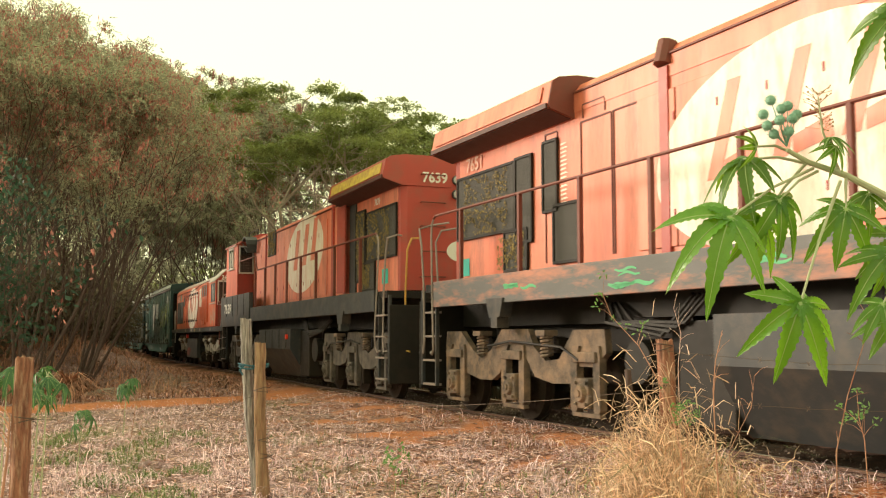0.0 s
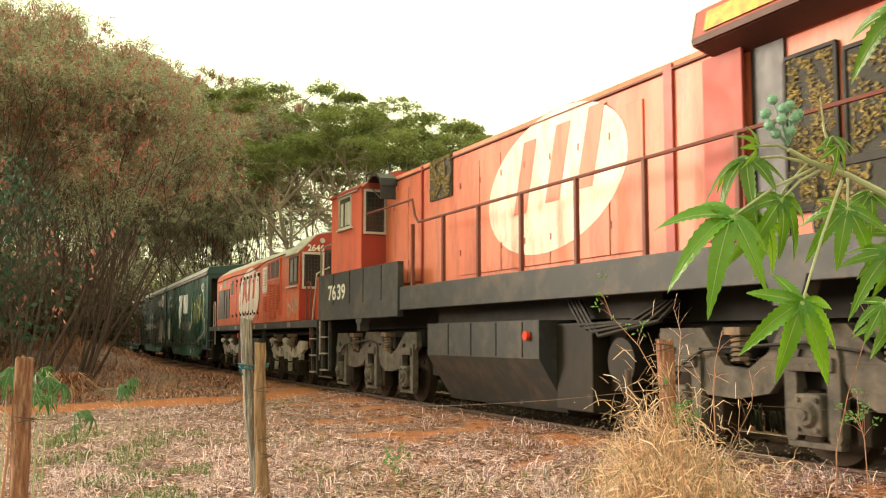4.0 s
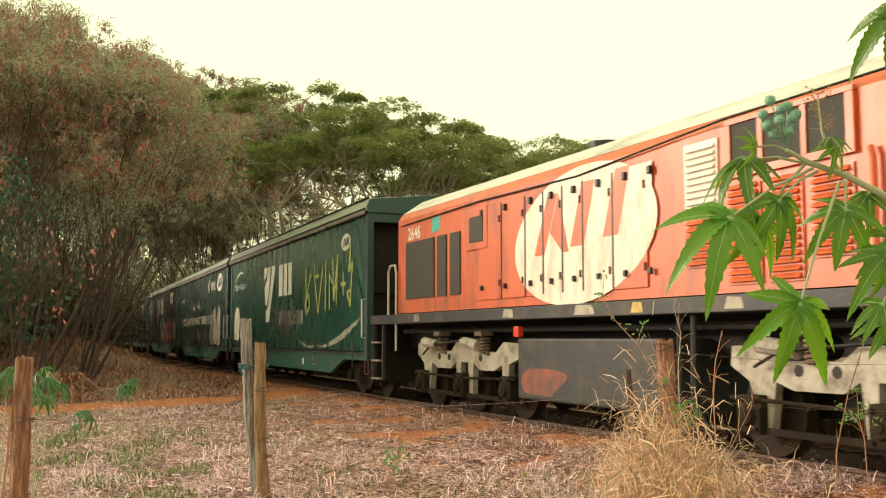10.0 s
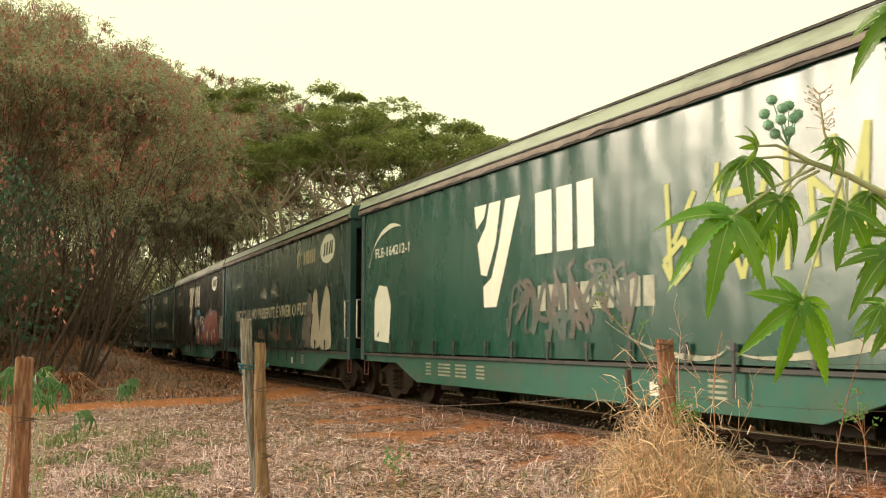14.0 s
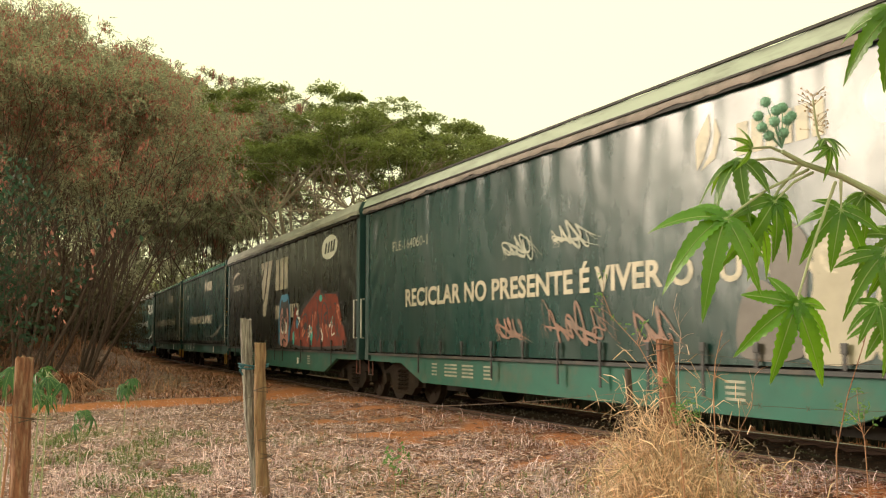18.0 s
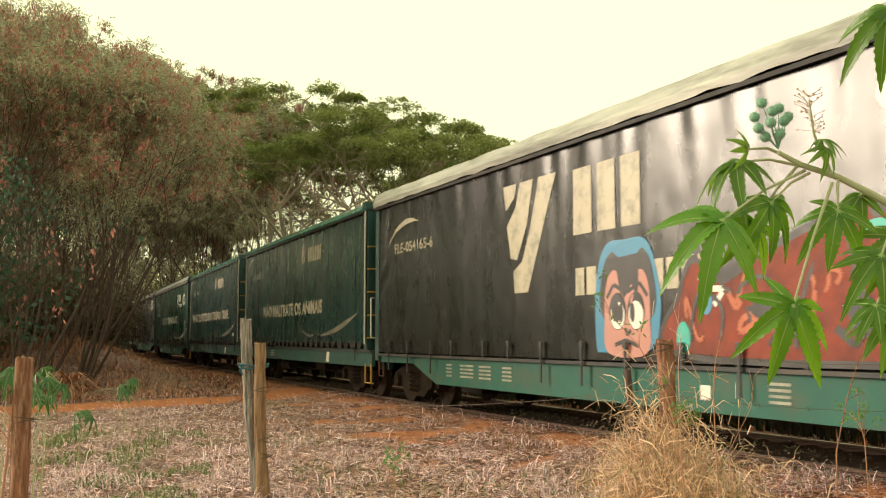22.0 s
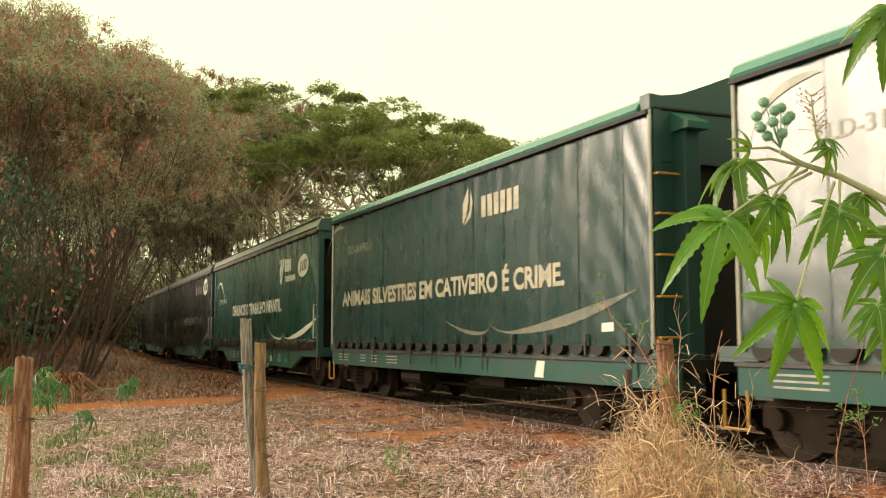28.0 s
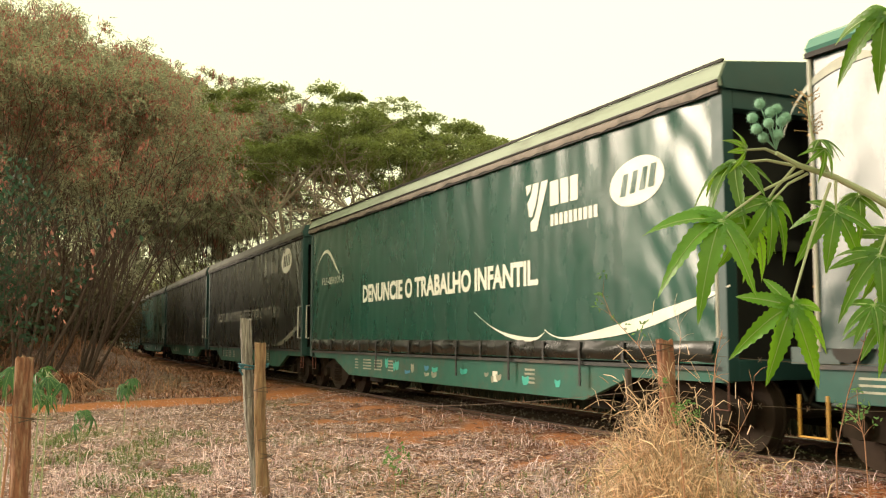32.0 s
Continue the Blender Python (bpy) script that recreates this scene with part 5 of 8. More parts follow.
        for k in range(11):
            x, z = rnd_sp.choice((-5.6, -5.3, -2.8, -2.4, -0.4)) + rnd_sp.uniform(-0.2, 0.2), rnd_sp.uniform(1.88, 2.12)
            e = decal("spray_stroke", [stroke([(x + 0.09 * q, z + 0.02 * math.sin(q * 1.4 + k)) for q in range(6)], rnd_sp.uniform(0.03, 0.06))], -1.476, M["spray_green"], c)
            e.matrix_basis = turn180
    for y in (-0.52, 0.50):
        t = text_mesh("number", number, 0.29, 0, 0, 0, M["letter"], c, 0.008, span=0.56)
        t.matrix_basis = pose(8.626, y, 4.47, 0, 0, 90)
    return c


def loco_short(name, number):
    """A shorter full-width-hood locomotive, cab towards +x."""
    c = empty(name)
    hood = bmesh.new()
    prism(hood, [(-1.30, 1.72), (-1.30, 3.52), (-1.22, 3.64), (-0.80, 3.92), (0.80, 3.92), (1.22, 3.64), (1.30, 3.52), (1.30, 1.72)], "x", -7.62, 4.58)
    part("hood", hood, M["orange_new"], c)
    for sgn in (-1, 1):
        # Pale plate over the orange roof: the sky's reflection given as colour.
        rf = bmesh.new()
        prism(rf, [(sgn * 1.21, 3.655), (sgn * 0.795, 3.93), (0, 3.934), (0, 3.926), (sgn * 0.79, 3.922), (sgn * 1.20, 3.650)], "x", -7.60, 4.50)
        part("hood_roof", rf, M["roof_pale"], c, "pale hood roof plate with the sky's reflection put into its colour")
    cab = bmesh.new()
    prism(cab, [(-1.32, 1.72), (-1.32, 3.55), (-0.85, 4.02), (-0.4, 4.12), (0.4, 4.12), (0.85, 4.02), (1.32, 3.55), (1.32, 1.72)], "x", 4.582, 6.08)
    cb = part("cab", cab, M["red"], c)
    for sgn in (-1, 1):
        part("cab_side", made((box, 4.582, 6.06, min(sgn * 1.322, sgn * 1.335), max(sgn * 1.322, sgn * 1.335), 1.722, 3.52)), M["orange_new"], cb)
        r = bmesh.new()
        prism(r, [(sgn * 1.40, 3.50), (sgn * 1.40, 3.54), (sgn * 0.87, 4.045), (sgn * 0.40, 4.145), (0, 4.15), (0, 4.128), (sgn * 0.40, 4.123), (sgn * 0.85, 4.023), (sgn * 1.34, 3.55)], "x", 4.50, 6.06)
        part("cab_roof", r, M["roof_pale"], cb)
        part("side_window", made((box, 5.05, 5.88, min(sgn * 1.336, sgn * 1.345), max(sgn * 1.336, sgn * 1.345), 2.78, 3.40)), M["blind"], cb)
        rim = bmesh.new()
        for x0, x1, z0, z1 in ((4.98, 5.95, 2.71, 2.78), (4.98, 5.95, 3.40, 3.45), (4.98, 5.05, 2.78, 3.4), (5.88, 5.95, 2.78, 3.4), (5.45, 5.50, 2.78, 3.4)):
            box(rim, x0, x1, min(sgn * 1.336, sgn * 1.365), max(sgn * 1.336, sgn * 1.365), z0, z1)
        part("window_frame", rim, M["grey"], cb)
        part("window_sill", made((box, 4.75, 6.0, min(sgn * 1.336, sgn * 1.40), max(sgn * 1.336, sgn * 1.40), 2.62, 2.66)), M["galv"], cb)
        ya, yb = sorted((sgn * 0.72, sgn * 1.22))
        part("front_window", made((box, 6.081, 6.095, ya, yb, 2.62, 3.48)), M["glass"], cb)
        rim = bmesh.new()
        for y0, y1, z0, z1 in ((ya - 0.05, yb + 0.05, 2.56, 2.62), (ya - 0.05, yb + 0.05, 3.48, 3.54), (ya - 0.05, ya, 2.62, 3.48), (yb, yb + 0.05, 2.62, 3.48)):
            box(rim, 6.082, 6.14, y0, y1, z0, z1)
        part("window_guard", rim, M["galv"], cb)
        net = bmesh.new()
        for k in range(6):
            y = ya + (yb - ya) * (k + 0.5) / 6
            box(net, 6.12, 6.128, y - 0.004, y + 0.004, 2.62, 3.48)
        for k in range(9):
            z = 2.62 + 0.86 * (k + 0.5) / 9
            box(net, 6.12, 6.128, ya, yb, z - 0.004, z + 0.004)
        tagged(part("guard_mesh", net, M["grey"], cb), kind="stuff")
    rim = bmesh.new()
    for y0, y1, z0, z1 in ((-0.62, 0.62, 2.95, 3.02), (-0.62, 0.62, 3.55, 3.62), (-0.62, -0.55, 3.02, 3.55), (0.55, 0.62, 3.02, 3.55)):
        box(rim, 6.082, 6.16, y0, y1, z0, z1)
    for k in range(14):
        y = -0.55 + 1.1 * (k + 0.5) / 14
        box(rim, 6.13, 6.138, y - 0.006, y + 0.006, 3.02, 3.55)
    for k in range(7):
        z = 3.02 + 0.53 * (k + 0.5) / 7
        box(rim, 6.13, 6.138, -0.55, 0.55, z - 0.006, z + 0.006)
    tagged(part("centre_window_guard", rim, M["grey"], cb), kind="stuff")
    part("centre_window", made((box, 6.081, 6.092, -0.55, 0.55, 3.02, 3.55)), M["glass"], cb)
    nose = made((box, 6.082, 7.42, -0.90, 0.90, 1.72, 2.86, 0.06))
    part("nose", nose, M["orange_new"], c)
    for y in (-0.16, 0.16):
        h = made((tube, [(6.08, y, 3.84), (6.22, y, 3.84)], 0.10, 16))
        lamp = part("headlight", h, M["grey"], cb)
        part("lens", made((tube, [(6.221, y, 3.84), (6.232, y, 3.84)], 0.08, 16)), M["lens"], lamp)
    lamp = part("marker_light", made((tube, [(6.08, -0.72, 3.86), (6.13, -0.72, 3.86)], 0.07, 14)), M["galv"], cb)
    for y, dz in ((-0.35, 0.04), (-0.12, 0.08), (0.15, 0.04)):
        hn = bmesh.new()
        tube(hn, [(5.3, y, 4.20 + dz), (5.75, y, 4.22 + dz), (5.9, y, 4.22 + dz)], 0.02, 8, 0.065)
        part("horn", hn, M["galv"], c)
    hn = made((tube, [(5.3, -0.45, 4.28), (5.3, 0.3, 4.28)], 0.03, 6), (tube, [(5.3, 0, 4.12), (5.3, 0, 4.30)], 0.03, 6))
    part("horn_bracket", hn, M["galv"], c)
    for y in (-0.5, 0.5):
        rk = bmesh.new()
        tube(rk, [(4.6, y, 4.10), (4.6, y, 4.28), (5.2, y, 4.28), (5.2, y, 4.10)], 0.018, 5)
        part("roof_rail", rk, M["galv"], c)
    # deck
    part("deck", made((box, -8.93, 8.2, -1.40, 1.40, 1.52, 1.70, 0.01)), M["grey"], c, "dark deck edge with worn yellow patches")
    for x, wd in ((-3.05, 0.35), (-1.0, 0.5), (0.3, 0.25), (2.0, 0.3), (5.0, 0.4), (-6.6, 0.3)):
        decal("worn_patch", [[(x, 1.55), (x + wd, 1.55), (x + wd * 0.9, 1.67), (x + 0.05, 1.68)]], -1.404, random.choice([M["yellow_roof"], M["ltgrey"], M["ltgrey"]]), c)
    part("centre_sill", made((box, -8.7, 8.0, -0.6, 0.6, 1.05, 1.52)), M["black"], c)
    for y in (-1.0, 1.0):
        part("under_pipe", made((tube, [(-8, y, 1.38), (7.6, y, 1.38)], 0.05, 6)), M["black"], c)
    tank = made((box, -2.70, 0.83, -1.33, 1.33, 0.36, 1.24, 0.03))
    part("fuel_tank", tank, M["grey"], c, "dark grey fuel tank with rust stain")
    decal("rust_stain", [[(-2.6 + 0.6 * (1 + math.cos(a)) * (1 + 0.15 * math.sin(3 * a)), 0.62 + 0.24 * math.sin(a) * (1 + 0.2 * math.cos(2 * a))) for a in np.linspace(0, 6.1, 22)]], -1.334, M["tank_rust"], c)
    part("marker_lamp", made((box, -2.75, -2.60, -1.38, -1.28, 1.26, 1.42, 0.02)), M["red_glass"], c)
    for x in (1.05, 1.30):
        part("drain_pipe", made((tube, [(x, -1.25, 1.5), (x, -1.27, 0.5), (x + 0.15, -1.2, 0.25)], 0.035, 6)), M["grey"], c)
    # side doors and louvres
    def panel(x0, x1, z0, z1, m=M["orange_new"]):
        d = part("door", made((box, x0, x1, -1.325, -1.301, z0, z1, 0.008)), m, c)
        for z in (z0 + 0.2, z1 - 0.3):
            part("hinge", made((box, x1 - 0.05, x1 - 0.02, -1.345, -1.326, z, z + 0.10)), M["rust_red"], d)
        return d
    for x in (-3.9, -3.1, -2.3, -1.7, -1.1, -0.5, 0.1, 0.62):
        part("door_latch", made((box, x, x + 0.06, -1.372, -1.326, 3.20, 3.30, 0.008)), M["spray_black"], c)
        part("door_latch", made((box, x, x + 0.05, -1.372, -1.326, 2.0, 2.08, 0.008)), M["spray_black"], c)
    for x0, x1 in ((-4.05, -3.25), (-3.2, -2.5), (-2.45, -1.95), (-1.92, -1.42), (-1.39, -0.9), (-0.87, -0.2), (-0.15, 0.55)):
        panel(x0, x1, 1.85, 3.35)
    def louvre(x0, x1, z0, z1, m=M["orange_new"]):
        base = part("louvre_panel", made((box, x0, x1, -1.322, -1.301, z0, z1)), m, c)
        n = int((z1 - z0) / 0.075)
        first = None
        for k in range(n):
            z = z0 + 0.03 + k * 0.075
            if first is None:
                bm = bmesh.new()
                prism(bm, [(-1.323, 0.0), (-1.365, 0.0), (-1.325, 0.05)], "x", x0 + 0.04, x1 - 0.04)
                first = part("slat", bm, m, base)
                first.matrix_basis = pose(0, 0, z)
            else:
                again(first, 0, 0, k * 0.075)
    louvre(1.28, 1.85, 2.62, 3.42, M["white"])
    louvre(1.28, 1.85, 2.02, 2.60)
    louvre(1.99, 2.50, 1.80, 2.85)
    louvre(2.60, 3.08, 1.80, 2.85)
    louvre(3.18, 3.72, 2.0, 2.85)
    for x0, x1 in ((2.09, 2.50), (2.58, 3.10), (3.18, 3.66)):
        part("air_intake", made((box, x0, x1, -1.33, -1.302, 3.02, 3.50)), M["mesh"], c)
    fr = bmesh.new()
    for x0, x1, z0, z1 in ((2.0, 3.76, 2.93, 3.01), (2.0, 3.76, 3.505, 3.56), (2.0, 2.085, 3.012, 3.5), (2.505, 2.575, 3.012, 3.5), (3.105, 3.175, 3.012, 3.5), (3.665, 3.76, 3.012, 3.5)):
        box(fr, x0, x1, -1.35, -1.302, z0, z1)
    part("intake_frame", fr, M["orange_new"], c)
    for x0, x1 in ((-7.17, -5.85), (-5.70, -5.32), (-5.15, -4.75)):
        part("rear_grille", made((box, x0, x1, -1.325, -1.302, 1.98, 3.05)), M["mesh"], c)
    part("rear_hatch", made((box, -4.45, -3.7, -1.34, -1.302, 2.68, 3.36, 0.01)), M["orange_new"], c)
    part("rear_hatch_grille", made((box, -4.32, -3.83, -1.352, -1.341, 2.80, 3.22)), M["mesh"], c)
    part("roof_cable", made((tube, [(-7.4, -1.32, 3.40), (-4, -1.33, 3.46), (-1, -1.33, 3.42), (2.0, -1.36, 3.58), (4.6, -1.38, 3.60)], 0.014, 5)), M["black"], c)
    part("exhaust_stack", made((tube, [(-2.3, 0, 3.90), (-2.3, 0, 4.22)], 0.28, 16)), M["grey"], c)
    part("drain_pipe", made((tube, [(3.95, -1.36, 2.95), (3.98, -1.36, 2.85), (3.98, -1.36, 1.9)], 0.03, 6)), M["orange_new"], c)
    # emblem on doors
    decal("emblem", [ellipse(-1.0, 2.62, 1.78, 0.92, 48, 0.10)], -1.3275, M["worn_white"], c, None, "chipped white oval emblem painted over the doors")
    decal("emblem", [[(0.05, 2.3), (0.66, 2.75), (0.68, 3.36), (-0.55, 3.36), (-0.4, 2.9)]], -1.3285, M["worn_white"], c)
    marks = []
    for i, dx in enumerate((-0.85, 0.05, 0.85)):
        x, z0 = -1.0 + dx, 2.42 + 0.06 * i
        if i:
            marks += [[(x - 0.24, z0), (x + 0.10, z0), (x + 0.38, z0 + 0.84), (x + 0.06, z0 + 0.84)]]
        else:
            marks += [[(x - 0.32, z0), (x - 0.04, z0), (x + 0.34, z0 + 0.84), (x + 0.06, z0 + 0.84)], [(x + 0.12, z0 + 0.30), (x + 0.46, z0), (x + 0.62, z0), (x + 0.36, z0 + 0.84)]]
    decal("emblem_mark", marks, -1.3305, M["orange_new"], c)
    for x in (-2.47, -1.94, -1.41, -0.885, -0.18):
        part("door_gap", made((box, x, x + 0.03, -1.336, -1.3315, 1.87, 3.34)), M["spray_black"], c)
    text_mesh("number", number, 0.34, -7.12, -1.303, 3.10, M["letter"], c, 0.005, 0.9)
    decal("teal_patch", [[(-5.98, 3.14), (-5.62, 3.16), (-5.60, 3.42), (-5.96, 3.40)]], -1.304, M["teal_tag"], c)
    t = text_mesh("number", number, 0.24, 0, 0, 0, M["letter"], c, 0.005, span=0.46)
    t.matrix_basis = pose(6.088, -1.12, 3.58, 0, 0, 90)
    tag = [[(4.75, 2.35), (4.82, 1.82), (5.2, 2.05), (4.78, 2.2)], [(5.25, 2.4), (5.45, 2.0), (5.3, 2.0)], [(5.55, 2.45), (5.6, 1.9)], [(5.75, 2.5), (5.7, 1.95), (5.98, 2.35), (5.95, 1.85)]]
    decal("spray_tag", [q for s in tag for q in strip(s, 0.06)], -1.338, M["cream"], c)
    # railings and steps at both ends
    for x, sgn in ((7.0, 1), (-8.0, -1)):
        for y in (-1.36, 1.36):
            part("handrail", made((tube, [(x, y, 1.7), (x, y, 2.55), (x + 0.1, y, 2.66), (x + 0.35, y, 2.66), (x + 0.42, y, 2.5), (x + 0.42, y, 1.0)], 0.024, 6)), M["galv"] if sgn < 0 else M["rust_red"], c)
    for y in (-1.33, 1.33):
        ladder(c, 7.55, 8.15, y, 0.40, 1.62, 3, M["grey"])
        ladder(c, -8.85, -8.30, y, 0.42, 1.5, 3, M["grey"])
        part("grab_rail", made((tube, [(8.18, y, 0.7), (8.18, y, 2.6), (8.0, y * 0.9, 2.9)], 0.024, 6)), M["galv"], c)
        part("grab_rail", made((tube, [(7.5, y, 1.7), (7.9, y, 2.85), (8.1, y * 0.8, 3.0)], 0.022, 6)), M["galv"], c)
    for sgn, x in ((1, 8.2), (-1, -8.93)):
        part("pilot", made((box, min(x - sgn * 0.1, x), max(x - sgn * 0.1, x), -1.38, 1.38, 0.35, 1.51, 0.02)), M["black"], c)
        coupler(c, x, sgn)
    # trucks: pale box frames with windows
    for axles in ((-6.62, -4.95, -3.28), (2.15, 3.88, 5.60)):
        a, b, d = axles
        pts = [(a - 0.35, 1.16), (a - 0.38, 0.95), (a - 0.1, 0.80), (a + 0.12, 0.30), (a + 0.22, 0.30), (a + 0.30, 0.80), (a + 0.55, 0.72), (b - 0.55, 0.72), (b - 0.34, 0.84), (b - 0.28, 0.28), (b - 0.16, 0.28),
               (b - 0.14, 0.84), (b + 0.14, 0.84), (b + 0.18, 0.28), (b + 0.30, 0.28), (b + 0.34, 0.84), (b + 0.58, 0.72), (d - 0.58, 0.72), (d - 0.30, 0.82), (d - 0.24, 0.30), (d - 0.12, 0.30), (d - 0.05, 0.84),
               (d + 0.35, 0.95), (d + 0.35, 1.16), (d - 0.25, 1.18), (d - 0.5, 1.02), (b + 0.55, 1.02), (b + 0.3, 1.2), (b - 0.3, 1.2), (b - 0.55, 1.02), (a + 0.5, 1.02), (a + 0.25, 1.18)]
        tk = big_truck(c, axles, 0.46, M["ltgrey"], pts, 1.14, M["bogie"])
        for x in (a + 0.62, b + 0.62, b - 0.62):
            part("frame_hole", made((disc, x, 0.92, -1.146, -1.142, 0.06, 0.06, 12)), M["black"], tk)
        part("equaliser", made((box, a - 0.2, d + 0.2, -1.19, -1.145, 0.26, 0.33)), M["bogie"], tk)
        part("brake_rod", made((tube, [(a - 0.3, -1.22, 0.62), (b, -1.24, 0.58), (d + 0.3, -1.22, 0.62)], 0.022, 6)), M["bogie"], tk)
        for x in (a + 0.45, b + 0.45):
            part("damper", made((tube, [(x - 0.3, -1.22, 1.18), (x + 0.25, -1.22, 1.12)], 0.09, 10)), M["ltgrey"], tk)
    return c


# ---- the consist: (thing, metres from the reference mark, half the distance between bogie pivots) ----
TRAIN = []


def tag_train(ob, label, cat):
    return tagged(ob, label, cat, group="train on the track")


L1 = tag_train(loco_long("diesel_locomotive", "7651", True), "faded salmon-orange hood locomotive with dusty trucks, coupled ahead", "locomotive")
TRAIN.append((L1, 45.0, 6.3, 180))
L2 = tag_train(loco_long("diesel_locomotive", "7639"), "faded orange hood locomotive with open door and leaf-choked grilles", "locomotive")
TRAIN.append((L2, 25.20, 6.3, 0))
L3 = tag_train(loco_short("diesel_locomotive", "2646"), "bright orange full-width locomotive with pale trucks and white roofed cab", "locomotive")
TRAIN.append((L3, 6.90, 4.4, 0))


def arc_lines(cx_, cz_, rx, rz, a0, a1):
    """Points along part of an ellipse."""
    return [(cx_ + rx * math.cos(a), cz_ + rz * math.sin(a)) for a in np.linspace(a0, a1, 24)]


def tapered(pts, w, lean=0.6):
    """A stroke that thins out to both ends, thickest at the share lean of its length: its upper and lower edge."""
    up, down = [], []
    n = len(pts) - 1
    for i, (x, z) in enumerate(pts):
        (xa, za), (xb, zb) = pts[max(0, i - 1)], pts[min(n, i + 1)]
        d = math.hypot(xb - xa, zb - za)
        h = 0.5 * w * max(0.12, math.sin(math.pi * (i / n) ** (math.log(0.5) / math.log(lean))))
        up.append((x - (zb - za) / d * h, z + (xb - xa) / d * h))
        down.append((x + (zb - za) / d * h, z - (xb - xa) / d * h))
    return up, down


def swoosh(strokes, y, material, parent, shape, name="swoosh"):
    for up, down in strokes:
        verts = [(x, y - shape(x, z) - 0.004, z) for a, b in zip(up, down) for x, z in (a, ((a[0] + b[0]) / 2, (a[1] + b[1]) / 2), b)]
        faces = [(k + 1, k, k + 3, k + 4) for q in range(len(up) - 1) for k in (3 * q, 3 * q + 1)]
        raw(name, verts, faces, material, parent)


def smile(x0, z0, k=1.0, rise=0.65):
    """The pale swoosh: a shallow bowl that runs up to a small peak, and a long rising curve beside it."""
    x0 -= 0.3 * k
    a = [(x0 + 2.3 * k * u, z0 - 0.45 * k * (1 - (1 - u) ** 2.4) + 0.15 * k * u ** 14) for u in np.linspace(0, 1, 40)]
    b = [(x0 + 2.27 * k + 3.9 * k * u, z0 - 0.45 * k + 0.15 * k * (1 - u) ** 14 + rise * 1.15 * k * u ** 1.9) for u in np.linspace(0, 1, 48)]
    return [tapered(a, 0.065 * k, 0.7), tapered(b, 0.15 * k, 0.6)]


def bird_mark(x, z, h):
    """A plain wedge cut by two slanting gaps, the firm's sign."""
    shapes = (((0, 1), (0.27, 1), (0.22, 0.87), (0.05, 0.77)),
              ((0.33, 1), (0.57, 1), (0.46, 0.60), (0.27, 0.30), (0.15, 0.32), (0.07, 0.62), (0.25, 0.78)),
              ((0.67, 1), (0.96, 1), (0.47, 0), (0.22, 0), (0.20, 0.20), (0.37, 0.28), (0.51, 0.55)))
    return [[(x + u * h, z + v * h) for u, v in q] for q in shapes]


def word_bars(x, z, widths, h, gap):
    out = []
    for w in widths:
        out.append([(x, z), (x + w, z), (x + w, z + h), (x, z + h)])
        x += w + gap
    return out


def rounded(pts, n=5):
    """A closed smooth outline through points."""
    out = []
    k = len(pts)
    for i in range(k):
        p0, p1, p2, p3 = (Vector((*pts[(i + q) % k], 0)) for q in (-1, 0, 1, 2))
        for u in np.linspace(0, 1, n, endpoint=False):
            v = 0.5 * (2 * p1 + (p2 - p0) * u + (2 * p0 - 5 * p1 + 4 * p2 - p3) * u * u + (3 * p1 - p0 - 3 * p2 + p3) * u ** 3)
            out.append((v.x, v.y))
    return out


def bars(polys, y, material, parent, shape):
    for q in polys:
        decal("name_bar", [q], y, material, parent, shape)


def leaf_mark(x, z, h):
    a = [(x, z), (x - 0.02 * h, z + 0.55 * h), (x + 0.35 * h, z + h), (x + 0.38 * h, z + 0.6 * h), (x + 0.2 * h, z + 0.2 * h)]
    b = [(x + 0.1 * h, z - 0.02 * h), (x + 0.45 * h, z + 0.35 * h), (x + 0.5 * h, z + 0.9 * h), (x + 0.65 * h, z + 0.55 * h), (x + 0.5 * h, z + 0.15 * h)]
    return [a, b]


def dress_first(w, sh, y, code, ink=M["letter"], dx=0.0, dz=0.0, oval=(6.22, 3.38, 0.36, 0.19), faint=None):
    decal("firm_sign", bird_mark(-2.35 + dx, 1.72 + dz, 1.62), y, ink, w, sh)
    bars(word_bars(-0.35 + dx, 2.42 + dz, (0.46, 0.40, 0.40), 0.88, 0.13), y, ink, w, sh)
    bars(word_bars(-0.30 + dx, 1.62 + dz, (0.22,) * 10, 0.36, 0.06), y, faint or ink, w, sh)
    text_mesh("wagon_code", code, 0.26, -7.0 + 2 * dx, y, 2.86, ink, w, 0.004, 0.9, sh, span=1.85)
    swoosh([tapered(arc_lines(-6.0, 2.45, 1.35, 0.98, 2.9, 1.25), 0.10, 0.7)], y, ink, w, sh, "pale_arc")
    logo_oval(w, *oval, y, 0.05, sh, M["letter"], M["curtain_dark"])


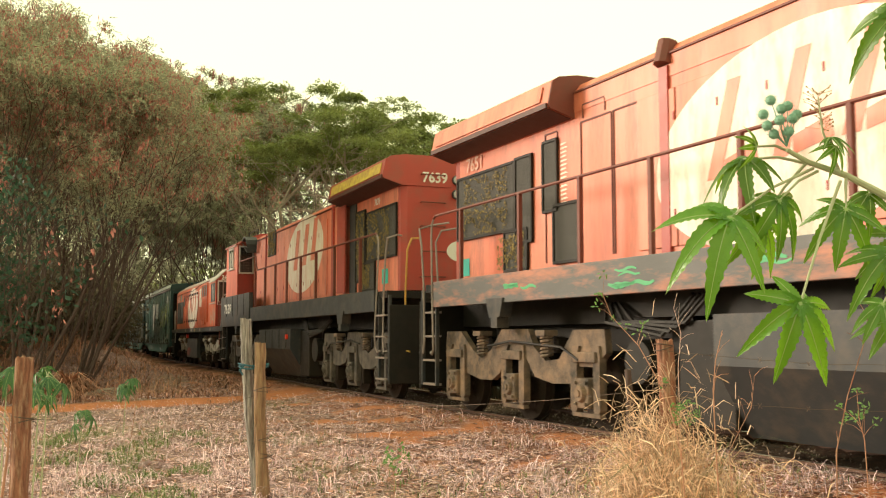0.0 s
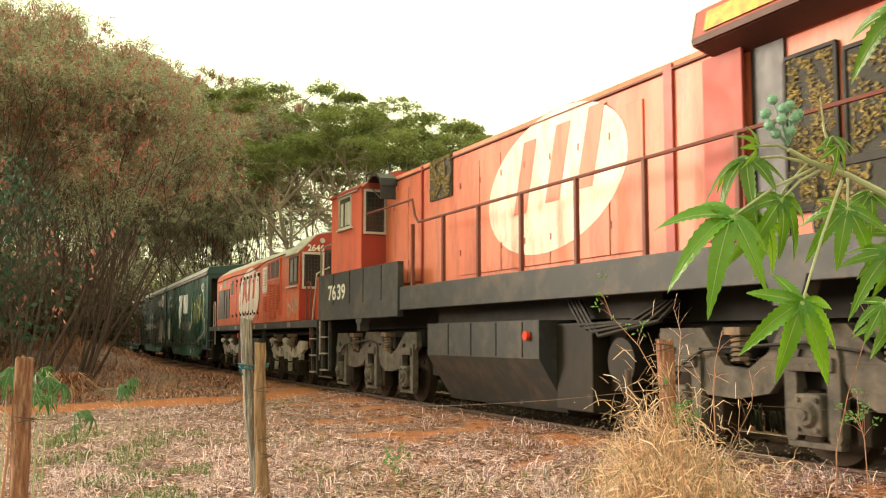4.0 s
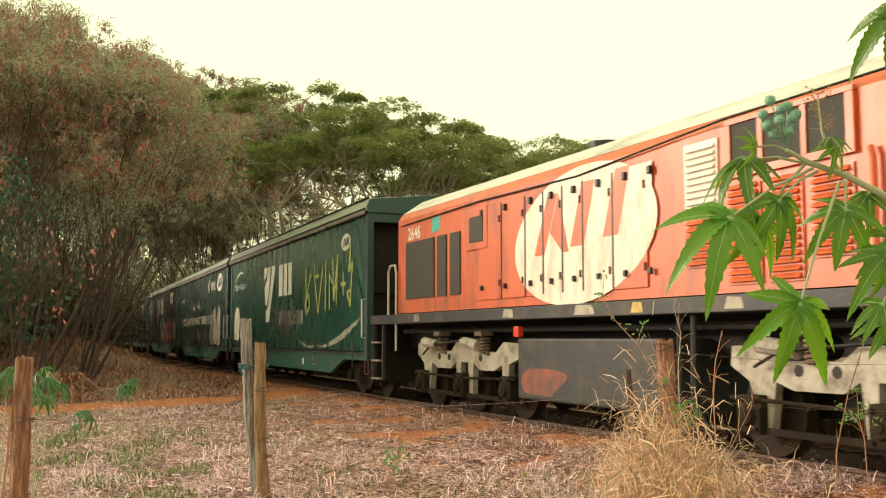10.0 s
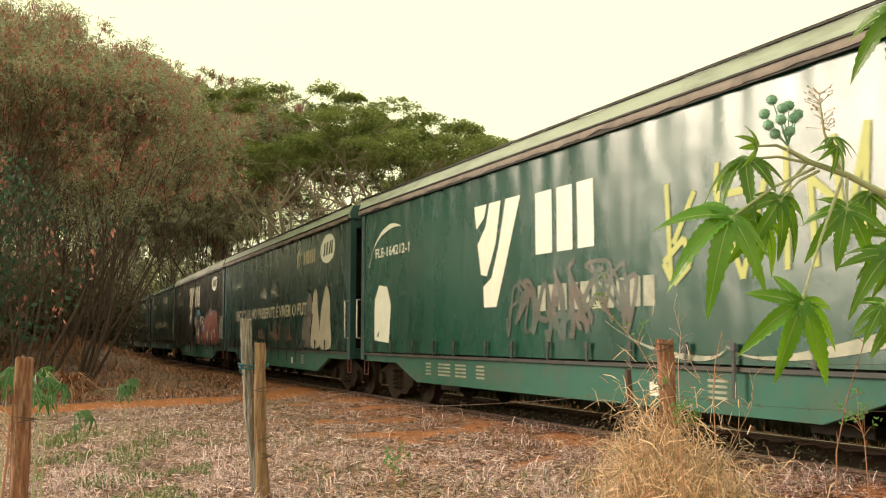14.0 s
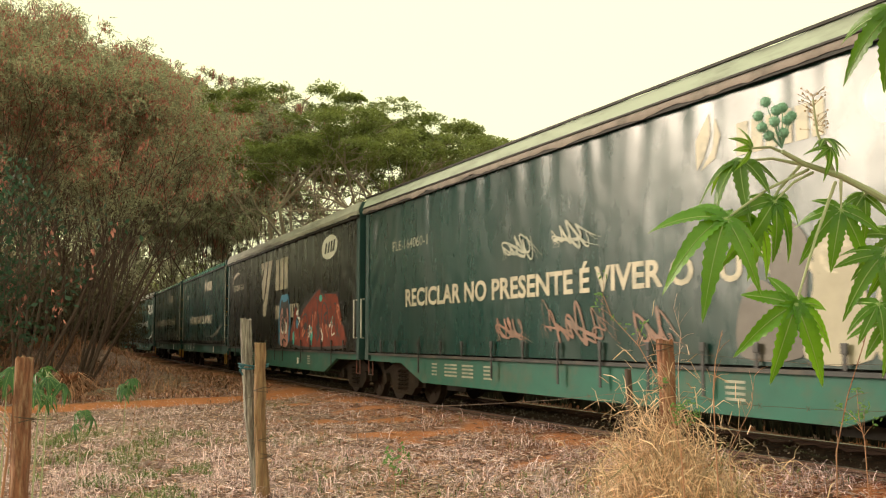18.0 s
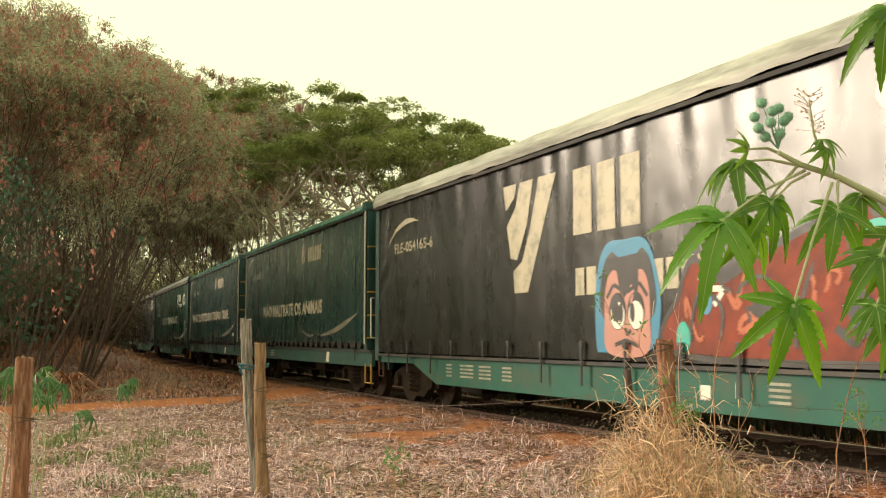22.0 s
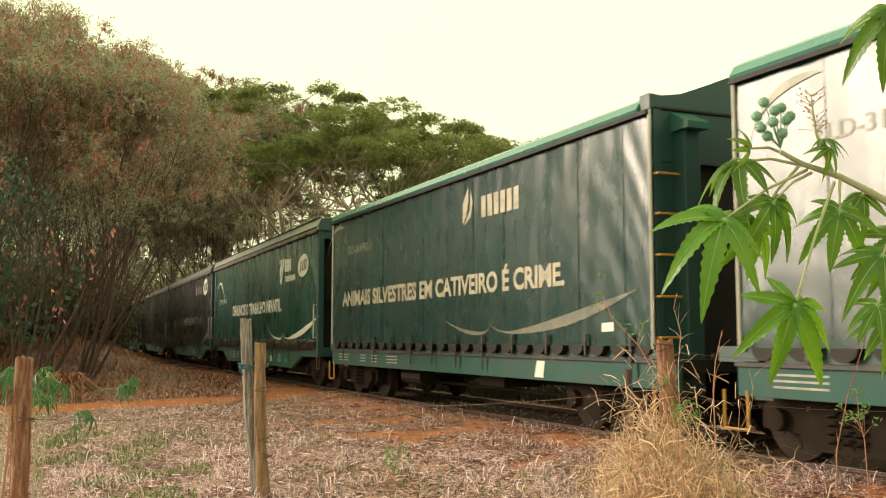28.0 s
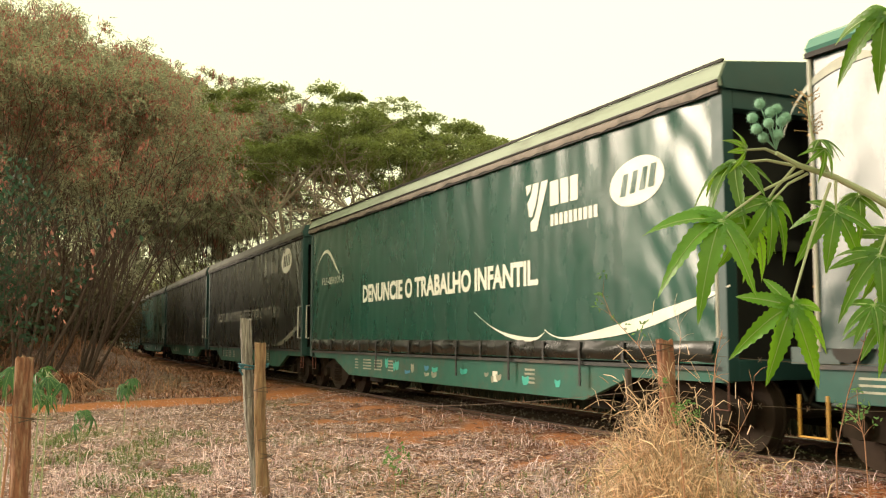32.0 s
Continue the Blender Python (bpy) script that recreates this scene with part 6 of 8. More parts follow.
w1, s1, y1 = wagon_a(1, M["curtain"])
dress_first(w1, s1, y1, "FLE-164212-1", faint=M["faint_white"])
for pts in ([(2.7, 3.0), (2.75, 1.9), (2.62, 2.1), (3.0, 2.35), (3.1, 2.05), (2.8, 1.85)], [(2.8, 2.3), (3.2, 2.85)], [(3.6, 3.1), (3.55, 2.8), (3.95, 1.85), (4.35, 2.95)], [(3.55, 2.75), (4.0, 2.75)],
            [(4.6, 3.1), (4.58, 1.9)], [(4.95, 1.9), (4.9, 2.75), (5.2, 2.5)], [(5.2, 3.1), (5.3, 2.1), (5.6, 3.15), (5.5, 2.0)], [(5.2, 2.4), (5.6, 2.4)], [(5.85, 2.45), (6.25, 2.45)], [(6.05, 2.7), (6.05, 2.2)],
            [(6.6, 3.3), (6.5, 2.7), (6.75, 2.9), (6.6, 1.95), (6.35, 2.25), (6.7, 2.3)]):
    decal("spray_tag", strip(pts, 0.08), y1 - 0.004, M["spray_yellow"], w1, s1)
swoosh(smile(1.7, 1.46), y1, M["faint_white"], w1, s1)
decal("white_patch", [[(-7.0, 1.2), (-6.2, 1.15), (-6.1, 1.9), (-6.3, 2.25), (-6.75, 2.3), (-7.0, 2.0)]], y1, M["letter"], w1, s1)
rnd_smear = random.Random(4)
for k in range(15):
    x, z = -1.1 + 0.2 * k, 1.15 + 0.25 * rnd_smear.random()
    pts = [(x + rnd_smear.uniform(-0.2, 0.5), z + rnd_smear.uniform(0, 0.85)) for _ in range(6)]
    tagged(decal("faded_scrawl", strip(rounded(pts, 4)[:-5], rnd_smear.uniform(0.05, 0.12)), y1 - 0.003, M["rust_smear"], w1, s1), kind="stuff")
tag_train(w1, "green curtain-sided wagon with white emblem and yellow spray scrawl", "railway wagon")
TRAIN.append((w1, -9.87, 6.55, 0))

w2, s2, y2 = wagon_a(2, M["curtain_teal"])
text_mesh("slogan", "RECICLAR NO PRESENTE É VIVER O FUTURO", 0.44, -5.62, y2, 1.84, M["cream"], w2, 0.012, 0.92, s2, span=10.75)
decal("firm_sign", leaf_mark(2.98, 3.06, 0.60), y2, M["cream"], w2, s2)
bars(word_bars(3.62, 3.12, (0.16,) * 6, 0.34, 0.05), y2, M["cream"], w2, s2)
logo_oval(w2, 5.92, 3.36, 0.64, 0.34, y2, 0.05, s2, M["letter"], M["curtain_teal"])
text_mesh("wagon_code", "FLE-164060-1", 0.26, -6.3, y2, 2.92, M["faint_white"], w2, 0.002, 0.9, s2, span=1.75)
for pts_, m_ in (([(4.50, 1.06), (4.62, 1.7), (4.66, 2.2), (4.86, 2.44), (5.06, 2.36), (5.14, 1.9), (5.28, 1.5), (5.28, 1.06)], "cream_pale"), ([(5.36, 1.06), (5.42, 1.9), (5.62, 2.2), (5.86, 2.5), (6.16, 2.2), (6.22, 1.7), (6.32, 1.06)], "cream_pale"),
                 ([(3.62, 1.06), (3.60, 1.55), (3.85, 1.82), (4.15, 1.70), (4.42, 1.35), (4.45, 1.06)], "soot"), ([(4.10, 1.75), (4.05, 2.15), (4.3, 2.36), (4.55, 2.2), (4.56, 1.85), (4.46, 1.5)], "soot")):
    decal("spray_patch", [rounded(pts_, 4)], y2 - 0.003, M[m_], w2, s2)
rnd_tag = random.Random(12)
for x0, x1, z, h, m_ in ((-1.9, -0.9, 1.20, 0.42, "faint_red"), (-0.5, 1.3, 1.25, 0.55, "faint_red"), (-1.7, -0.6, 2.42, 0.40, "faint_white"), (-0.2, 0.9, 2.48, 0.42, "faint_white"), (1.7, 2.6, 1.15, 0.45, "faint_red")):
    for wave in (0.21, 0.33, 0.47):
        turns = int((x1 - x0) / wave)
        ups = [rnd_tag.uniform(0.15, 1.0) for _ in range(turns + 2)]
        sl = rnd_tag.uniform(0.5, 2.0)
        pts_ = [(x0 + (x1 - x0) * u / turns + 0.4 * wave * math.sin(6.283 * u + sl), z + h * (0.45 * (1 - math.cos(6.283 * u)) * ups[int(u)] + 0.16 * math.sin(sl * u))) for u in np.linspace(0, turns, 14 * turns)]
        swoosh([tapered(pts_, 0.045, 0.5)], y2 - 0.003, M[m_], w2, s2, "spray_scrawl")
tag_train(w2, "blue-green curtain-sided wagon with recycling slogan and torn pale patches", "railway wagon")
TRAIN.append((w2, -26.25, 6.55, 0))

w3, s3, y3 = wagon_a(3, M["curtain_dark"], hemmed=False, roof=M["roof_streaked"])
dress_first(w3, s3, y3, "FLE-054165-6", M["cream"], 0.1, 0.18, (5.45, 3.38, 0.66, 0.28))
blob = rounded([(1.95, 1.06), (2.0, 1.75), (2.25, 2.1), (2.65, 1.85), (3.0, 1.95), (3.25, 2.15), (3.6, 1.95), (4.1, 2.1), (4.55, 2.45), (4.95, 2.3), (5.3, 2.15), (5.75, 2.05), (6.15, 2.25), (6.35, 1.95), (6.2, 1.7),
                (6.65, 1.55), (6.85, 1.2), (6.6, 1.05)])
rim = [(x * 1.012 - 0.05, 1.0 + (z - 1.0) * 1.05) for x, z in blob]
decal("graffiti_rim", [rim], y3 - 0.001, M["spray_black"], w3, s3)
decal("graffiti_line", strip(blob + [blob[0]], 0.07), y3 - 0.006, M["spray_black"], w3, s3)
decal("graffiti_shape", [blob], y3 - 0.004, M["spray_red"], w3, s3, "rust-red graffiti lettering shapes")
for x, z, rx, rz, m_ in ((2.45, 1.65, 0.10, 0.16, "spray_blue"), (3.3, 1.55, 0.16, 0.10, "spray_black"), (4.55, 1.45, 0.14, 0.22, "spray_black"), (4.75, 2.2, 0.16, 0.08, "teal_tag"), (5.7, 1.75, 0.10, 0.16, "teal_tag"),
                         (3.9, 1.3, 0.10, 0.24, "teal_tag"), (2.05, 1.25, 0.12, 0.18, "teal_tag")):
    decal("graffiti_spot", [ellipse(x, z, rx, rz, 18)], y3 - 0.008, M[m_], w3, s3)
for pts_ in ([(2.2, 1.2), (2.35, 1.75), (2.7, 1.55), (2.6, 1.15)], [(2.95, 1.7), (3.35, 1.85), (3.55, 1.5), (3.3, 1.15)], [(3.75, 1.15), (4.0, 1.95), (4.4, 2.2), (4.45, 1.2)], [(4.8, 1.2), (4.95, 2.05), (5.35, 1.9), (5.3, 1.25)],
             [(5.5, 1.2), (5.6, 1.95), (6.1, 2.0), (5.95, 1.6), (6.4, 1.2)]):
    decal("graffiti_line", strip(rounded(pts_, 4)[:-4], 0.05), y3 - 0.010, M["spray_black"], w3, s3)
rnd_fill = random.Random(8)
for k in range(26):
    x, z = 2.15 + 0.175 * k, rnd_fill.uniform(1.12, 1.75)
    pts = [(x + rnd_fill.uniform(-0.12, 0.25), z + rnd_fill.uniform(-0.05, 0.42)) for _ in range(5)]
    tagged(decal("graffiti_stroke", strip(rounded(pts, 4)[:-5], rnd_fill.uniform(0.03, 0.07)), y3 - 0.009, M[rnd_fill.choice(["spray_pale", "spray_pale", "spray_black", "letter", "spray_black"])], w3, s3), kind="stuff")
halo = [(0.30, 1.15), (0.30, 1.95), (0.52, 2.40), (0.95, 2.44), (1.38, 2.40), (1.60, 1.95), (1.64, 1.5), (1.42, 1.1), (0.5, 1.08)]
hair = [(0.42, 1.55), (0.46, 2.08), (0.68, 2.32), (0.97, 2.20), (1.27, 2.32), (1.48, 2.08), (1.52, 1.55), (1.0, 1.3)]
face = [(0.58, 1.06), (0.50, 1.50), (0.55, 1.93), (0.75, 2.10), (0.97, 2.00), (1.20, 2.10), (1.40, 1.93), (1.44, 1.50), (1.36, 1.06)]
for pts_, dy, m_ in ((halo, 0.003, "spray_blue"), (hair, 0.006, "spray_black"), (face, 0.009, "spray_pink")):
    decal("graffiti_shape", [rounded(pts_)], y3 - dy, M[m_], w3, s3)
for x, lean in ((0.78, 0.07), (1.16, -0.07)):
    decal("graffiti_spot", [ellipse(x, 1.57, 0.18, 0.23, 18)], y3 - 0.011, M["spray_black"], w3, s3)
    decal("graffiti_spot", [ellipse(x, 1.52, 0.15, 0.17, 18)], y3 - 0.013, M["letter"], w3, s3)
    decal("graffiti_spot", [ellipse(x + lean, 1.55, 0.05, 0.12, 12)], y3 - 0.015, M["spray_black"], w3, s3)
for pts_ in ([(0.56, 1.74), (0.70, 1.90), (0.95, 1.80)], [(0.99, 1.80), (1.24, 1.90), (1.40, 1.74)], [(0.94, 1.36), (0.98, 1.28), (1.05, 1.34)], [(0.72, 1.16), (0.95, 1.22), (1.2, 1.15)]):
    decal("graffiti_line", strip(pts_, 0.05), y3 - 0.013, M["spray_black"], w3, s3)
tag_train(w3, "blackened curtain-sided wagon with white emblem and red graffiti", "railway wagon")
TRAIN.append((w3, -42.28, 6.55, 0))

w4, s4, y4 = wagon_b(4, M["curtain_teal"], rear=5.86, front=6.62)
text_mesh("slogan", "NÃO MALTRATE OS ANIMAIS", 0.44, -3.34, y4, 1.86, M["cream"], w4, 0.014, 0.88, s4, span=6.6)
decal("firm_sign", leaf_mark(1.24, 3.12, 0.58), y4, M["cream"], w4, s4)
bars(word_bars(1.86, 3.16, (0.16,) * 6, 0.36, 0.06), y4, M["cream"], w4, s4)
text_mesh("wagon_code", "FLD-311931-3", 0.24, -4.96, y4, 3.05, M["faint_white"], w4, 0.002, 0.9, s4, span=1.65)
swoosh(smile(0.9, 1.7, 0.9, 0.5), y4, M["faint_tan"], w4, s4)
swoosh([tapered(arc_lines(-5.0, 3.0, 0.85, 0.72, 2.9, 1.4), 0.09, 0.7)], y4, M["faint_white"], w4, s4, "pale_arc")
tag_train(w4, "dark teal curtain-sided wagon with animal-care slogan and pale teal roof", "railway wagon")
TRAIN.append((w4, -57.35, 5.0, 0))

w5, s5, y5 = wagon_b(5, M["curtain_teal"], rear=5.86)
text_mesh("slogan", "ANIMAIS SILVESTRES EM CATIVEIRO É CRIME.", 0.43, -5.25, y5, 1.96, M["cream"], w5, 0.014, 0.92, s5, span=9.7)
decal("firm_sign", leaf_mark(1.2, 3.1, 0.60), y5, M["cream"], w5, s5)
bars(word_bars(1.9, 3.14, (0.16,) * 6, 0.34, 0.06), y5, M["cream"], w5, s5)
text_mesh("wagon_code", "FLD-311962-3", 0.24, -4.95, y5, 3.08, M["faint_white"], w5, 0.002, 0.9, s5, span=1.6)
swoosh(smile(0.25, 1.75, 1.0, 0.45), y5, M["faint_tan"], w5, s5)
swoosh([tapered(arc_lines(-5.5, 3.0, 0.9, 0.74, 2.9, 1.2), 0.10, 0.7)], y5, M["faint_white"], w5, s5, "pale_arc")
decal("label_plate", [[(5.35, 1.32), (5.62, 1.33), (5.62, 1.44), (5.35, 1.43)]], y5, M["letter"], w5, s5)
tag_train(w5, "dark teal curtain-sided wagon with wildlife slogan and pale teal roof", "railway wagon")
TRAIN.append((w5, -71.20, 5.0, 0))

w6, s6, y6 = wagon_a(6, M["curtain"])
text_mesh("slogan", "DENUNCIE O TRABALHO INFANTIL.", 0.48, -3.85, y6, 2.01, M["letter"], w6, 0.018, 0.80, s6, span=7.65)
decal("firm_sign", bird_mark(3.45, 2.76, 0.68), y6, M["letter"], w6, s6)
bars(word_bars(4.16, 3.06, (0.24, 0.2, 0.2), 0.34, 0.05), y6, M["letter"], w6, s6)
bars(word_bars(4.16, 2.78, (0.09,) * 10, 0.16, 0.034), y6, M["letter"], w6, s6)
logo_oval(w6, 6.22, 3.11, 0.57, 0.29, y6, 0.08, s6, M["letter"], M["curtain"])
text_mesh("wagon_code", "FLE-054101-5", 0.24, -6.85, y6, 2.50, M["letter"], w6, 0.0, 0.9, s6, span=1.7)
swoosh([tapered([(-7.35 + 1.95 * u, 2.84 + 0.52 * math.sin(math.pi * u ** 0.85) ** 1.4 - 0.16 * u) for u in np.linspace(0, 1, 30)], 0.09)], y6, M["letter"], w6, s6, "pale_arc")
swoosh(smile(2.0, 1.66, 1.0, 0.50), y6, M["letter"], w6, s6)
verts, faces = [], []
for i in range(161):
    x = -7.6 + 15.2 * i / 160
    for j in range(6):
        z = 0.985 + 0.046 * j
        verts.append((x, -1.50 - 0.03 * math.sin(math.pi * j / 5) - 0.03 * noise.noise(Vector((x * 2.4, z * 9, 3))) - 0.012 * noise.noise(Vector((x * 9, z * 16, 5))), z))
faces = [(6 * i + j, 6 * i + 6 + j, 6 * i + 7 + j, 6 * i + 1 + j) for i in range(160) for j in range(5)]
raw("curtain_skirt", verts, faces, M["curtain_dark"], w6, "crumpled blackened lower edge of the curtain", smooth=True)
rnd_sill = random.Random(17)
for k in range(16):
    x, z = rnd_sill.uniform(-3.2, 5.0), rnd_sill.uniform(0.55, 0.68)
    a, h = rnd_sill.uniform(0.05, 0.22), rnd_sill.uniform(0.06, 0.18)
    decal("paint_splash", [rounded([(x, z), (x + a, z + 0.02), (x + a * 1.1, z + h), (x + a * 0.4, z + h * 0.8), (x - 0.03, z + h)], 3)], -1.447, M[rnd_sill.choice(["spray_blue", "teal_tag", "spray_yellow", "faint_white", "teal_tag"])], w6)
tag_train(w6, "green curtain-sided wagon with child-labour slogan and creased curtain", "railway wagon")
TRAIN.append((w6, -86.20, 6.55, 0))

WHEELSETS_NEAR = list(WHEELSETS)
w7, s7, y7 = wagon_a(7, M["curtain_dark"], hemmed=False, roof=M["roof_dirty"])
text_mesh("slogan", "RECICLAR NO PRESENTE É VIVER O FUTURO", 0.44, -5.62, y7, 1.84, M["faint_tan"], w7, 0.012, 0.92, s7, span=10.75)
decal("firm_sign", leaf_mark(2.98, 3.06, 0.60), y7, M["faint_white"], w7, s7)
bars(word_bars(3.62, 3.12, (0.16,) * 6, 0.34, 0.05), y7, M["faint_tan"], w7, s7)
logo_oval(w7, 5.92, 3.36, 0.64, 0.34, y7, 0.05, s7, M["letter"], M["curtain_dark"])
swoosh(smile(2.0, 1.46), y7, M["faint_tan"], w7, s7)
tag_train(w7, "blackened curtain-sided wagon with faded recycling slogan and pale oval", "railway wagon")
TRAIN.append((w7, -102.6, 6.55, 0))
for seed, c, cloth, lab in ((8, -119.0, "curtain_dark", "plain blackened curtain-sided wagon far along the train"), (9, -135.4, "curtain", "plain green curtain-sided wagon far along the train"),
                            (10, -151.8, "curtain_dark", "dark curtain-sided wagon at the bend of the track")):
    wf, sf, yf = wagon_a(seed, M[cloth], hemmed=False, roof=M["roof_dirty"])
    tag_train(wf, lab, "railway wagon")
    TRAIN.append((wf, c, 6.55, 0))

# ---- trees ----
TILT = radians(5.16)


def place(px, py, depth):
    """The point at a depth in front of the camera's stand, by bearing and rise in the view."""
    a, u = (px - 784) / 1750.0, (441 - py) / 1750.0
    dy, dz = math.cos(TILT) - u * math.sin(TILT), math.sin(TILT) + u * math.cos(TILT)
    return Vector((a * depth / dy, depth, CAM_H + dz * depth / dy))


def bearing(px, depth):
    x = (px - 784) / 1750.0 * depth * 1.004
    return x, depth


def strands(segs, n=5):
    """Tapered limbs as one mesh: list of (points, r0, r1)."""
    verts, faces = [], []
    for pts, r0, r1 in segs:
        base = len(verts)
        k = len(pts)
        for i, p in enumerate(pts):
            d = pts[min(i + 1, k - 1)] - pts[max(i - 1, 0)]
            d = d.normalized() if d.length > 1e-6 else Vector((0, 0, 1))
            u = d.orthogonal().normalized()
            w = d.cross(u)
            r = r0 + (r1 - r0) * i / (k - 1)
            for q in range(n):
                a = 2 * math.pi * q / n
                verts.append(tuple(p + (u * math.cos(a) + w * math.sin(a)) * r))
        for i in range(k - 1):
            for q in range(n):
                faces.append((base + i * n + q, base + i * n + (q + 1) % n, base + (i + 1) * n + (q + 1) % n, base + (i + 1) * n + q))
    return verts, faces


def grow(rnd, p, d, length, r, depth, spread, lift, segs, tips, flat=0.0):
    pts = [p.copy()]
    n = 5
    for i in range(n):
        d = (d + Vector((rnd.gauss(0, 0.13), rnd.gauss(0, 0.13), rnd.gauss(0, 0.08) + lift * 0.06))).normalized()
        pts.append(pts[-1] + d * length / n)
    r1 = r * (0.55 if depth > 0 else 0.25)
    segs.append((pts, r, r1))
    if depth == 0:
        tips.append(pts[-1])
        tips.append(pts[-2].lerp(pts[-3], rnd.random()))
        return
    kids = rnd.choice([3, 4, 4, 5]) if depth > 1 else rnd.choice([3, 4, 5])
    for k in range(kids):
        i = n if k == 0 else rnd.choice([2, 3, 4, 4, 5])
        a = rnd.uniform(0, 6.283)
        side = d.orthogonal().normalized()
        side = (side * math.cos(a) + d.cross(side) * math.sin(a))
        nd = (d + side * spread * rnd.uniform(0.6, 1.2))
        nd.z = nd.z * (1 - flat) + lift * 0.12
        grow(rnd, pts[i].copy(), nd.normalized(), length * rnd.uniform(0.55, 0.78), r1 * rnd.uniform(0.6, 0.85), depth - 1, spread, lift, segs, tips, flat)


def quads(name, v, material, parent):
    n = len(v) // 4
    me = bpy.data.meshes.new(name)
    me.vertices.add(n * 4)
    me.vertices.foreach_set("co", v.ravel())
    me.loops.add(n * 4)
    me.loops.foreach_set("vertex_index", np.arange(n * 4))
    me.polygons.add(n)
    me.polygons.foreach_set("loop_start", np.arange(n) * 4)
    me.polygons.foreach_set("loop_total", np.full(n, 4))
    me.update()
    me.materials.append(material)
    ob = new(name, me)
    ob.parent = parent
    return ob


def unit(a):
    return a / (np.linalg.norm(a, axis=1)[:, None] + 1e-9)


def leaves(name, centres, per, spread, size, seed, material, parent, squash=0.7, droop=0.3, slim=0.38):
    """Many small leaves round the ends of twigs."""
    g = np.random.default_rng(seed)
    c = np.repeat(np.array([tuple(t) for t in centres]), per, axis=0)
    n = len(c)
    c = c + np.clip(g.normal(0, 1, (n, 3)), -1.7, 1.7) * spread * np.array([1, 1, squash])
    d = g.normal(0, 1, (n, 3))
    d[:, 2] -= droop
    d = unit(d)
    e = unit(np.cross(d, g.normal(0, 1, (n, 3))))
    ln = size * g.uniform(0.6, 1.4, (n, 1))
    wd = ln * slim * g.uniform(0.7, 1.3, (n, 1))
    v = np.stack([c - d * ln / 2, c + e * wd / 2, c + d * ln / 2, c - e * wd / 2], 1).reshape(-1, 3)
    return quads(name, v, material, parent)


def fronds(name, centres, per, spread, length, leaflet, seed, material, parent, squash=0.6, droop=0.5, pairs=6, flat=0.0, slim=0.34):
    """Feathered leaves: leaflets in pairs along drooping ribs that spring from the ends of twigs."""
    g = np.random.default_rng(seed)
    c = np.repeat(np.array([tuple(t) for t in centres]), per, axis=0)
    n = len(c)
    c = c + np.clip(g.normal(0, 1, (n, 3)), -1.5, 1.5) * spread * np.array([1, 1, squash])
    d = g.normal(0, 1, (n, 3))
    d[:, 2] = d[:, 2] * (1 - flat) - droop
    d = unit(d)
    up = g.normal(0, 0.5, (n, 3)) + np.array([0, 0, 1.0])
    e = unit(np.cross(d, up))
    ln = length * g.uniform(0.6, 1.35, (n, 1))
    out = []
    for k in range(pairs):
        u = (k + 0.7) / pairs
        p = c + d * ln * u
        p[:, 2] -= (ln[:, 0] * u) ** 2 * 0.7
        for sgn in (-1, 1):
            a = unit(e * sgn + d * 0.55 + g.normal(0, 0.22, (n, 3)))
            b = unit(np.cross(a, up))
            b = unit(np.cross(b, a)) * 0.35 + unit(np.cross(a, up)) * 0.9
            s = leaflet * (1.1 - 0.4 * u) * g.uniform(0.75, 1.25, (n, 1))
            w = s * slim
            out.append(np.stack([p, p + a * s * 0.5 + b * w * 0.5, p + a * s, p + a * s * 0.5 - b * w * 0.5], 1).reshape(-1, 3))
    return quads(name, np.concatenate(out), material, parent)


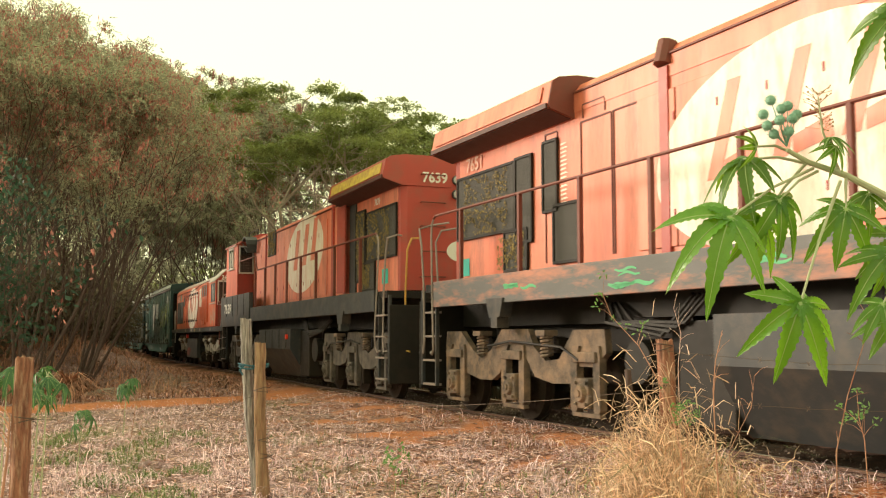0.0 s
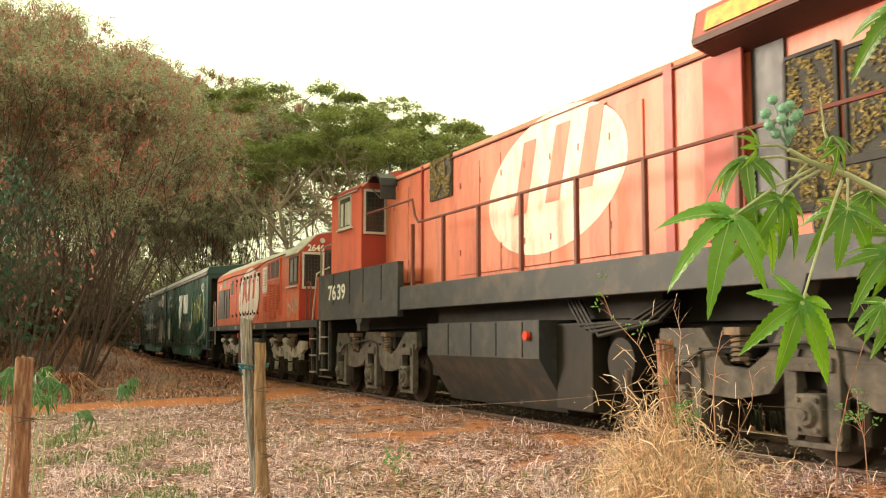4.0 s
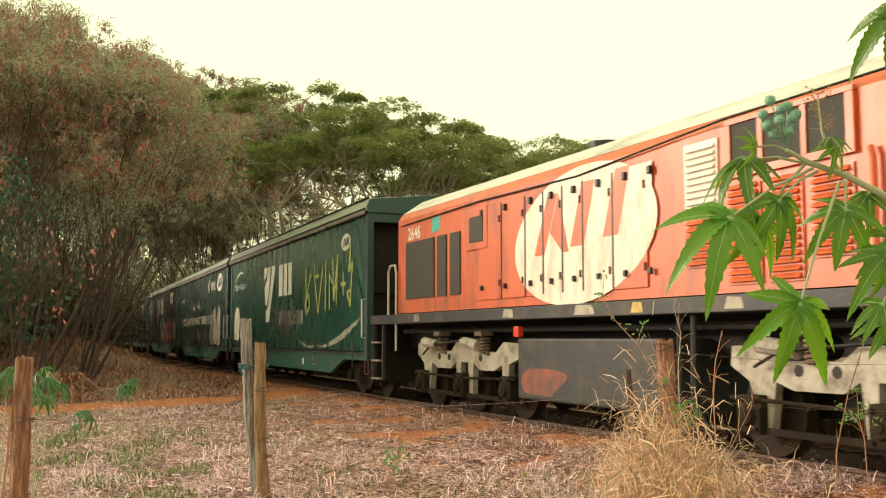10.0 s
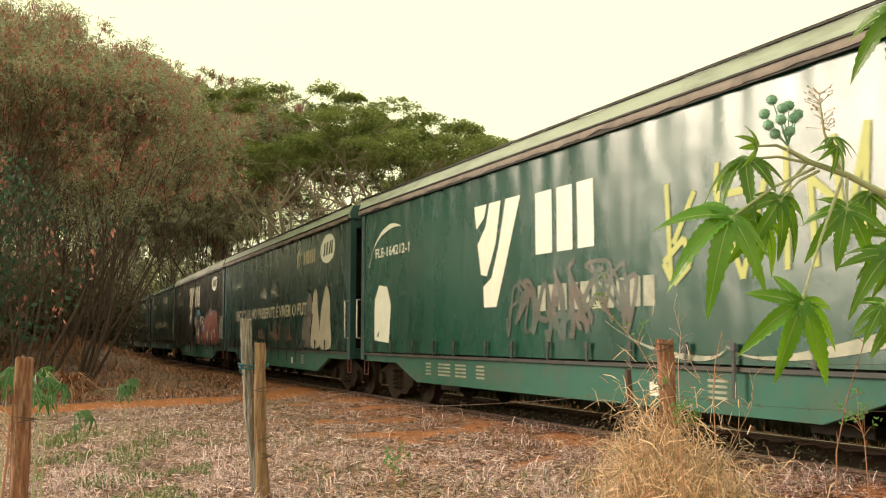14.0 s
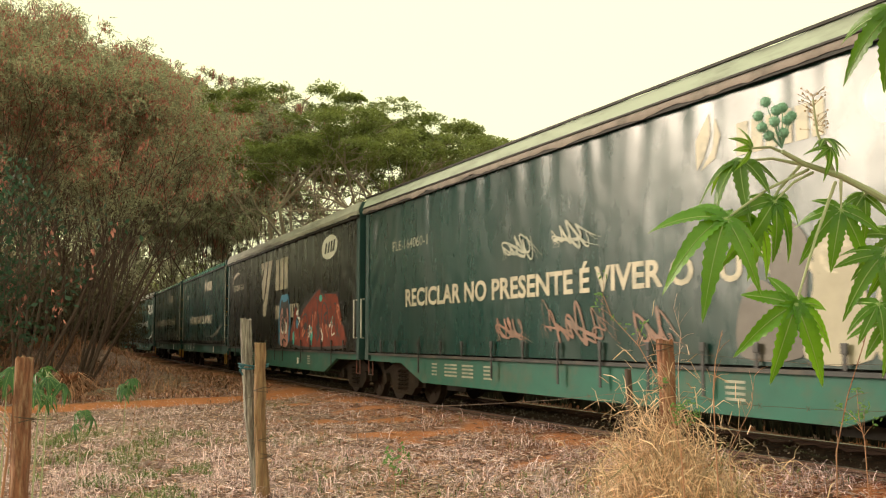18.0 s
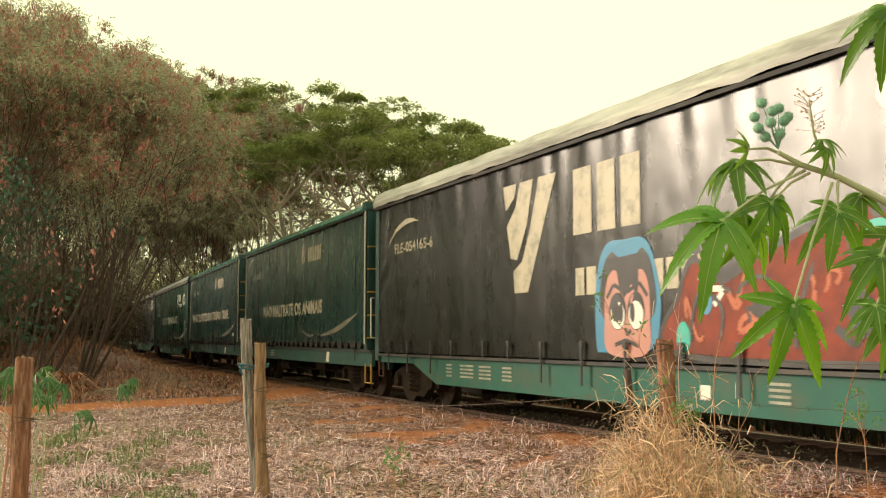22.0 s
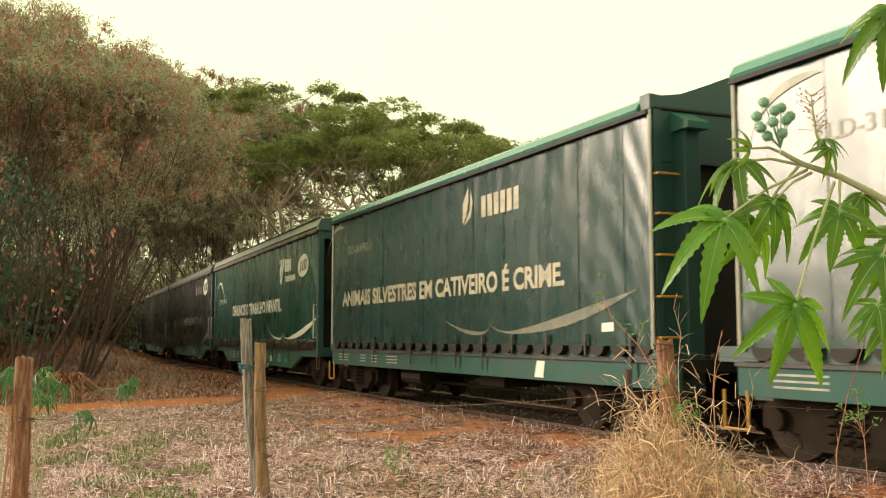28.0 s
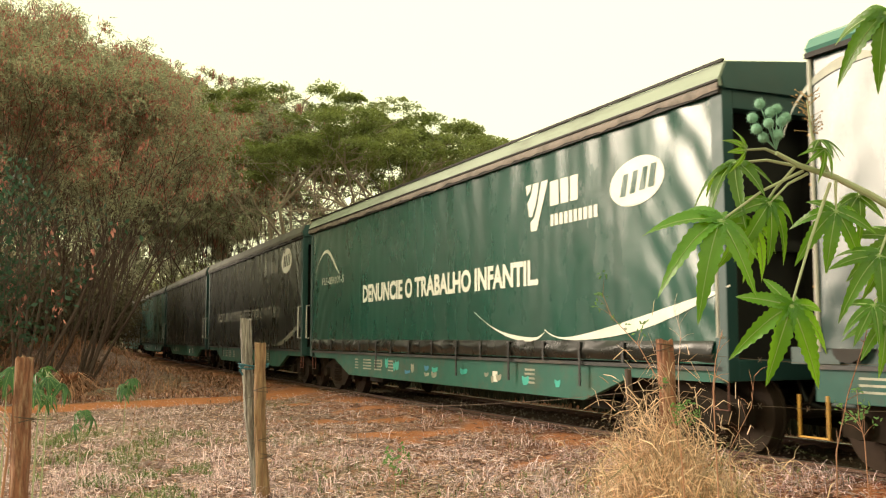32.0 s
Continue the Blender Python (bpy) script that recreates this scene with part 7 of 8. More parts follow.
def tree(px, depth, top_y, seed, kind, lean=(0, 0)):
    rnd = random.Random(seed)
    x, y = bearing(px, depth)
    gz = ground_z(x, y) if abs(x) < 80 and -60 < y < 120 else 0.0
    height = CAM_H + (599 - top_y) / 1750.0 * depth - gz
    t = empty("tree")
    t.matrix_basis = pose(x, y, gz - 0.05)
    segs, tips = [], []
    if kind == "olive":
        for k in range(rnd.choice([5, 6, 7])):
            a = rnd.uniform(0, 6.283)
            out = rnd.uniform(0.10, 0.42)
            d = Vector((math.cos(a) * out + lean[0], math.sin(a) * out + lean[1], 1)).normalized()
            base = Vector((math.cos(a) * 0.35, math.sin(a) * 0.35, 0))
            grow(rnd, base, d, height * rnd.uniform(0.40, 0.52), rnd.uniform(0.035, 0.075), 3, 0.62, 1.0, segs, tips)
        v, f = strands([s for s in segs if s[1] > 0.008], 4)
        raw("trunk", v, f, M["bark"], t, smooth=True)
    else:
        for k in range(rnd.choice([2, 3, 3])):
            a = rnd.uniform(0, 6.283)
            d = Vector((math.cos(a) * 0.45 + lean[0], math.sin(a) * 0.45 + lean[1], 1)).normalized()
            grow(rnd, Vector((math.cos(a) * 0.15, math.sin(a) * 0.15, 0)), d, height * rnd.uniform(0.42, 0.5), rnd.uniform(0.12, 0.18), 3, 0.95, 0.55, segs, tips, 0.42)
        v, f = strands([s for s in segs if s[1] > 0.010], 4)
        raw("trunk", v, f, M["bark_pale"], t, smooth=True)
    top = max(p.z for p in tips)
    ranked = sorted(p.z for p in tips)
    k = 0.92 * height / ranked[int(len(ranked) * (0.86 if kind == "olive" else 0.80))]
    wide = 0.74 if kind == "olive" else 0.86
    ring = 0.24 * height if kind == "olive" else 0.42 * height

    def domed(p):
        """Scaled to the tree's height, the crown's top pressed into a dome."""
        q = Vector((p.x * k * wide, p.y * k * wide, p.z * k))
        r = math.hypot(q.x - lean[0] * 0.7 * q.z, q.y - lean[1] * 0.7 * q.z) / ring
        cap = (height + 0.25) * (1 - 0.16 * min(1.6, r * r))
        knee = cap * (0.80 if kind == "olive" else 0.84)
        if q.z > knee:
            q.z = knee + (cap - knee) * math.tanh((q.z - knee) / (cap - knee))
        return q
    high = [p for p in tips if p.z > top * 0.5]
    mx, my, mz = (sum(p[q] for p in high) / len(high) for q in range(3))
    sx, sy = mx / mz - lean[0] * 0.7, my / mz - lean[1] * 0.7
    for ob in t.children:
        for vert in ob.data.vertices:
            c = vert.co
            vert.co = domed(Vector((c.x - sx * c.z, c.y - sy * c.z, c.z)))
    tips = [domed(Vector((p.x - sx * p.z, p.y - sy * p.z, p.z))) for p in tips]
    near = -250 < px
    px_m = max(1.0, depth / 30.0)
    if kind == "olive":
        tips = [p for p in tips if p.z > height * (0.12 if top_y > 180 else 0.33)]
        tips = [p for p in tips if rnd.random() < (0.75 if p.z > height * 0.75 else 0.55)]
        tips += [p for p in tips if p.z > height * 0.80]
        per = max(2, round((4200 if near else 1300) / max(1, len(tips))))
        fronds("crown", tips, per, 0.22, 0.27 * px_m ** 0.6, 0.105 * px_m, seed, M["leaf_dull"], t, 0.7, 0.5, 4)
        upper = [p for p in tips if p.z > height * 0.55]
        pods = rnd.sample(upper, min(len(upper), 620 if near else 60))
        leaves("seed_crown", pods, 11, 0.09, 0.13 * px_m, seed + 1, M["pods"], t, 1.3, 3.0, 0.24)
        tagged(t, "tall multi-stemmed tree with thin dull olive foliage and hanging red-brown pods", "tree", "thicket of trees by the track")
    else:
        tips = [p for p in tips if p.z > height * (0.74 if rnd.random() < 0.85 else 0.60) and rnd.random() < 0.40]
        per = max(2, round(2700 / max(1, len(tips))))
        fronds("crown", tips, per, 0.20 * px_m, 0.24 * px_m, 0.105 * px_m, seed, M["leaf_green"], t, 0.22, 0.12, 4, 0.7, 0.42)
        tagged(t, "spreading tree with pale branches and fresh green layered foliage", "tree", "trees behind the track")
    return t


# Trees with px below -300 are out of view, added to darken curtain reflections.
for i, (px, dep, ty, ln) in enumerate(((-230, 26, -50, (0.1, 0)), (-120, 25, -30, (0.1, 0)), (-20, 27, 0, (0.1, 0)), (45, 26, 20, (0.16, 0)), (90, 29, 36, (0.2, 0)), (130, 31, 84, (0.25, 0)),
                                       (150, 28, 98, (0.34, 0)), (30, 35, 8, (0.05, 0)), (-150, 36, -10, (0, 0)), (120, 40, 44, (0.15, 0)), (180, 46, 92, (0.2, 0)), (-60, 48, 0, (0, 0)), (70, 50, 20, (0, 0)),
                                       (190, 62, 84, (0.1, 0)), (300, 70, 104, (0, 0)), (345, 62, 114, (0, 0)), (400, 55, 128, (0, 0)), (455, 51, 142, (0.05, 0)), (240, 80, 92, (0, 0)), (160, 56, 52, (0.05, 0)), (375, 66, 122, (0, 0)),
                                       (-330, 30, -50, (0, 0)), (-420, 36, -50, (0, 0)), (-560, 34, -50, (0, 0)), (-700, 38, -50, (0, 0)), (-850, 36, -30, (0, 0)), (-640, 48, -50, (0, 0)), (-980, 40, -30, (0, 0)), (265, 82, 215, (0, 0)), (320, 80, 225, (0, 0)), (375, 76, 220, (0, 0)), (430, 72, 225, (0, 0)), (225, 86, 225, (0, 0)), (60, 58, 235, (0, 0)), (130, 62, 225, (0, 0)), (200, 66, 240, (0, 0)), (5, 55, 240, (0, 0)), (250, 75, 290, (0, 0)), (300, 70, 300, (0, 0)), (345, 66, 310, (0, 0)), (-1130, 33, -40, (0, 0)), (-1290, 30, -50, (0, 0)), (-1450, 31, -40, (0, 0)), (-1620, 29, -50, (0, 0)), (-1790, 28, -50, (0, 0)), (-1960, 27, -50, (0, 0)))):
    tree(px, dep, ty, 100 + i, "olive", ln)
for i, (px, dep, ty, ln) in enumerate(((510, 47, 140, (0.05, 0)), (562, 48, 144, (0.05, 0)), (612, 45, 178, (0.08, 0)), (668, 47, 194, (0.08, 0)), (735, 50, 212, (0.06, 0)), (775, 58, 232, (0.0, 0)), (690, 53, 196, (0.05, 0)),
                                       (850, 76, 268, (0, 0)), (905, 80, 246, (-0.05, 0)), (960, 82, 252, (0, 0)), (1015, 84, 246, (0, 0)))):
    tree(px, dep, ty, 200 + i, "green", ln)


def shrub(px, depth, z_top_y, seed, material, label, width=1.2, size=0.16, n=2600, pods=False):
    rnd = random.Random(seed)
    x, y = bearing(px, depth)
    gz = ground_z(x, y)
    h = max(0.6, CAM_H + (599 - z_top_y) / 1750.0 * depth - gz)
    s = empty("shrub")
    s.matrix_basis = pose(x, y, gz - 0.04)
    segs, tips = [], []
    for k in range(7):
        a = rnd.uniform(0, 6.283)
        grow(rnd, Vector((math.cos(a) * 0.2, math.sin(a) * 0.2, 0)), Vector((math.cos(a) * 0.5 * width, math.sin(a) * 0.5 * width, 1)).normalized(), h * 0.55, 0.03, 2, 0.7, 0.6, segs, tips)
    top = max(p.z for p in tips) + 0.2
    k = h / top
    v, f = strands([([q * k for q in pts], a, b) for pts, a, b in segs], 4)
    raw("branching_stem", v, f, M["bark"], s, smooth=True)
    tips = [p * k for p in tips] + [p * k * 0.6 for p in tips]
    leaves("foliage", tips, max(3, n // len(tips)), 0.26 * max(0.6, width), size, seed, material, s, 0.9, 0.8, 0.5)
    if pods:
        leaves("seed_crown", rnd.sample(tips, min(40, len(tips))), 9, 0.08, 0.12, seed + 1, M["pods"], s, 2.2, 2.0, 0.4)
    tagged(s, label, "shrub")
    return s


shrub(-22, 20, 250, 300, M["leaf_deep"], "dark blue-green shrub tree with red-brown seed heads at the thicket edge", 0.13, 0.12, 2300, True)
shrub(-70, 21, 260, 301, M["leaf_deep"], "dark blue-green shrub tree at the thicket edge", 0.22, 0.12, 3400, True)
for i, (px, dep, ty) in enumerate(((330, 74, 470), (370, 68, 480), (415, 62, 470), (465, 58, 460), (520, 54, 450), (280, 84, 500), (580, 56, 440), (430, 72, 430), (660, 58, 430))):
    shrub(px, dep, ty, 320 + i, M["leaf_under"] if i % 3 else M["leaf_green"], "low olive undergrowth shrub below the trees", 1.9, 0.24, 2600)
for i, (px, dep, ty) in enumerate(((-60, 33, 500), (10, 36, 470), (70, 40, 480), (120, 44, 485), (160, 50, 490), (-160, 34, 470), (50, 52, 430), (150, 60, 440), (0, 58, 410), (90, 64, 420), (-90, 44, 440), (190, 70, 470))):
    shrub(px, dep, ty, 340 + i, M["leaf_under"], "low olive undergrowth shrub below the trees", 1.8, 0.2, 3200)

# the thicket goes on along the track on the camera's side
rnd_side = random.Random(77)
for k in range(40):
    p = line(-16.0 - 2.0 * k, rnd_side.uniform(4.0, 11.0))
    px = 784 + 1750 * p.x / (p.y * 1.004)
    if p.y > 27 and px < 180:
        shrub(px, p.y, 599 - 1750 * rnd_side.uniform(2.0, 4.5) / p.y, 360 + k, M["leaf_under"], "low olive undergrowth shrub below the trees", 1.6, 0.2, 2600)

# woods beyond, too far to tell apart
g_far = np.random.default_rng(5)
pts_far = []
for k in range(900):
    ang = g_far.uniform(-0.62, 0.30)
    dist = g_far.uniform(100, 150)
    x, y = math.tan(ang) * dist, dist
    hgt = 7.5 + 1.8 * math.sin(x * 0.2) + g_far.uniform(-2, 1) + (5.5 if ang < -0.29 else 0.0)
    for q in range(5):
        pts_far.append((x + g_far.normal(0, 1.2), y + g_far.normal(0, 1.2), g_far.uniform(0.0, 1.0) ** 0.7 * hgt))
# Treeline out of view to the left, added to block low sky in reflections.
for k in range(700):
    ang, dist = g_far.uniform(-2.1, -0.75), g_far.uniform(75, 110)
    x, y = math.sin(ang) * dist, math.cos(ang) * dist
    for q in range(5):
        pts_far.append((x + g_far.normal(0, 1.2), y + g_far.normal(0, 1.2), g_far.uniform(0.0, 1.0) ** 0.7 * g_far.uniform(6.0, 9.5)))
far_wood = leaves("far_woods", pts_far, 9, 0.9, 0.9, 6, M["leaf_dull"], None, 0.8, 0.2, 0.6)
tagged(far_wood, "hazy olive woods far behind the track, with an unseen treeline added to the left", "woods", kind="stuff")


# ---- fence ----
def post(px_top, py_top, px_bot, depth, r, material, seed, label, split=False):
    rnd = random.Random(seed)
    top = place(px_top, py_top, depth)
    x, y = bearing(px_bot, depth)
    z0 = ground_z(x, y) - 0.15
    bm = bmesh.new()
    rings, n, k = [], 28, 60
    for i in range(k):
        u = i / (k - 1)
        c = Vector((x, y, z0)).lerp(top, u) + Vector((0.012 * math.sin(u * 5 + seed), 0.01 * math.cos(u * 4), 0))
        ring = []
        for q in range(n):
            a = 2 * math.pi * q / n
            rr = r * (1.0 + 0.26 * noise.noise(Vector((math.cos(a) * 1.6, math.sin(a) * 1.6, u * 3.0 + seed))) + 0.16 * noise.noise(Vector((math.cos(a) * 4, math.sin(a) * 4, u * 9.0 + seed))) + 0.12 * noise.noise(Vector((math.cos(a) * 9, math.sin(a) * 9, u * 5.0 + seed)))) * (1.0 - 0.12 * u)
            if split and u > 0.8 and q in (2, 3):
                rr *= 0.55
            dz = (0.03 * noise.noise(Vector((math.cos(a) * 2, math.sin(a) * 2, seed + 5.0))) if i == k - 1 else 0)
            ring.append(bm.verts.new(c + Vector((math.cos(a) * rr, math.sin(a) * rr, dz))))
        rings.append(ring)
    for a, b in zip(rings, rings[1:]):
        for q in range(n):
            bm.faces.new((a[q], a[(q + 1) % n], b[(q + 1) % n], b[q]))
    bm.faces.new(rings[-1])
    ob = part("fence_post", bm, material, None, smooth=False)
    tagged(ob, label, "fence post", "fence posts")
    return ob


post(435, 565, 463, 9.6, 0.060, M["post_grey"], 1, "grey weathered split fence post with blue rope", True)
post(459, 608, 473, 9.45, 0.058, M["post_tan"], 2, "tan fence post leaning against a grey one")
post(41, 634, 54, 6.1, 0.062, M["post_brown"], 3, "reddish-brown round fence post")
post(1174, 602, 1180, 6.7, 0.060, M["post_brown"], 4, "reddish-brown fence post in dry grass")
post(1112, 655, 1108, 7.6, 0.030, M["bark"], 5, "short dark fence stake behind dry grass")


def wire_wrap(px, py, depth, r, seed):
    """Rusty wire wound round a post."""
    c = place(px, py, depth)
    bm = bmesh.new()
    tube(bm, [c + Vector((r * math.cos(a), r * math.sin(a), 0.010 * math.sin(a * 1.5 + seed) + 0.004 * a)) for a in np.linspace(0, 12.2, 40)], 0.0035, 4)
    tagged(part("wire_tie", bm, M["wire"]), "rusty wire wound round a fence post", "fence wire", "fence wires")


for px, py, depth, r in ((461, 696, 9.45, 0.066), (467, 784, 9.45, 0.068), (470, 812, 9.45, 0.068), (43, 751, 6.1, 0.072), (1176, 690, 6.7, 0.070), (1174, 622, 6.7, 0.066)):
    wire_wrap(px, py, depth, r, px)


def wire(pts, name="barbed_wire", barbs=True, seed=0):
    bm = bmesh.new()
    rnd = random.Random(seed)
    fine = []
    for a, b in zip(pts, pts[1:]):
        for i in range(14):
            u = i / 14
            p = a.lerp(b, u)
            p.z -= 0.10 * math.sin(math.pi * u) * min(1.0, (a - b).length / 4)
            fine.append(p + Vector((0, 0, rnd.uniform(-0.004, 0.004))))
    fine.append(pts[-1])
    tube(bm, fine, 0.0019, 4)
    if barbs:
        for p in fine[2::2]:
            tube(bm, [p + Vector((-0.012, 0, -0.018)), p + Vector((0.012, 0, 0.018))], 0.002, 3)
            tube(bm, [p + Vector((0.012, 0, -0.018)), p + Vector((-0.012, 0, 0.018))], 0.002, 3)
    ob = part(name, bm, M["wire"])
    return tagged(ob, "thin rusty barbed wire strung between fence posts", "fence wire", "fence wires")


wire([place(478, 702, 9.4), place(1176, 688, 6.62)], seed=2)
wire([place(60, 742, 6.05), place(452, 700, 9.55)], seed=4)
wire([place(1180, 622, 6.64), place(1800, 640, 6.0)], seed=5)
wire([place(1180, 700, 6.64), place(1800, 725, 6.0)], seed=6)
bm = bmesh.new()
for k, (dz, rr) in enumerate(((0, 0.078), (0.012, 0.082), (-0.014, 0.08))):
    c = place(449, 648, 9.52) + Vector((0, 0, dz))
    tube(bm, [c + Vector((1.75 * rr * math.cos(a), rr * math.sin(a), 0.012 * math.sin(a * 2 + k))) for a in np.linspace(0, 6.283, 20)], 0.008, 5)
tube(bm, [place(432, 648, 9.45), place(424, 655, 9.42), place(430, 664, 9.42)], 0.008, 5)
tagged(part("rope", bm, M["rope"]), "blue nylon rope tied round two fence posts", "rope")


# ---- castor plant ----
def castor_leaf(parent, attach, tip, normal, size, seed, material=None, droop=0.5):
    """A palm-shaped leaf with eight toothed lobes; its middle lobe points to tip."""
    rnd = random.Random(seed)
    e1 = (tip - attach).normalized()
    nrm = Vector(normal)
    nrm = (nrm - e1 * nrm.dot(e1)).normalized()
    e2 = nrm.cross(e1)
    verts, faces, veins = [], [], bmesh.new()
    lobes = ((0, 1.0), (42, 0.95), (-42, 0.95), (84, 0.82), (-84, 0.82), (125, 0.58), (-125, 0.58), (160, 0.30))
    for ang, ln in lobes:
        a = radians(ang + rnd.uniform(-5, 5))
        ln = ln * size * rnd.uniform(0.9, 1.08)
        d = e1 * math.cos(a) + e2 * math.sin(a)
        sd = nrm.cross(d)
        n = 22
        base = len(verts)
        fold = rnd.uniform(0.15, 0.55)
        drop = droop * rnd.uniform(0.6, 1.5)
        curl = rnd.uniform(-0.16, 0.16)
        mid = []
        for i in range(n + 1):
            u = i / n
            w = ln * 0.142 * (math.sin(math.pi * min(1, u * 0.92 + 0.08) ** 0.85) ** 0.8) * (1.0 if u < 0.98 else 0.2)
            if u < 0.25:
                w = max(w, ln * 0.105 * (0.5 + u * 2.4))
            tooth = 1.0 + (0.13 if i % 2 else -0.10)
            c = attach + d * ln * u + sd * (curl * ln * u * u) - nrm * (drop * ln * u * u) + Vector((0, 0, -drop * 0.35 * ln * u * u))
            wob = 0.02 * size * math.sin(u * 9 + seed)
            verts += [tuple(c + sd * w * tooth + nrm * (w * fold + wob * 0.3)), tuple(c), tuple(c - sd * w * tooth + nrm * (w * fold - wob * 0.3))]
            mid.append(c + nrm * 0.0012)
        for i in range(n):
            q = base + i * 3
            faces += [(q, q + 1, q + 4, q + 3), (q + 1, q + 2, q + 5, q + 4)]
        tube(veins, mid, 0.0022, 4, 0.0005)
    lf = raw("leaf", verts, faces, material or M["castor"], parent, smooth=True)
    part("vein", veins, M["castor_vein"], lf)
    return lf


def castor_plant():
    c = empty("castor_plant")
    D = 2.5
    P = lambda x, y, d=D: place(x, y, d)
    root = Vector((1.42, 2.62, ground_z(1.42, 2.62) - 0.05))
    stem = bmesh.new()
    tube(stem, [root, Vector((1.40, 2.60, 0.5)), Vector((1.36, 2.56, 1.15)), P(1690, 420, 2.53), P(1600, 372, 2.51), P(1545, 340), P(1490, 312), P(1425, 290, 2.48), P(1385, 268, 2.46)], 0.016, 8, 0.006)
    part("stem", stem, M["castor_stem"], c)
    side = bmesh.new()
    tube(side, [P(1478, 308), P(1462, 270, 2.48), P(1448, 235, 2.47), P(1440, 175, 2.47)], 0.006, 6, 0.002)
    part("flower_stalk", side, M["castor_stem"], c)
    fl = bmesh.new()
    rnd = random.Random(3)
    for k in range(46):
        u = rnd.random()
        b = P(1450, 235, 2.47).lerp(P(1438, 165, 2.47), u)
        e = b + Vector((rnd.uniform(-0.038, 0.034), rnd.uniform(-0.03, 0.03), rnd.uniform(0.0, 0.03)))
        tube(fl, [b, e], 0.0007, 3)
        bmesh.ops.create_icosphere(fl, subdivisions=1, radius=rnd.uniform(0.0016, 0.0034), matrix=Matrix.Translation(e))
    part("flower_spike", fl, M["flower"], c)
    # spiny fruit
    for k, (x, y, d) in enumerate(((1356, 180, 2.46), (1343, 205, 2.46), (1350, 225, 2.45), (1375, 195, 2.45), (1386, 190, 2.47), (1372, 215, 2.43), (1395, 212, 2.46), (1362, 240, 2.46), (1388, 235, 2.44), (1402, 205, 2.48))):
        f = bmesh.new()
        bmesh.ops.create_icosphere(f, subdivisions=2, radius=0.0132, matrix=Matrix.Translation(P(x, y, d)))
        ctr = P(x, y, d)
        for v in [Vector(v.co) for v in f.verts]:
            n = (v - ctr).normalized()
            t1 = n.orthogonal().normalized() * 0.0010
            t2 = n.cross(t1)
            q = [f.verts.new(v + t1), f.verts.new(v - t1 * 0.5 + t2), f.verts.new(v - t1 * 0.5 - t2), f.verts.new(v + n * 0.0060)]
            f.faces.new((q[0], q[1], q[3]))
            f.faces.new((q[1], q[2], q[3]))
            f.faces.new((q[2], q[0], q[3]))
        tube(f, [ctr, P(1385, 262, 2.46)], 0.0015, 4)
        part("fruit", f, M["castor_fruit"], c)
    # leaves: stalk start, joint, tip, size, way it faces
    spec = (((1480, 322), (1410, 540), (1365, 680), 0.195, (0.1, -0.8, 0.45), 2.40), ((1432, 300), (1285, 388), (1150, 435), 0.215, (0.0, -0.7, 0.65), 2.42), ((1440, 305), (1372, 357), (1388, 460), 0.155, (0.2, -0.75, 0.6), 2.46),
            ((1425, 292), (1312, 285), (1208, 345), 0.165, (0.2, -0.25, 0.95), 2.52), ((1490, 315), (1490, 372), (1478, 482), 0.165, (-0.1, -0.75, 0.6), 2.48), ((1600, 380), (1566, 452), (1500, 515), 0.15, (0.1, -0.7, 0.6), 2.44),
            ((1605, 470), (1556, 540), (1522, 600), 0.11, (-0.3, -0.7, 0.5), 2.42), ((1630, -40), (1582, 20), (1548, 158), 0.19, (-0.5, -0.8, 0.3), 2.35), ((1470, 300), (1462, 246), (1512, 252), 0.075, (0.0, -0.3, 0.95), 2.47),
            ((1470, 300), (1470, 262), (1478, 300), 0.07, (0.4, -0.8, 0.3), 2.46), ((1400, 275), (1330, 262), (1312, 232), 0.075, (0.1, -0.8, 0.4), 2.48), ((1420, 290), (1342, 395), (1335, 500), 0.15, (0.3, -0.7, 0.6), 2.50),
            ((1550, 345), (1530, 345), (1548, 400), 0.10, (-0.2, -0.6, 0.7), 2.52), ((1610, 560), (1575, 570), (1530, 610), 0.12, (-0.2, -0.8, 0.4), 2.46), ((1600, 330), (1590, 420), (1560, 520), 0.16, (0.2, -0.7, 0.6), 2.56))
    for k, (s0, jt, tp, size, nrm, d) in enumerate(spec):
        st = bmesh.new()
        a, b = P(*s0), P(jt[0], jt[1], d)
        m = a.lerp(b, 0.5) + Vector((0, 0, 0.012))
        tube(st, [a, m, b], 0.0045, 6, 0.0028)
        part("leaf_stalk", st, M["castor_stem"], c)
        castor_leaf(c, b, P(tp[0], tp[1], d - 0.04), nrm, size * 0.86, 400 + k)
    tagged(c, "bright green castor oil plant branch with palm leaves and spiny fruit", "castor plant")
    return c


CASTOR = castor_plant()


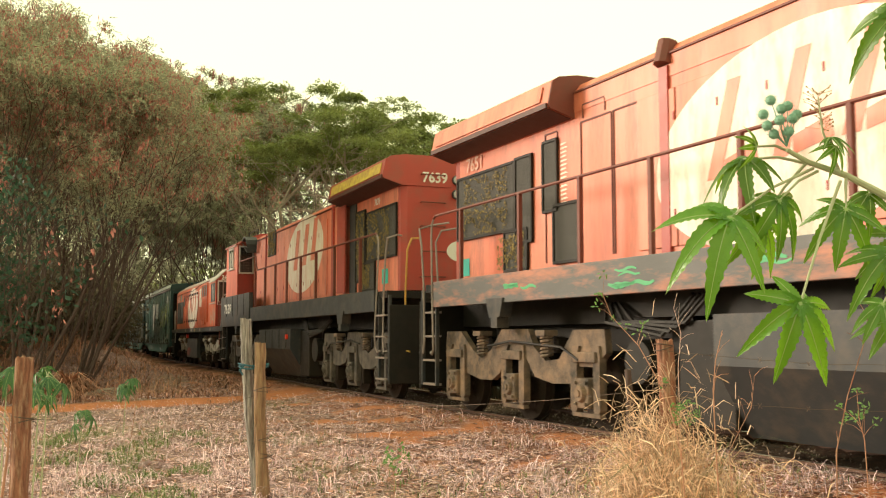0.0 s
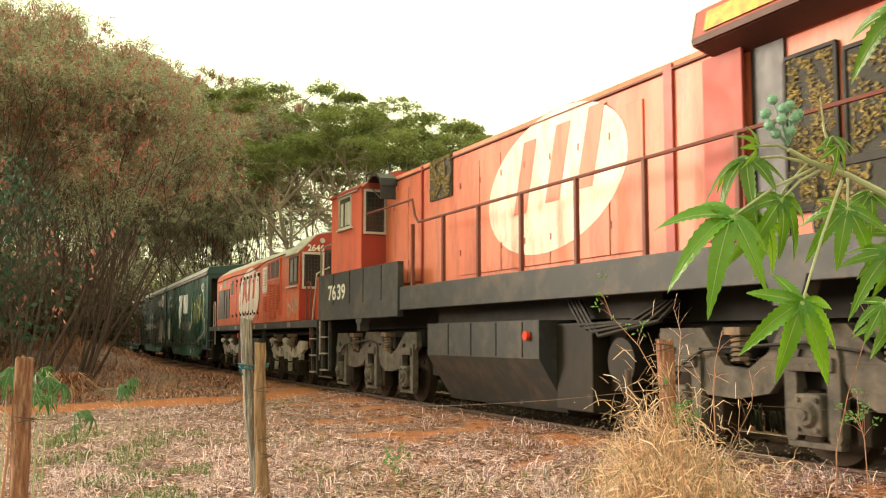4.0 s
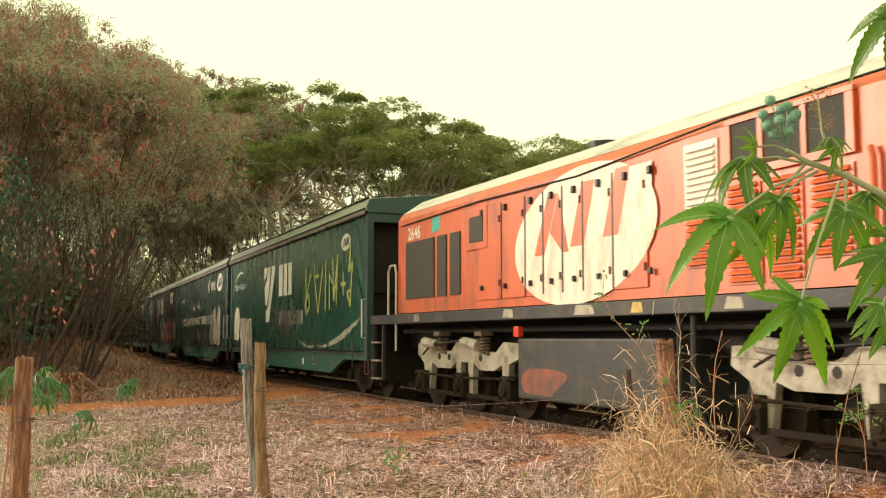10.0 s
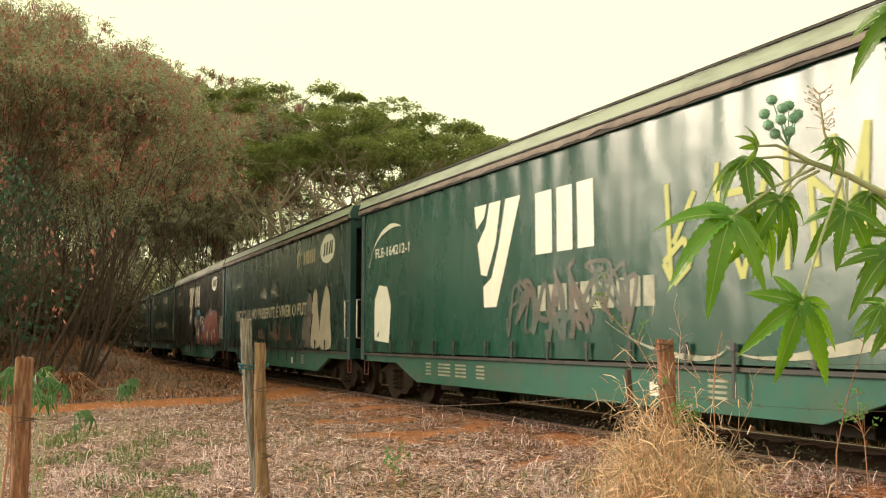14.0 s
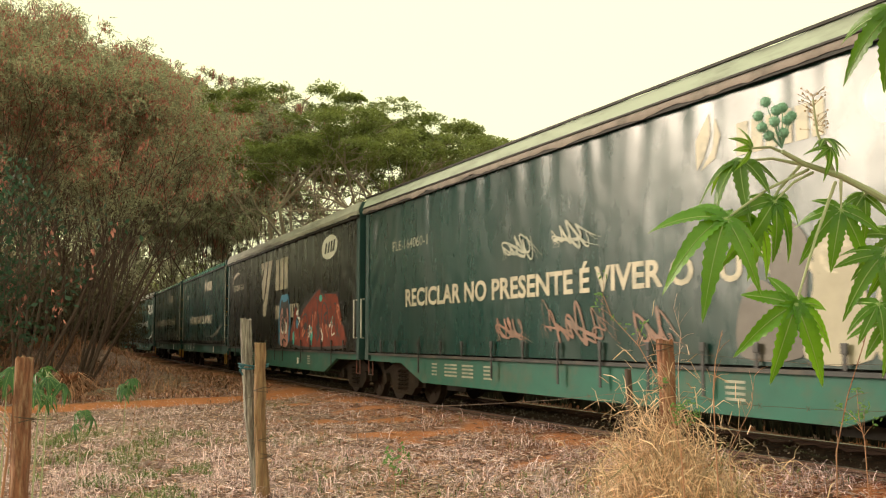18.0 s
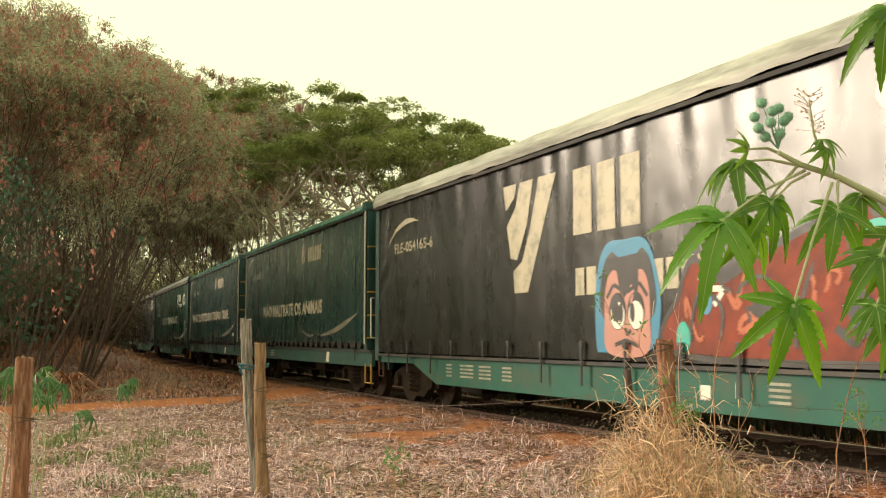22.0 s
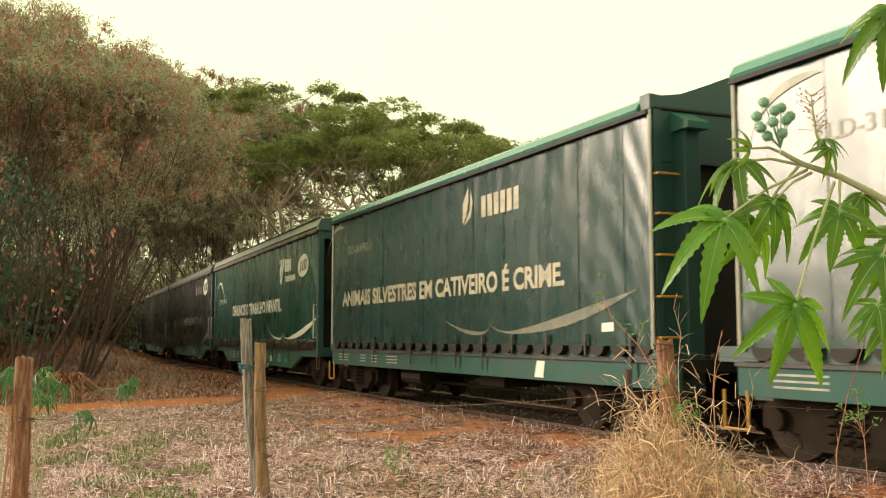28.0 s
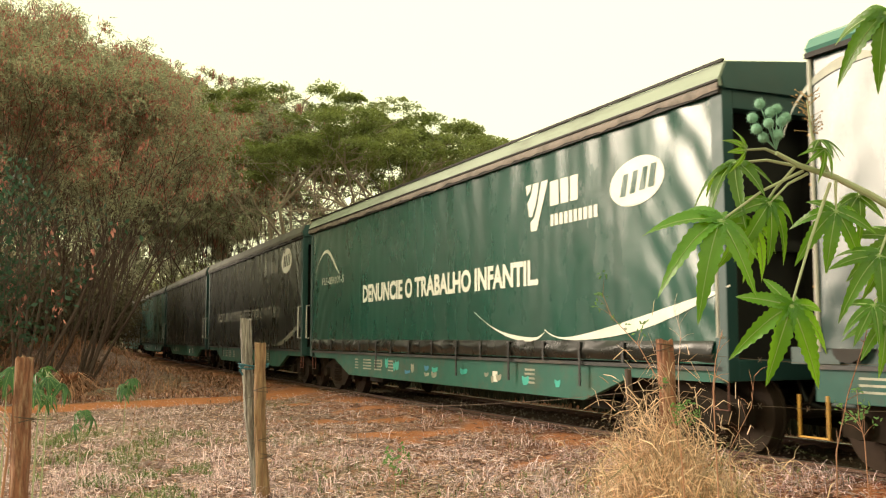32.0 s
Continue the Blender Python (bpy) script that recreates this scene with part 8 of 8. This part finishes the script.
def seedling(px, py_top, depth, seed, size=0.14, n=6, label="small green castor seedling in dry grass"):
    rnd = random.Random(seed)
    x, y = bearing(px, depth)
    z = ground_z(x, y)
    top = place(px, py_top, depth)
    s = empty("castor_seedling")
    st = bmesh.new()
    tube(st, [Vector((x, y, z - 0.02)), Vector((x + 0.02, y, (z + top.z) / 2)), top], 0.009, 6, 0.005)
    part("stem", st, M["castor_stem"], s)
    for k in range(n):
        a = k * 6.283 / n + rnd.uniform(-0.3, 0.3)
        b = top + Vector((math.cos(a) * size * 0.7, math.sin(a) * size * 0.7, rnd.uniform(-0.12, 0.05)))
        p = bmesh.new()
        tube(p, [top - Vector((0, 0, 0.03 * k % 0.1)), b], 0.004, 4)
        part("leaf_stalk", p, M["castor_stem"], s)
        castor_leaf(s, b, b + Vector((math.cos(a), math.sin(a), -0.8)), (math.cos(a) * 0.5, math.sin(a) * 0.5 - 0.3, 0.9), size * rnd.uniform(0.8, 1.2), seed + k, M["seedling"], 0.6)
    tagged(s, label, "seedling")


seedling(227, 676, 15.0, 500, 0.15, 8)
seedling(148, 735, 10.5, 510, 0.11, 5)
seedling(86, 658, 8.5, 520, 0.15, 6, "leafy green castor seedling beside a fence post")
seedling(14, 662, 8.0, 530, 0.16, 6, "leafy green castor seedling beside a fence post")
seedling(70, 700, 7.6, 540, 0.12, 4, "leafy green castor seedling beside a fence post")


# ---- grass, straw and litter ----
def blades(name, spots, material, label, height, width, bend, seed, lean=None, cat="dry grass"):
    """Curved blades, each two quads and a tip. spots: x, y, z, scale."""
    g = np.random.default_rng(seed)
    p = np.array([s[:3] for s in spots], float)
    sc = np.array([s[3] for s in spots], float)[:, None]
    n = len(p)
    a = g.uniform(0, 6.283, n)
    h = height * sc * g.uniform(0.5, 1.25, (n, 1))
    d = np.stack([np.cos(a), np.sin(a), np.zeros(n)], 1)
    if lean is not None:
        d = d + np.array(lean)
    side = np.stack([-np.sin(a), np.cos(a), np.zeros(n)], 1) * width * sc * g.uniform(0.6, 1.4, (n, 1))
    b = bend * g.uniform(0.4, 1.6, (n, 1))
    up = np.array([0, 0, 1.0])
    p1 = p + up * h * 0.45 + d * h * 0.12 * b
    p2 = p + up * h * (0.85 - 0.12 * b) + d * h * 0.45 * b
    p3 = p + up * h * (1.05 - 0.40 * b) + d * h * 0.85 * b
    v = np.stack([p - side, p + side, p1 - side * 0.9, p1 + side * 0.9, p2 - side * 0.6, p2 + side * 0.6, p3], 1).reshape(-1, 3)
    base = np.arange(n) * 7
    faces = []
    for q in base.tolist():
        faces += [(q, q + 1, q + 3, q + 2), (q + 2, q + 3, q + 5, q + 4), (q + 4, q + 5, q + 6)]
    ob = raw(name, v.tolist(), faces, material)
    return tagged(ob, label, cat, kind="stuff")


def field(n, seed, y0=4.6, y1=26.0, keep=None):
    g = random.Random(seed)
    out = []
    while len(out) < n:
        y = y0 * (y1 / y0) ** g.random()
        x = (g.uniform(-60, 1640) - 784) / 1750.0 * y
        s, o = side_of(x, y)
        if abs(o) < 1.05 or o < 0:
            continue
        if path_near(x, y) < 1.15 and g.random() < 0.9:
            continue
        nz = noise.noise(Vector((x * 0.8, y * 0.8, 2)))
        if abs(o) < 4.0 and noise.noise(Vector((x * 0.9, y * 0.9, 1))) + 0.4 * noise.noise(Vector((x * 3.1, y * 3.1, 5))) > 0.22 and g.random() < 0.85:
            continue
        if keep and not keep(nz, x, y, o, g):
            continue
        out.append((x, y, ground_z(x, y) - 0.01, 0.7 + 0.5 * g.random()))
    return out


def lying(name, spots, material, label, seed, length, width):
    """Straws lying on the ground, each a bent strip."""
    q = np.random.default_rng(seed)
    p = np.array([t[:3] for t in spots], float)
    n = len(p)
    a = q.uniform(0, 6.283, n)
    ln = length * q.uniform(0.35, 1.3, (n, 1))
    d = np.stack([np.cos(a), np.sin(a), q.normal(0.05, 0.22, n)], 1)
    e = np.stack([np.cos(a + 0.5), np.sin(a + 0.5), q.normal(-0.1, 0.2, n)], 1)
    w = np.stack([-np.sin(a), np.cos(a), q.normal(0, 0.5, n)], 1) * width * q.uniform(0.5, 1.5, (n, 1))
    p = p + np.stack([np.zeros(n), np.zeros(n), q.uniform(0.01, 0.05, n)], 1)
    m = p + d * ln * 0.5
    z = m + e * ln * 0.5
    v = np.stack([p - w, p + w, m - w, m + w, z], 1).reshape(-1, 3)
    faces = []
    for k in range(0, n * 5, 5):
        faces += [(k, k + 1, k + 3, k + 2), (k + 2, k + 3, k + 4)]
    return tagged(raw(name, v.tolist(), faces, material), label, "dry grass", kind="stuff")


tuft = lambda nz, x, y, o, g: noise.noise(Vector((x * 1.6, y * 1.6, 12))) > 0.10 or g.random() < 0.12
patch = lambda nz, x, y, o, g: noise.noise(Vector((x * 1.1, y * 1.1, 22))) + 0.6 * noise.noise(Vector((x * 3.1, y * 3.1, 23))) > -0.12 or g.random() < 0.22
lying("dead_grass", field(46000, 1, keep=patch), M["straw_grey"], "greyish flattened dead grass over the field", 71, 0.115, 0.0030)
lying("dry_straw", field(20000, 2, keep=lambda nz, x, y, o, g: nz > -0.1 or g.random() < 0.2), M["straw"], "pale dry straw scattered over the field", 72, 0.14, 0.0026)
blades("dead_grass_tufts", field(13000, 4, keep=tuft), M["straw_grey"], "low tufts of greyish dead grass in the field", 0.17, 0.0036, 1.4, 11)
blades("green_grass", field(2600, 3, 5, 22, keep=lambda nz, x, y, o, g: noise.noise(Vector((x * 0.45, y * 0.45, 9))) > 0.10), M["grass"], "sparse green grass tufts in the dry field", 0.11, 0.0045, 1.0, 13, cat="grass")


blades("dead_grass_tufts", field(5200, 6, 4.6, 8.0, keep=tuft), M["straw_grey"], "longer greyish dead grass near the fence", 0.24, 0.0034, 0.95, 14)
q_green = random.Random(91)
near_green = []
while len(near_green) < 4200:
    y = q_green.uniform(7.5, 15.5)
    x = (q_green.uniform(70, 380) - 784) / 1750.0 * y
    if path_near(x, y) < 1.2 or noise.noise(Vector((x * 1.4, y * 1.1, 31))) < 0.02:
        continue
    near_green.append((x, y, ground_z(x, y) - 0.01, q_green.uniform(0.5, 1.1)))
blades("green_grass", near_green, M["grass"], "patches of low green grass among dead grass", 0.12, 0.005, 1.1, 15, cat="grass")


def litter(n, seed, keep=None, y1=30.0):
    g = random.Random(seed)
    verts, faces = [], []
    for x, y, z, k in field(n, seed, 4.8, y1, keep):
        a, ln, wd = g.uniform(0, 6.283), g.uniform(0.02, 0.075), g.uniform(0.010, 0.028)
        t = g.uniform(-0.6, 0.6)
        c, s = math.cos(a), math.sin(a)
        q = len(verts)
        z += 0.018
        verts += [(x - c * ln, y - s * ln, z + t * 0.02), (x + s * wd, y - c * wd, z + 0.012), (x + c * ln, y + s * ln, z - t * 0.02 + 0.01), (x - s * wd, y + c * wd, z + 0.012)]
        faces.append((q, q + 1, q + 2, q + 3))
    return raw("dead_leaves", verts, faces, M["deadleaf"])


tagged(litter(17000, 21), "dead brown leaves littering the field", "leaf litter", kind="stuff")
tagged(litter(15000, 22, lambda nz, x, y, o, g: o < 2.6 + 3.4 * g.random()), "brown dead leaves gathered beside the track", "leaf litter", kind="stuff")

# the big clump of dry grass round the post
g = random.Random(31)
clump = []
for _ in range(5200):
    a, r = g.uniform(0, 6.283), abs(g.gauss(0, 0.33))
    x, y = 1.47 + math.cos(a) * r * 1.15, 6.35 + math.sin(a) * r
    clump.append((x, y, ground_z(x, y) - 0.02, max(0.32, 1.0 - r * 1.15) * g.uniform(0.55, 1.2)))
blades("dry_grass_clump", clump, M["clump_straw"], "tall clump of dry straw grass round a fence post", 0.74, 0.0046, 0.62, 32, (-0.05, -0.1, 0))


def tangle(n, centre, radii, seed, label):
    """Broken straws lying across each other."""
    q = random.Random(seed)
    verts, faces = [], []
    for _ in range(n):
        u = Vector((q.gauss(0, 0.5), q.gauss(0, 0.5), abs(q.gauss(0, 0.5))))
        c = Vector((centre[0] + u.x * radii[0], centre[1] + u.y * radii[1], ground_z(centre[0], centre[1]) + u.z * radii[2]))
        d = Vector((q.gauss(0, 1), q.gauss(0, 1), q.gauss(0.5, 0.8))).normalized()
        sag = Vector((0, 0, -1)) * q.uniform(0.0, 0.06)
        ln = q.uniform(0.04, 0.13)
        w = d.cross(Vector((q.gauss(0, 1), q.gauss(0, 1), q.gauss(0, 1)))).normalized() * q.uniform(0.0015, 0.004)
        k = len(verts)
        a, m, b = c - d * ln + sag, c, c + d * ln + sag
        verts += [tuple(a - w), tuple(a + w), tuple(m - w), tuple(m + w), tuple(b)]
        faces += [(k, k + 1, k + 3, k + 2), (k + 2, k + 3, k + 4)]
    return tagged(raw("straw_tangle", verts, faces, M["clump_straw"]), label, "dry grass", kind="stuff")


tangle(9000, (1.47, 6.2), (0.52, 0.40, 0.62), 35, "tangled broken straw round a fence post")
tangle(9000, (2.0, 5.5), (1.1, 0.7, 0.30), 36, "broken straw lying at the foot of the fence")
tangle(6500, (1.42, 6.6), (0.34, 0.2, 0.85), 37, "broken straw heaped against a fence post")
clump = []
for _ in range(2400):
    a, r = g.uniform(0, 6.283), abs(g.gauss(0, 0.20))
    x, y = 1.42 + math.cos(a) * r, 6.62 + math.sin(a) * r * 0.8
    clump.append((x, y, ground_z(x, y) - 0.02, max(0.35, 1.0 - r * 1.4) * g.uniform(0.5, 1.1)))
blades("dry_grass_clump", clump, M["clump_straw"], "upright dry straw grass against a fence post", 0.92, 0.0044, 0.55, 38, (-0.1, -0.1, 0))
clump = []
for _ in range(5200):
    x, y = g.uniform(0.9, 3.2), g.uniform(4.6, 6.2)
    clump.append((x, y, ground_z(x, y) - 0.02, g.uniform(0.4, 1.0)))
blades("dry_grass_clump", clump, M["straw"], "loose dry straw grass at the foot of the fence", 0.46, 0.0050, 1.5, 33)
clump = []
for _ in range(120):
    a, r = g.uniform(0, 6.283), abs(g.gauss(0, 0.3))
    x, y = 1.45 + math.cos(a) * r, 6.4 + math.sin(a) * r
    clump.append((x, y, ground_z(x, y), g.uniform(0.6, 1.1)))
blades("green_grass", clump, M["grass"], "green blades among dry grass round a fence post", 0.95, 0.005, 0.9, 34, cat="grass")

# grass on the bank
bank = []
while len(bank) < 9000:
    y = g.uniform(22, 40)
    x = (g.uniform(-80, 470) - 784) / 1750.0 * y
    s, o = side_of(x, y)
    if o < 1.9 or path_near(x, y) < 1.0:
        continue
    nz = noise.noise(Vector((x * 0.5, y * 0.5, 4)))
    if nz < -0.05 and g.random() < 0.75:
        continue
    bank.append((x, y, ground_z(x, y) - 0.02, g.uniform(0.5, 1.0) * (1.0 + 0.9 * max(0, nz))))
tall = []
while len(tall) < 4200:
    y = g.uniform(21.5, 33)
    x = (g.uniform(-80, 150 if g.random() < 0.8 else 330) - 784) / 1750.0 * y
    s_, o = side_of(x, y)
    if o < 2.2 or path_near(x, y) < 1.1 or noise.noise(Vector((x * 0.7, y * 0.7, 14))) < -0.12:
        continue
    tall.append((x, y, ground_z(x, y) - 0.02, g.uniform(0.4, 1.1)))
blades("tall_dead_grass", tall, M["bank_grass"], "tall rusty dead grass on the bank under the trees", 0.52, 0.012, 1.0, 43)
blades("dry_bank_grass", bank[:5200], M["bank_grass"], "brown dry grass on the bank under the trees", 0.26, 0.010, 1.4, 41)
blades("dry_bank_grass", bank[5200:], M["deadleaf"], "brown dead fern and litter on the bank", 0.20, 0.018, 1.7, 42)


def stalk(points, r, seed, leafy=0, label="thin dry weed stalk standing by the fence", material=None):
    s = empty("weed_stalk")
    rnd = random.Random(seed)
    bm = bmesh.new()
    r = r * 0.62
    tube(bm, points, r, 5, r * 0.4)
    twigs = []
    for k in range(7):
        i = rnd.randrange(1, len(points) - 1)
        p = points[i].lerp(points[i + 1], rnd.random())
        e = p + Vector((rnd.uniform(-0.10, 0.10), rnd.uniform(-0.05, 0.05), rnd.uniform(0.02, 0.14)))
        tube(bm, [p, p.lerp(e, 0.5) + Vector((0, 0, 0.01)), e], r * 0.45, 4, r * 0.2)
        twigs.append(e)
    part("stem", bm, material or M["bank_grass"], s)
    if leafy:
        lv = bmesh.new()
        for e in twigs + points[-2:]:
            for q in range(leafy):
                a = rnd.uniform(0, 6.283)
                d = Vector((math.cos(a), rnd.uniform(-0.6, 0.6), math.sin(a))).normalized()
                n = d.orthogonal().normalized()
                b = e + Vector((rnd.gauss(0, 0.012), rnd.gauss(0, 0.012), rnd.gauss(0, 0.012)))
                ln = rnd.uniform(0.018, 0.036)
                lv.faces.new([lv.verts.new(b), lv.verts.new(b + d * ln * 0.5 + n * ln * 0.28), lv.verts.new(b + d * ln), lv.verts.new(b + d * ln * 0.5 - n * ln * 0.28)])
        part("foliage", lv, M["weed"], s)
    tagged(s, label, "weed")
    return s


def foot(px, depth):
    x, y = bearing(px, depth)
    return Vector((x, y, ground_z(x, y) - 0.02))


stalk([foot(1268, 5.6), place(1266, 780, 5.6), place(1262, 690, 5.6), place(1266, 640, 5.6), place(1278, 585, 5.6)], 0.008, 51)
stalk([foot(1215, 5.6), place(1205, 800, 5.6), place(1180, 700, 5.7), place(1130, 612, 5.8), place(1082, 560, 5.9), place(1066, 520, 5.9)], 0.007, 52, 5, "bare weed stem with a tuft of green leaves at its tip")
stalk([foot(1462, 4.6), place(1480, 800, 4.6), place(1500, 700, 4.6), place(1528, 610, 4.6), place(1545, 540, 4.6)], 0.007, 53, 0, "thin reddish weed stalk by the fence", M["post_brown"])
stalk([foot(1530, 5.2), place(1530, 780, 5.2), place(1520, 740, 5.2), place(1516, 690, 5.2)], 0.006, 54, 6, "small green sapling in dry grass")
stalk([foot(1300, 5.2), place(1290, 800, 5.2), place(1330, 720, 5.2), place(1335, 665, 5.2)], 0.004, 55)
stalk([foot(1220, 6.2), place(1215, 760, 6.2), place(1222, 745, 6.2), place(1226, 735, 6.2)], 0.004, 56, 9, "green leafy weed in dry grass")
stalk([foot(1200, 6.5), place(1200, 650, 6.5), place(1205, 590, 6.5), place(1192, 545, 6.5)], 0.005, 57, 0, "dry straw stalk beside a fence post", M["straw"])
stalk([foot(700, 5.4), place(698, 850, 5.4), place(694, 830, 5.4), place(690, 815, 5.4)], 0.004, 58, 5, "small green weed in the dry field")
stalk([foot(240, 14.0), place(240, 720, 14.0), place(242, 700, 14.0)] + [place(244, 692, 14)], 0.01, 59, 0)
stalk([foot(12, 7.4), place(14, 800, 7.4), place(16, 760, 7.4), place(18, 735, 7.4)], 0.02, 60, 0, "short dark dry stump by the fence")

# a mound of dead fern and dropped sticks by the path
mound = []
for _ in range(1500):
    a, r = g.uniform(0, 6.283), abs(g.gauss(0, 0.5))
    x, y = bearing(128, 24.5)
    x, y = x + math.cos(a) * r, y + math.sin(a) * r * 0.6
    mound.append((x, y, ground_z(x, y) - 0.02, max(0.35, 1.0 - r * 0.8) * g.uniform(0.6, 1.2)))
blades("dead_fern_mound", mound, M["bank_grass"], "rusty brown mound of dead fern by the path", 0.75, 0.02, 1.5, 64)
for k in range(5):
    x, y = bearing(172 + 9 * k, 24.0 + 0.15 * k)
    z = ground_z(x, y) + 0.05 + 0.03 * k
    bm = bmesh.new()
    tube(bm, [Vector((x - 0.45, y, z)), Vector((x, y + 0.05, z + 0.05)), Vector((x + 0.5, y - 0.1, z - 0.02))], 0.022, 5, 0.010)
    tagged(part("dropped_branch", bm, M["bark_pale"]), "grey dropped branch lying by the path", "branch", "dropped branches")

# low growth beyond the track
far_side = []
while len(far_side) < 9000:
    s_, out = g.uniform(-75, 14), -g.uniform(3.2, 9.0)
    p = line(s_, out)
    far_side.append((p.x, p.y, ground_z(p.x, p.y) - 0.02, g.uniform(0.5, 1.0)))
blades("dry_verge_grass", far_side[:5500], M["bank_grass"], "brown dry grass on the far verge of the track", 0.50, 0.012, 1.1, 61)
blades("green_verge_weeds", far_side[5500:], M["leaf_dull"], "dull green weeds on the far verge of the track", 0.55, 0.018, 1.0, 62, cat="weeds")

# Added weeds, coloured near black to stand in for the shade under the train.
hedge = []
while len(hedge) < 12000:
    s_, out = g.uniform(-40, 15), -g.uniform(2.3, 4.6)
    p = line(s_, out)
    hedge.append((p.x, p.y, ground_z(p.x, p.y) - 0.02, g.uniform(0.5, 1.0)))
blades("dark_verge_weeds", hedge, M["weed_shaded"], "dense green weeds added beyond the track, colour darkened for the train's shade", 1.15, 0.026, 0.8, 63, cat="weeds")

# ballast between and beside the rails
g2 = np.random.default_rng(8)
verts, faces = [], []
for k in range(9000):
    s_ = g2.uniform(-45, 16)
    p = line(s_, g2.uniform(-2.0, 1.0), 0)
    z = ground_z(p.x, p.y) - 0.008 + g2.uniform(-0.01, 0.01)
    r = g2.uniform(0.012, 0.035)
    q = len(verts)
    a = g2.uniform(0, 6.28)
    for j in range(3):
        verts.append((p.x + r * math.cos(a + j * 2.1), p.y + r * math.sin(a + j * 2.1), z))
    verts.append((p.x + g2.normal(0, 0.004), p.y + g2.normal(0, 0.004), z + r * 1.1))
    faces += [(q, q + 1, q + 3), (q + 1, q + 2, q + 3), (q + 2, q, q + 3)]
tagged(raw("ballast", verts, faces, M["ballast"]), "dusty brown ballast stones along the track", "ballast", kind="stuff")


# ---- everything that moves ----
def motions():
    times = [0.5 * k for k in range(65)]
    for thing, mark, pivot, turn in TRAIN:
        walk(thing, [(t, on_track(gone(t) + mark, pivot) @ pose(0, 0, 0, 0, 0, turn)) for t in times])
    flipped = {w.as_pointer() for w in L1.children_recursive}
    wheel_times = [0.14 * k for k in range(229)] + [32.0]
    for w, x, r in WHEELSETS_NEAR:
        sgn = -1 if w.as_pointer() in flipped else 1
        walk(w, [(t, pose(x, 0, r, 0, 0, 0) @ Matrix.Rotation(sgn * (gone(t) - gone(0)) / r, 4, "Y")) for t in wheel_times])

    rows = []
    for k in range(65):
        t = 0.5 * k
        a = 0.30 * math.sin(1.9 * t + 0.4) + 0.22 * math.sin(3.1 * t + 1.0)
        b = 0.20 * math.sin(1.3 * t) + 0.15 * math.sin(3.7 * t)
        pivot = Matrix.Translation((1.42, 2.62, -0.3))
        rows.append((t, pivot @ pose(0, 0, 0, b, a, 0) @ pivot.inverted()))
    walk(CASTOR, rows)


motions()
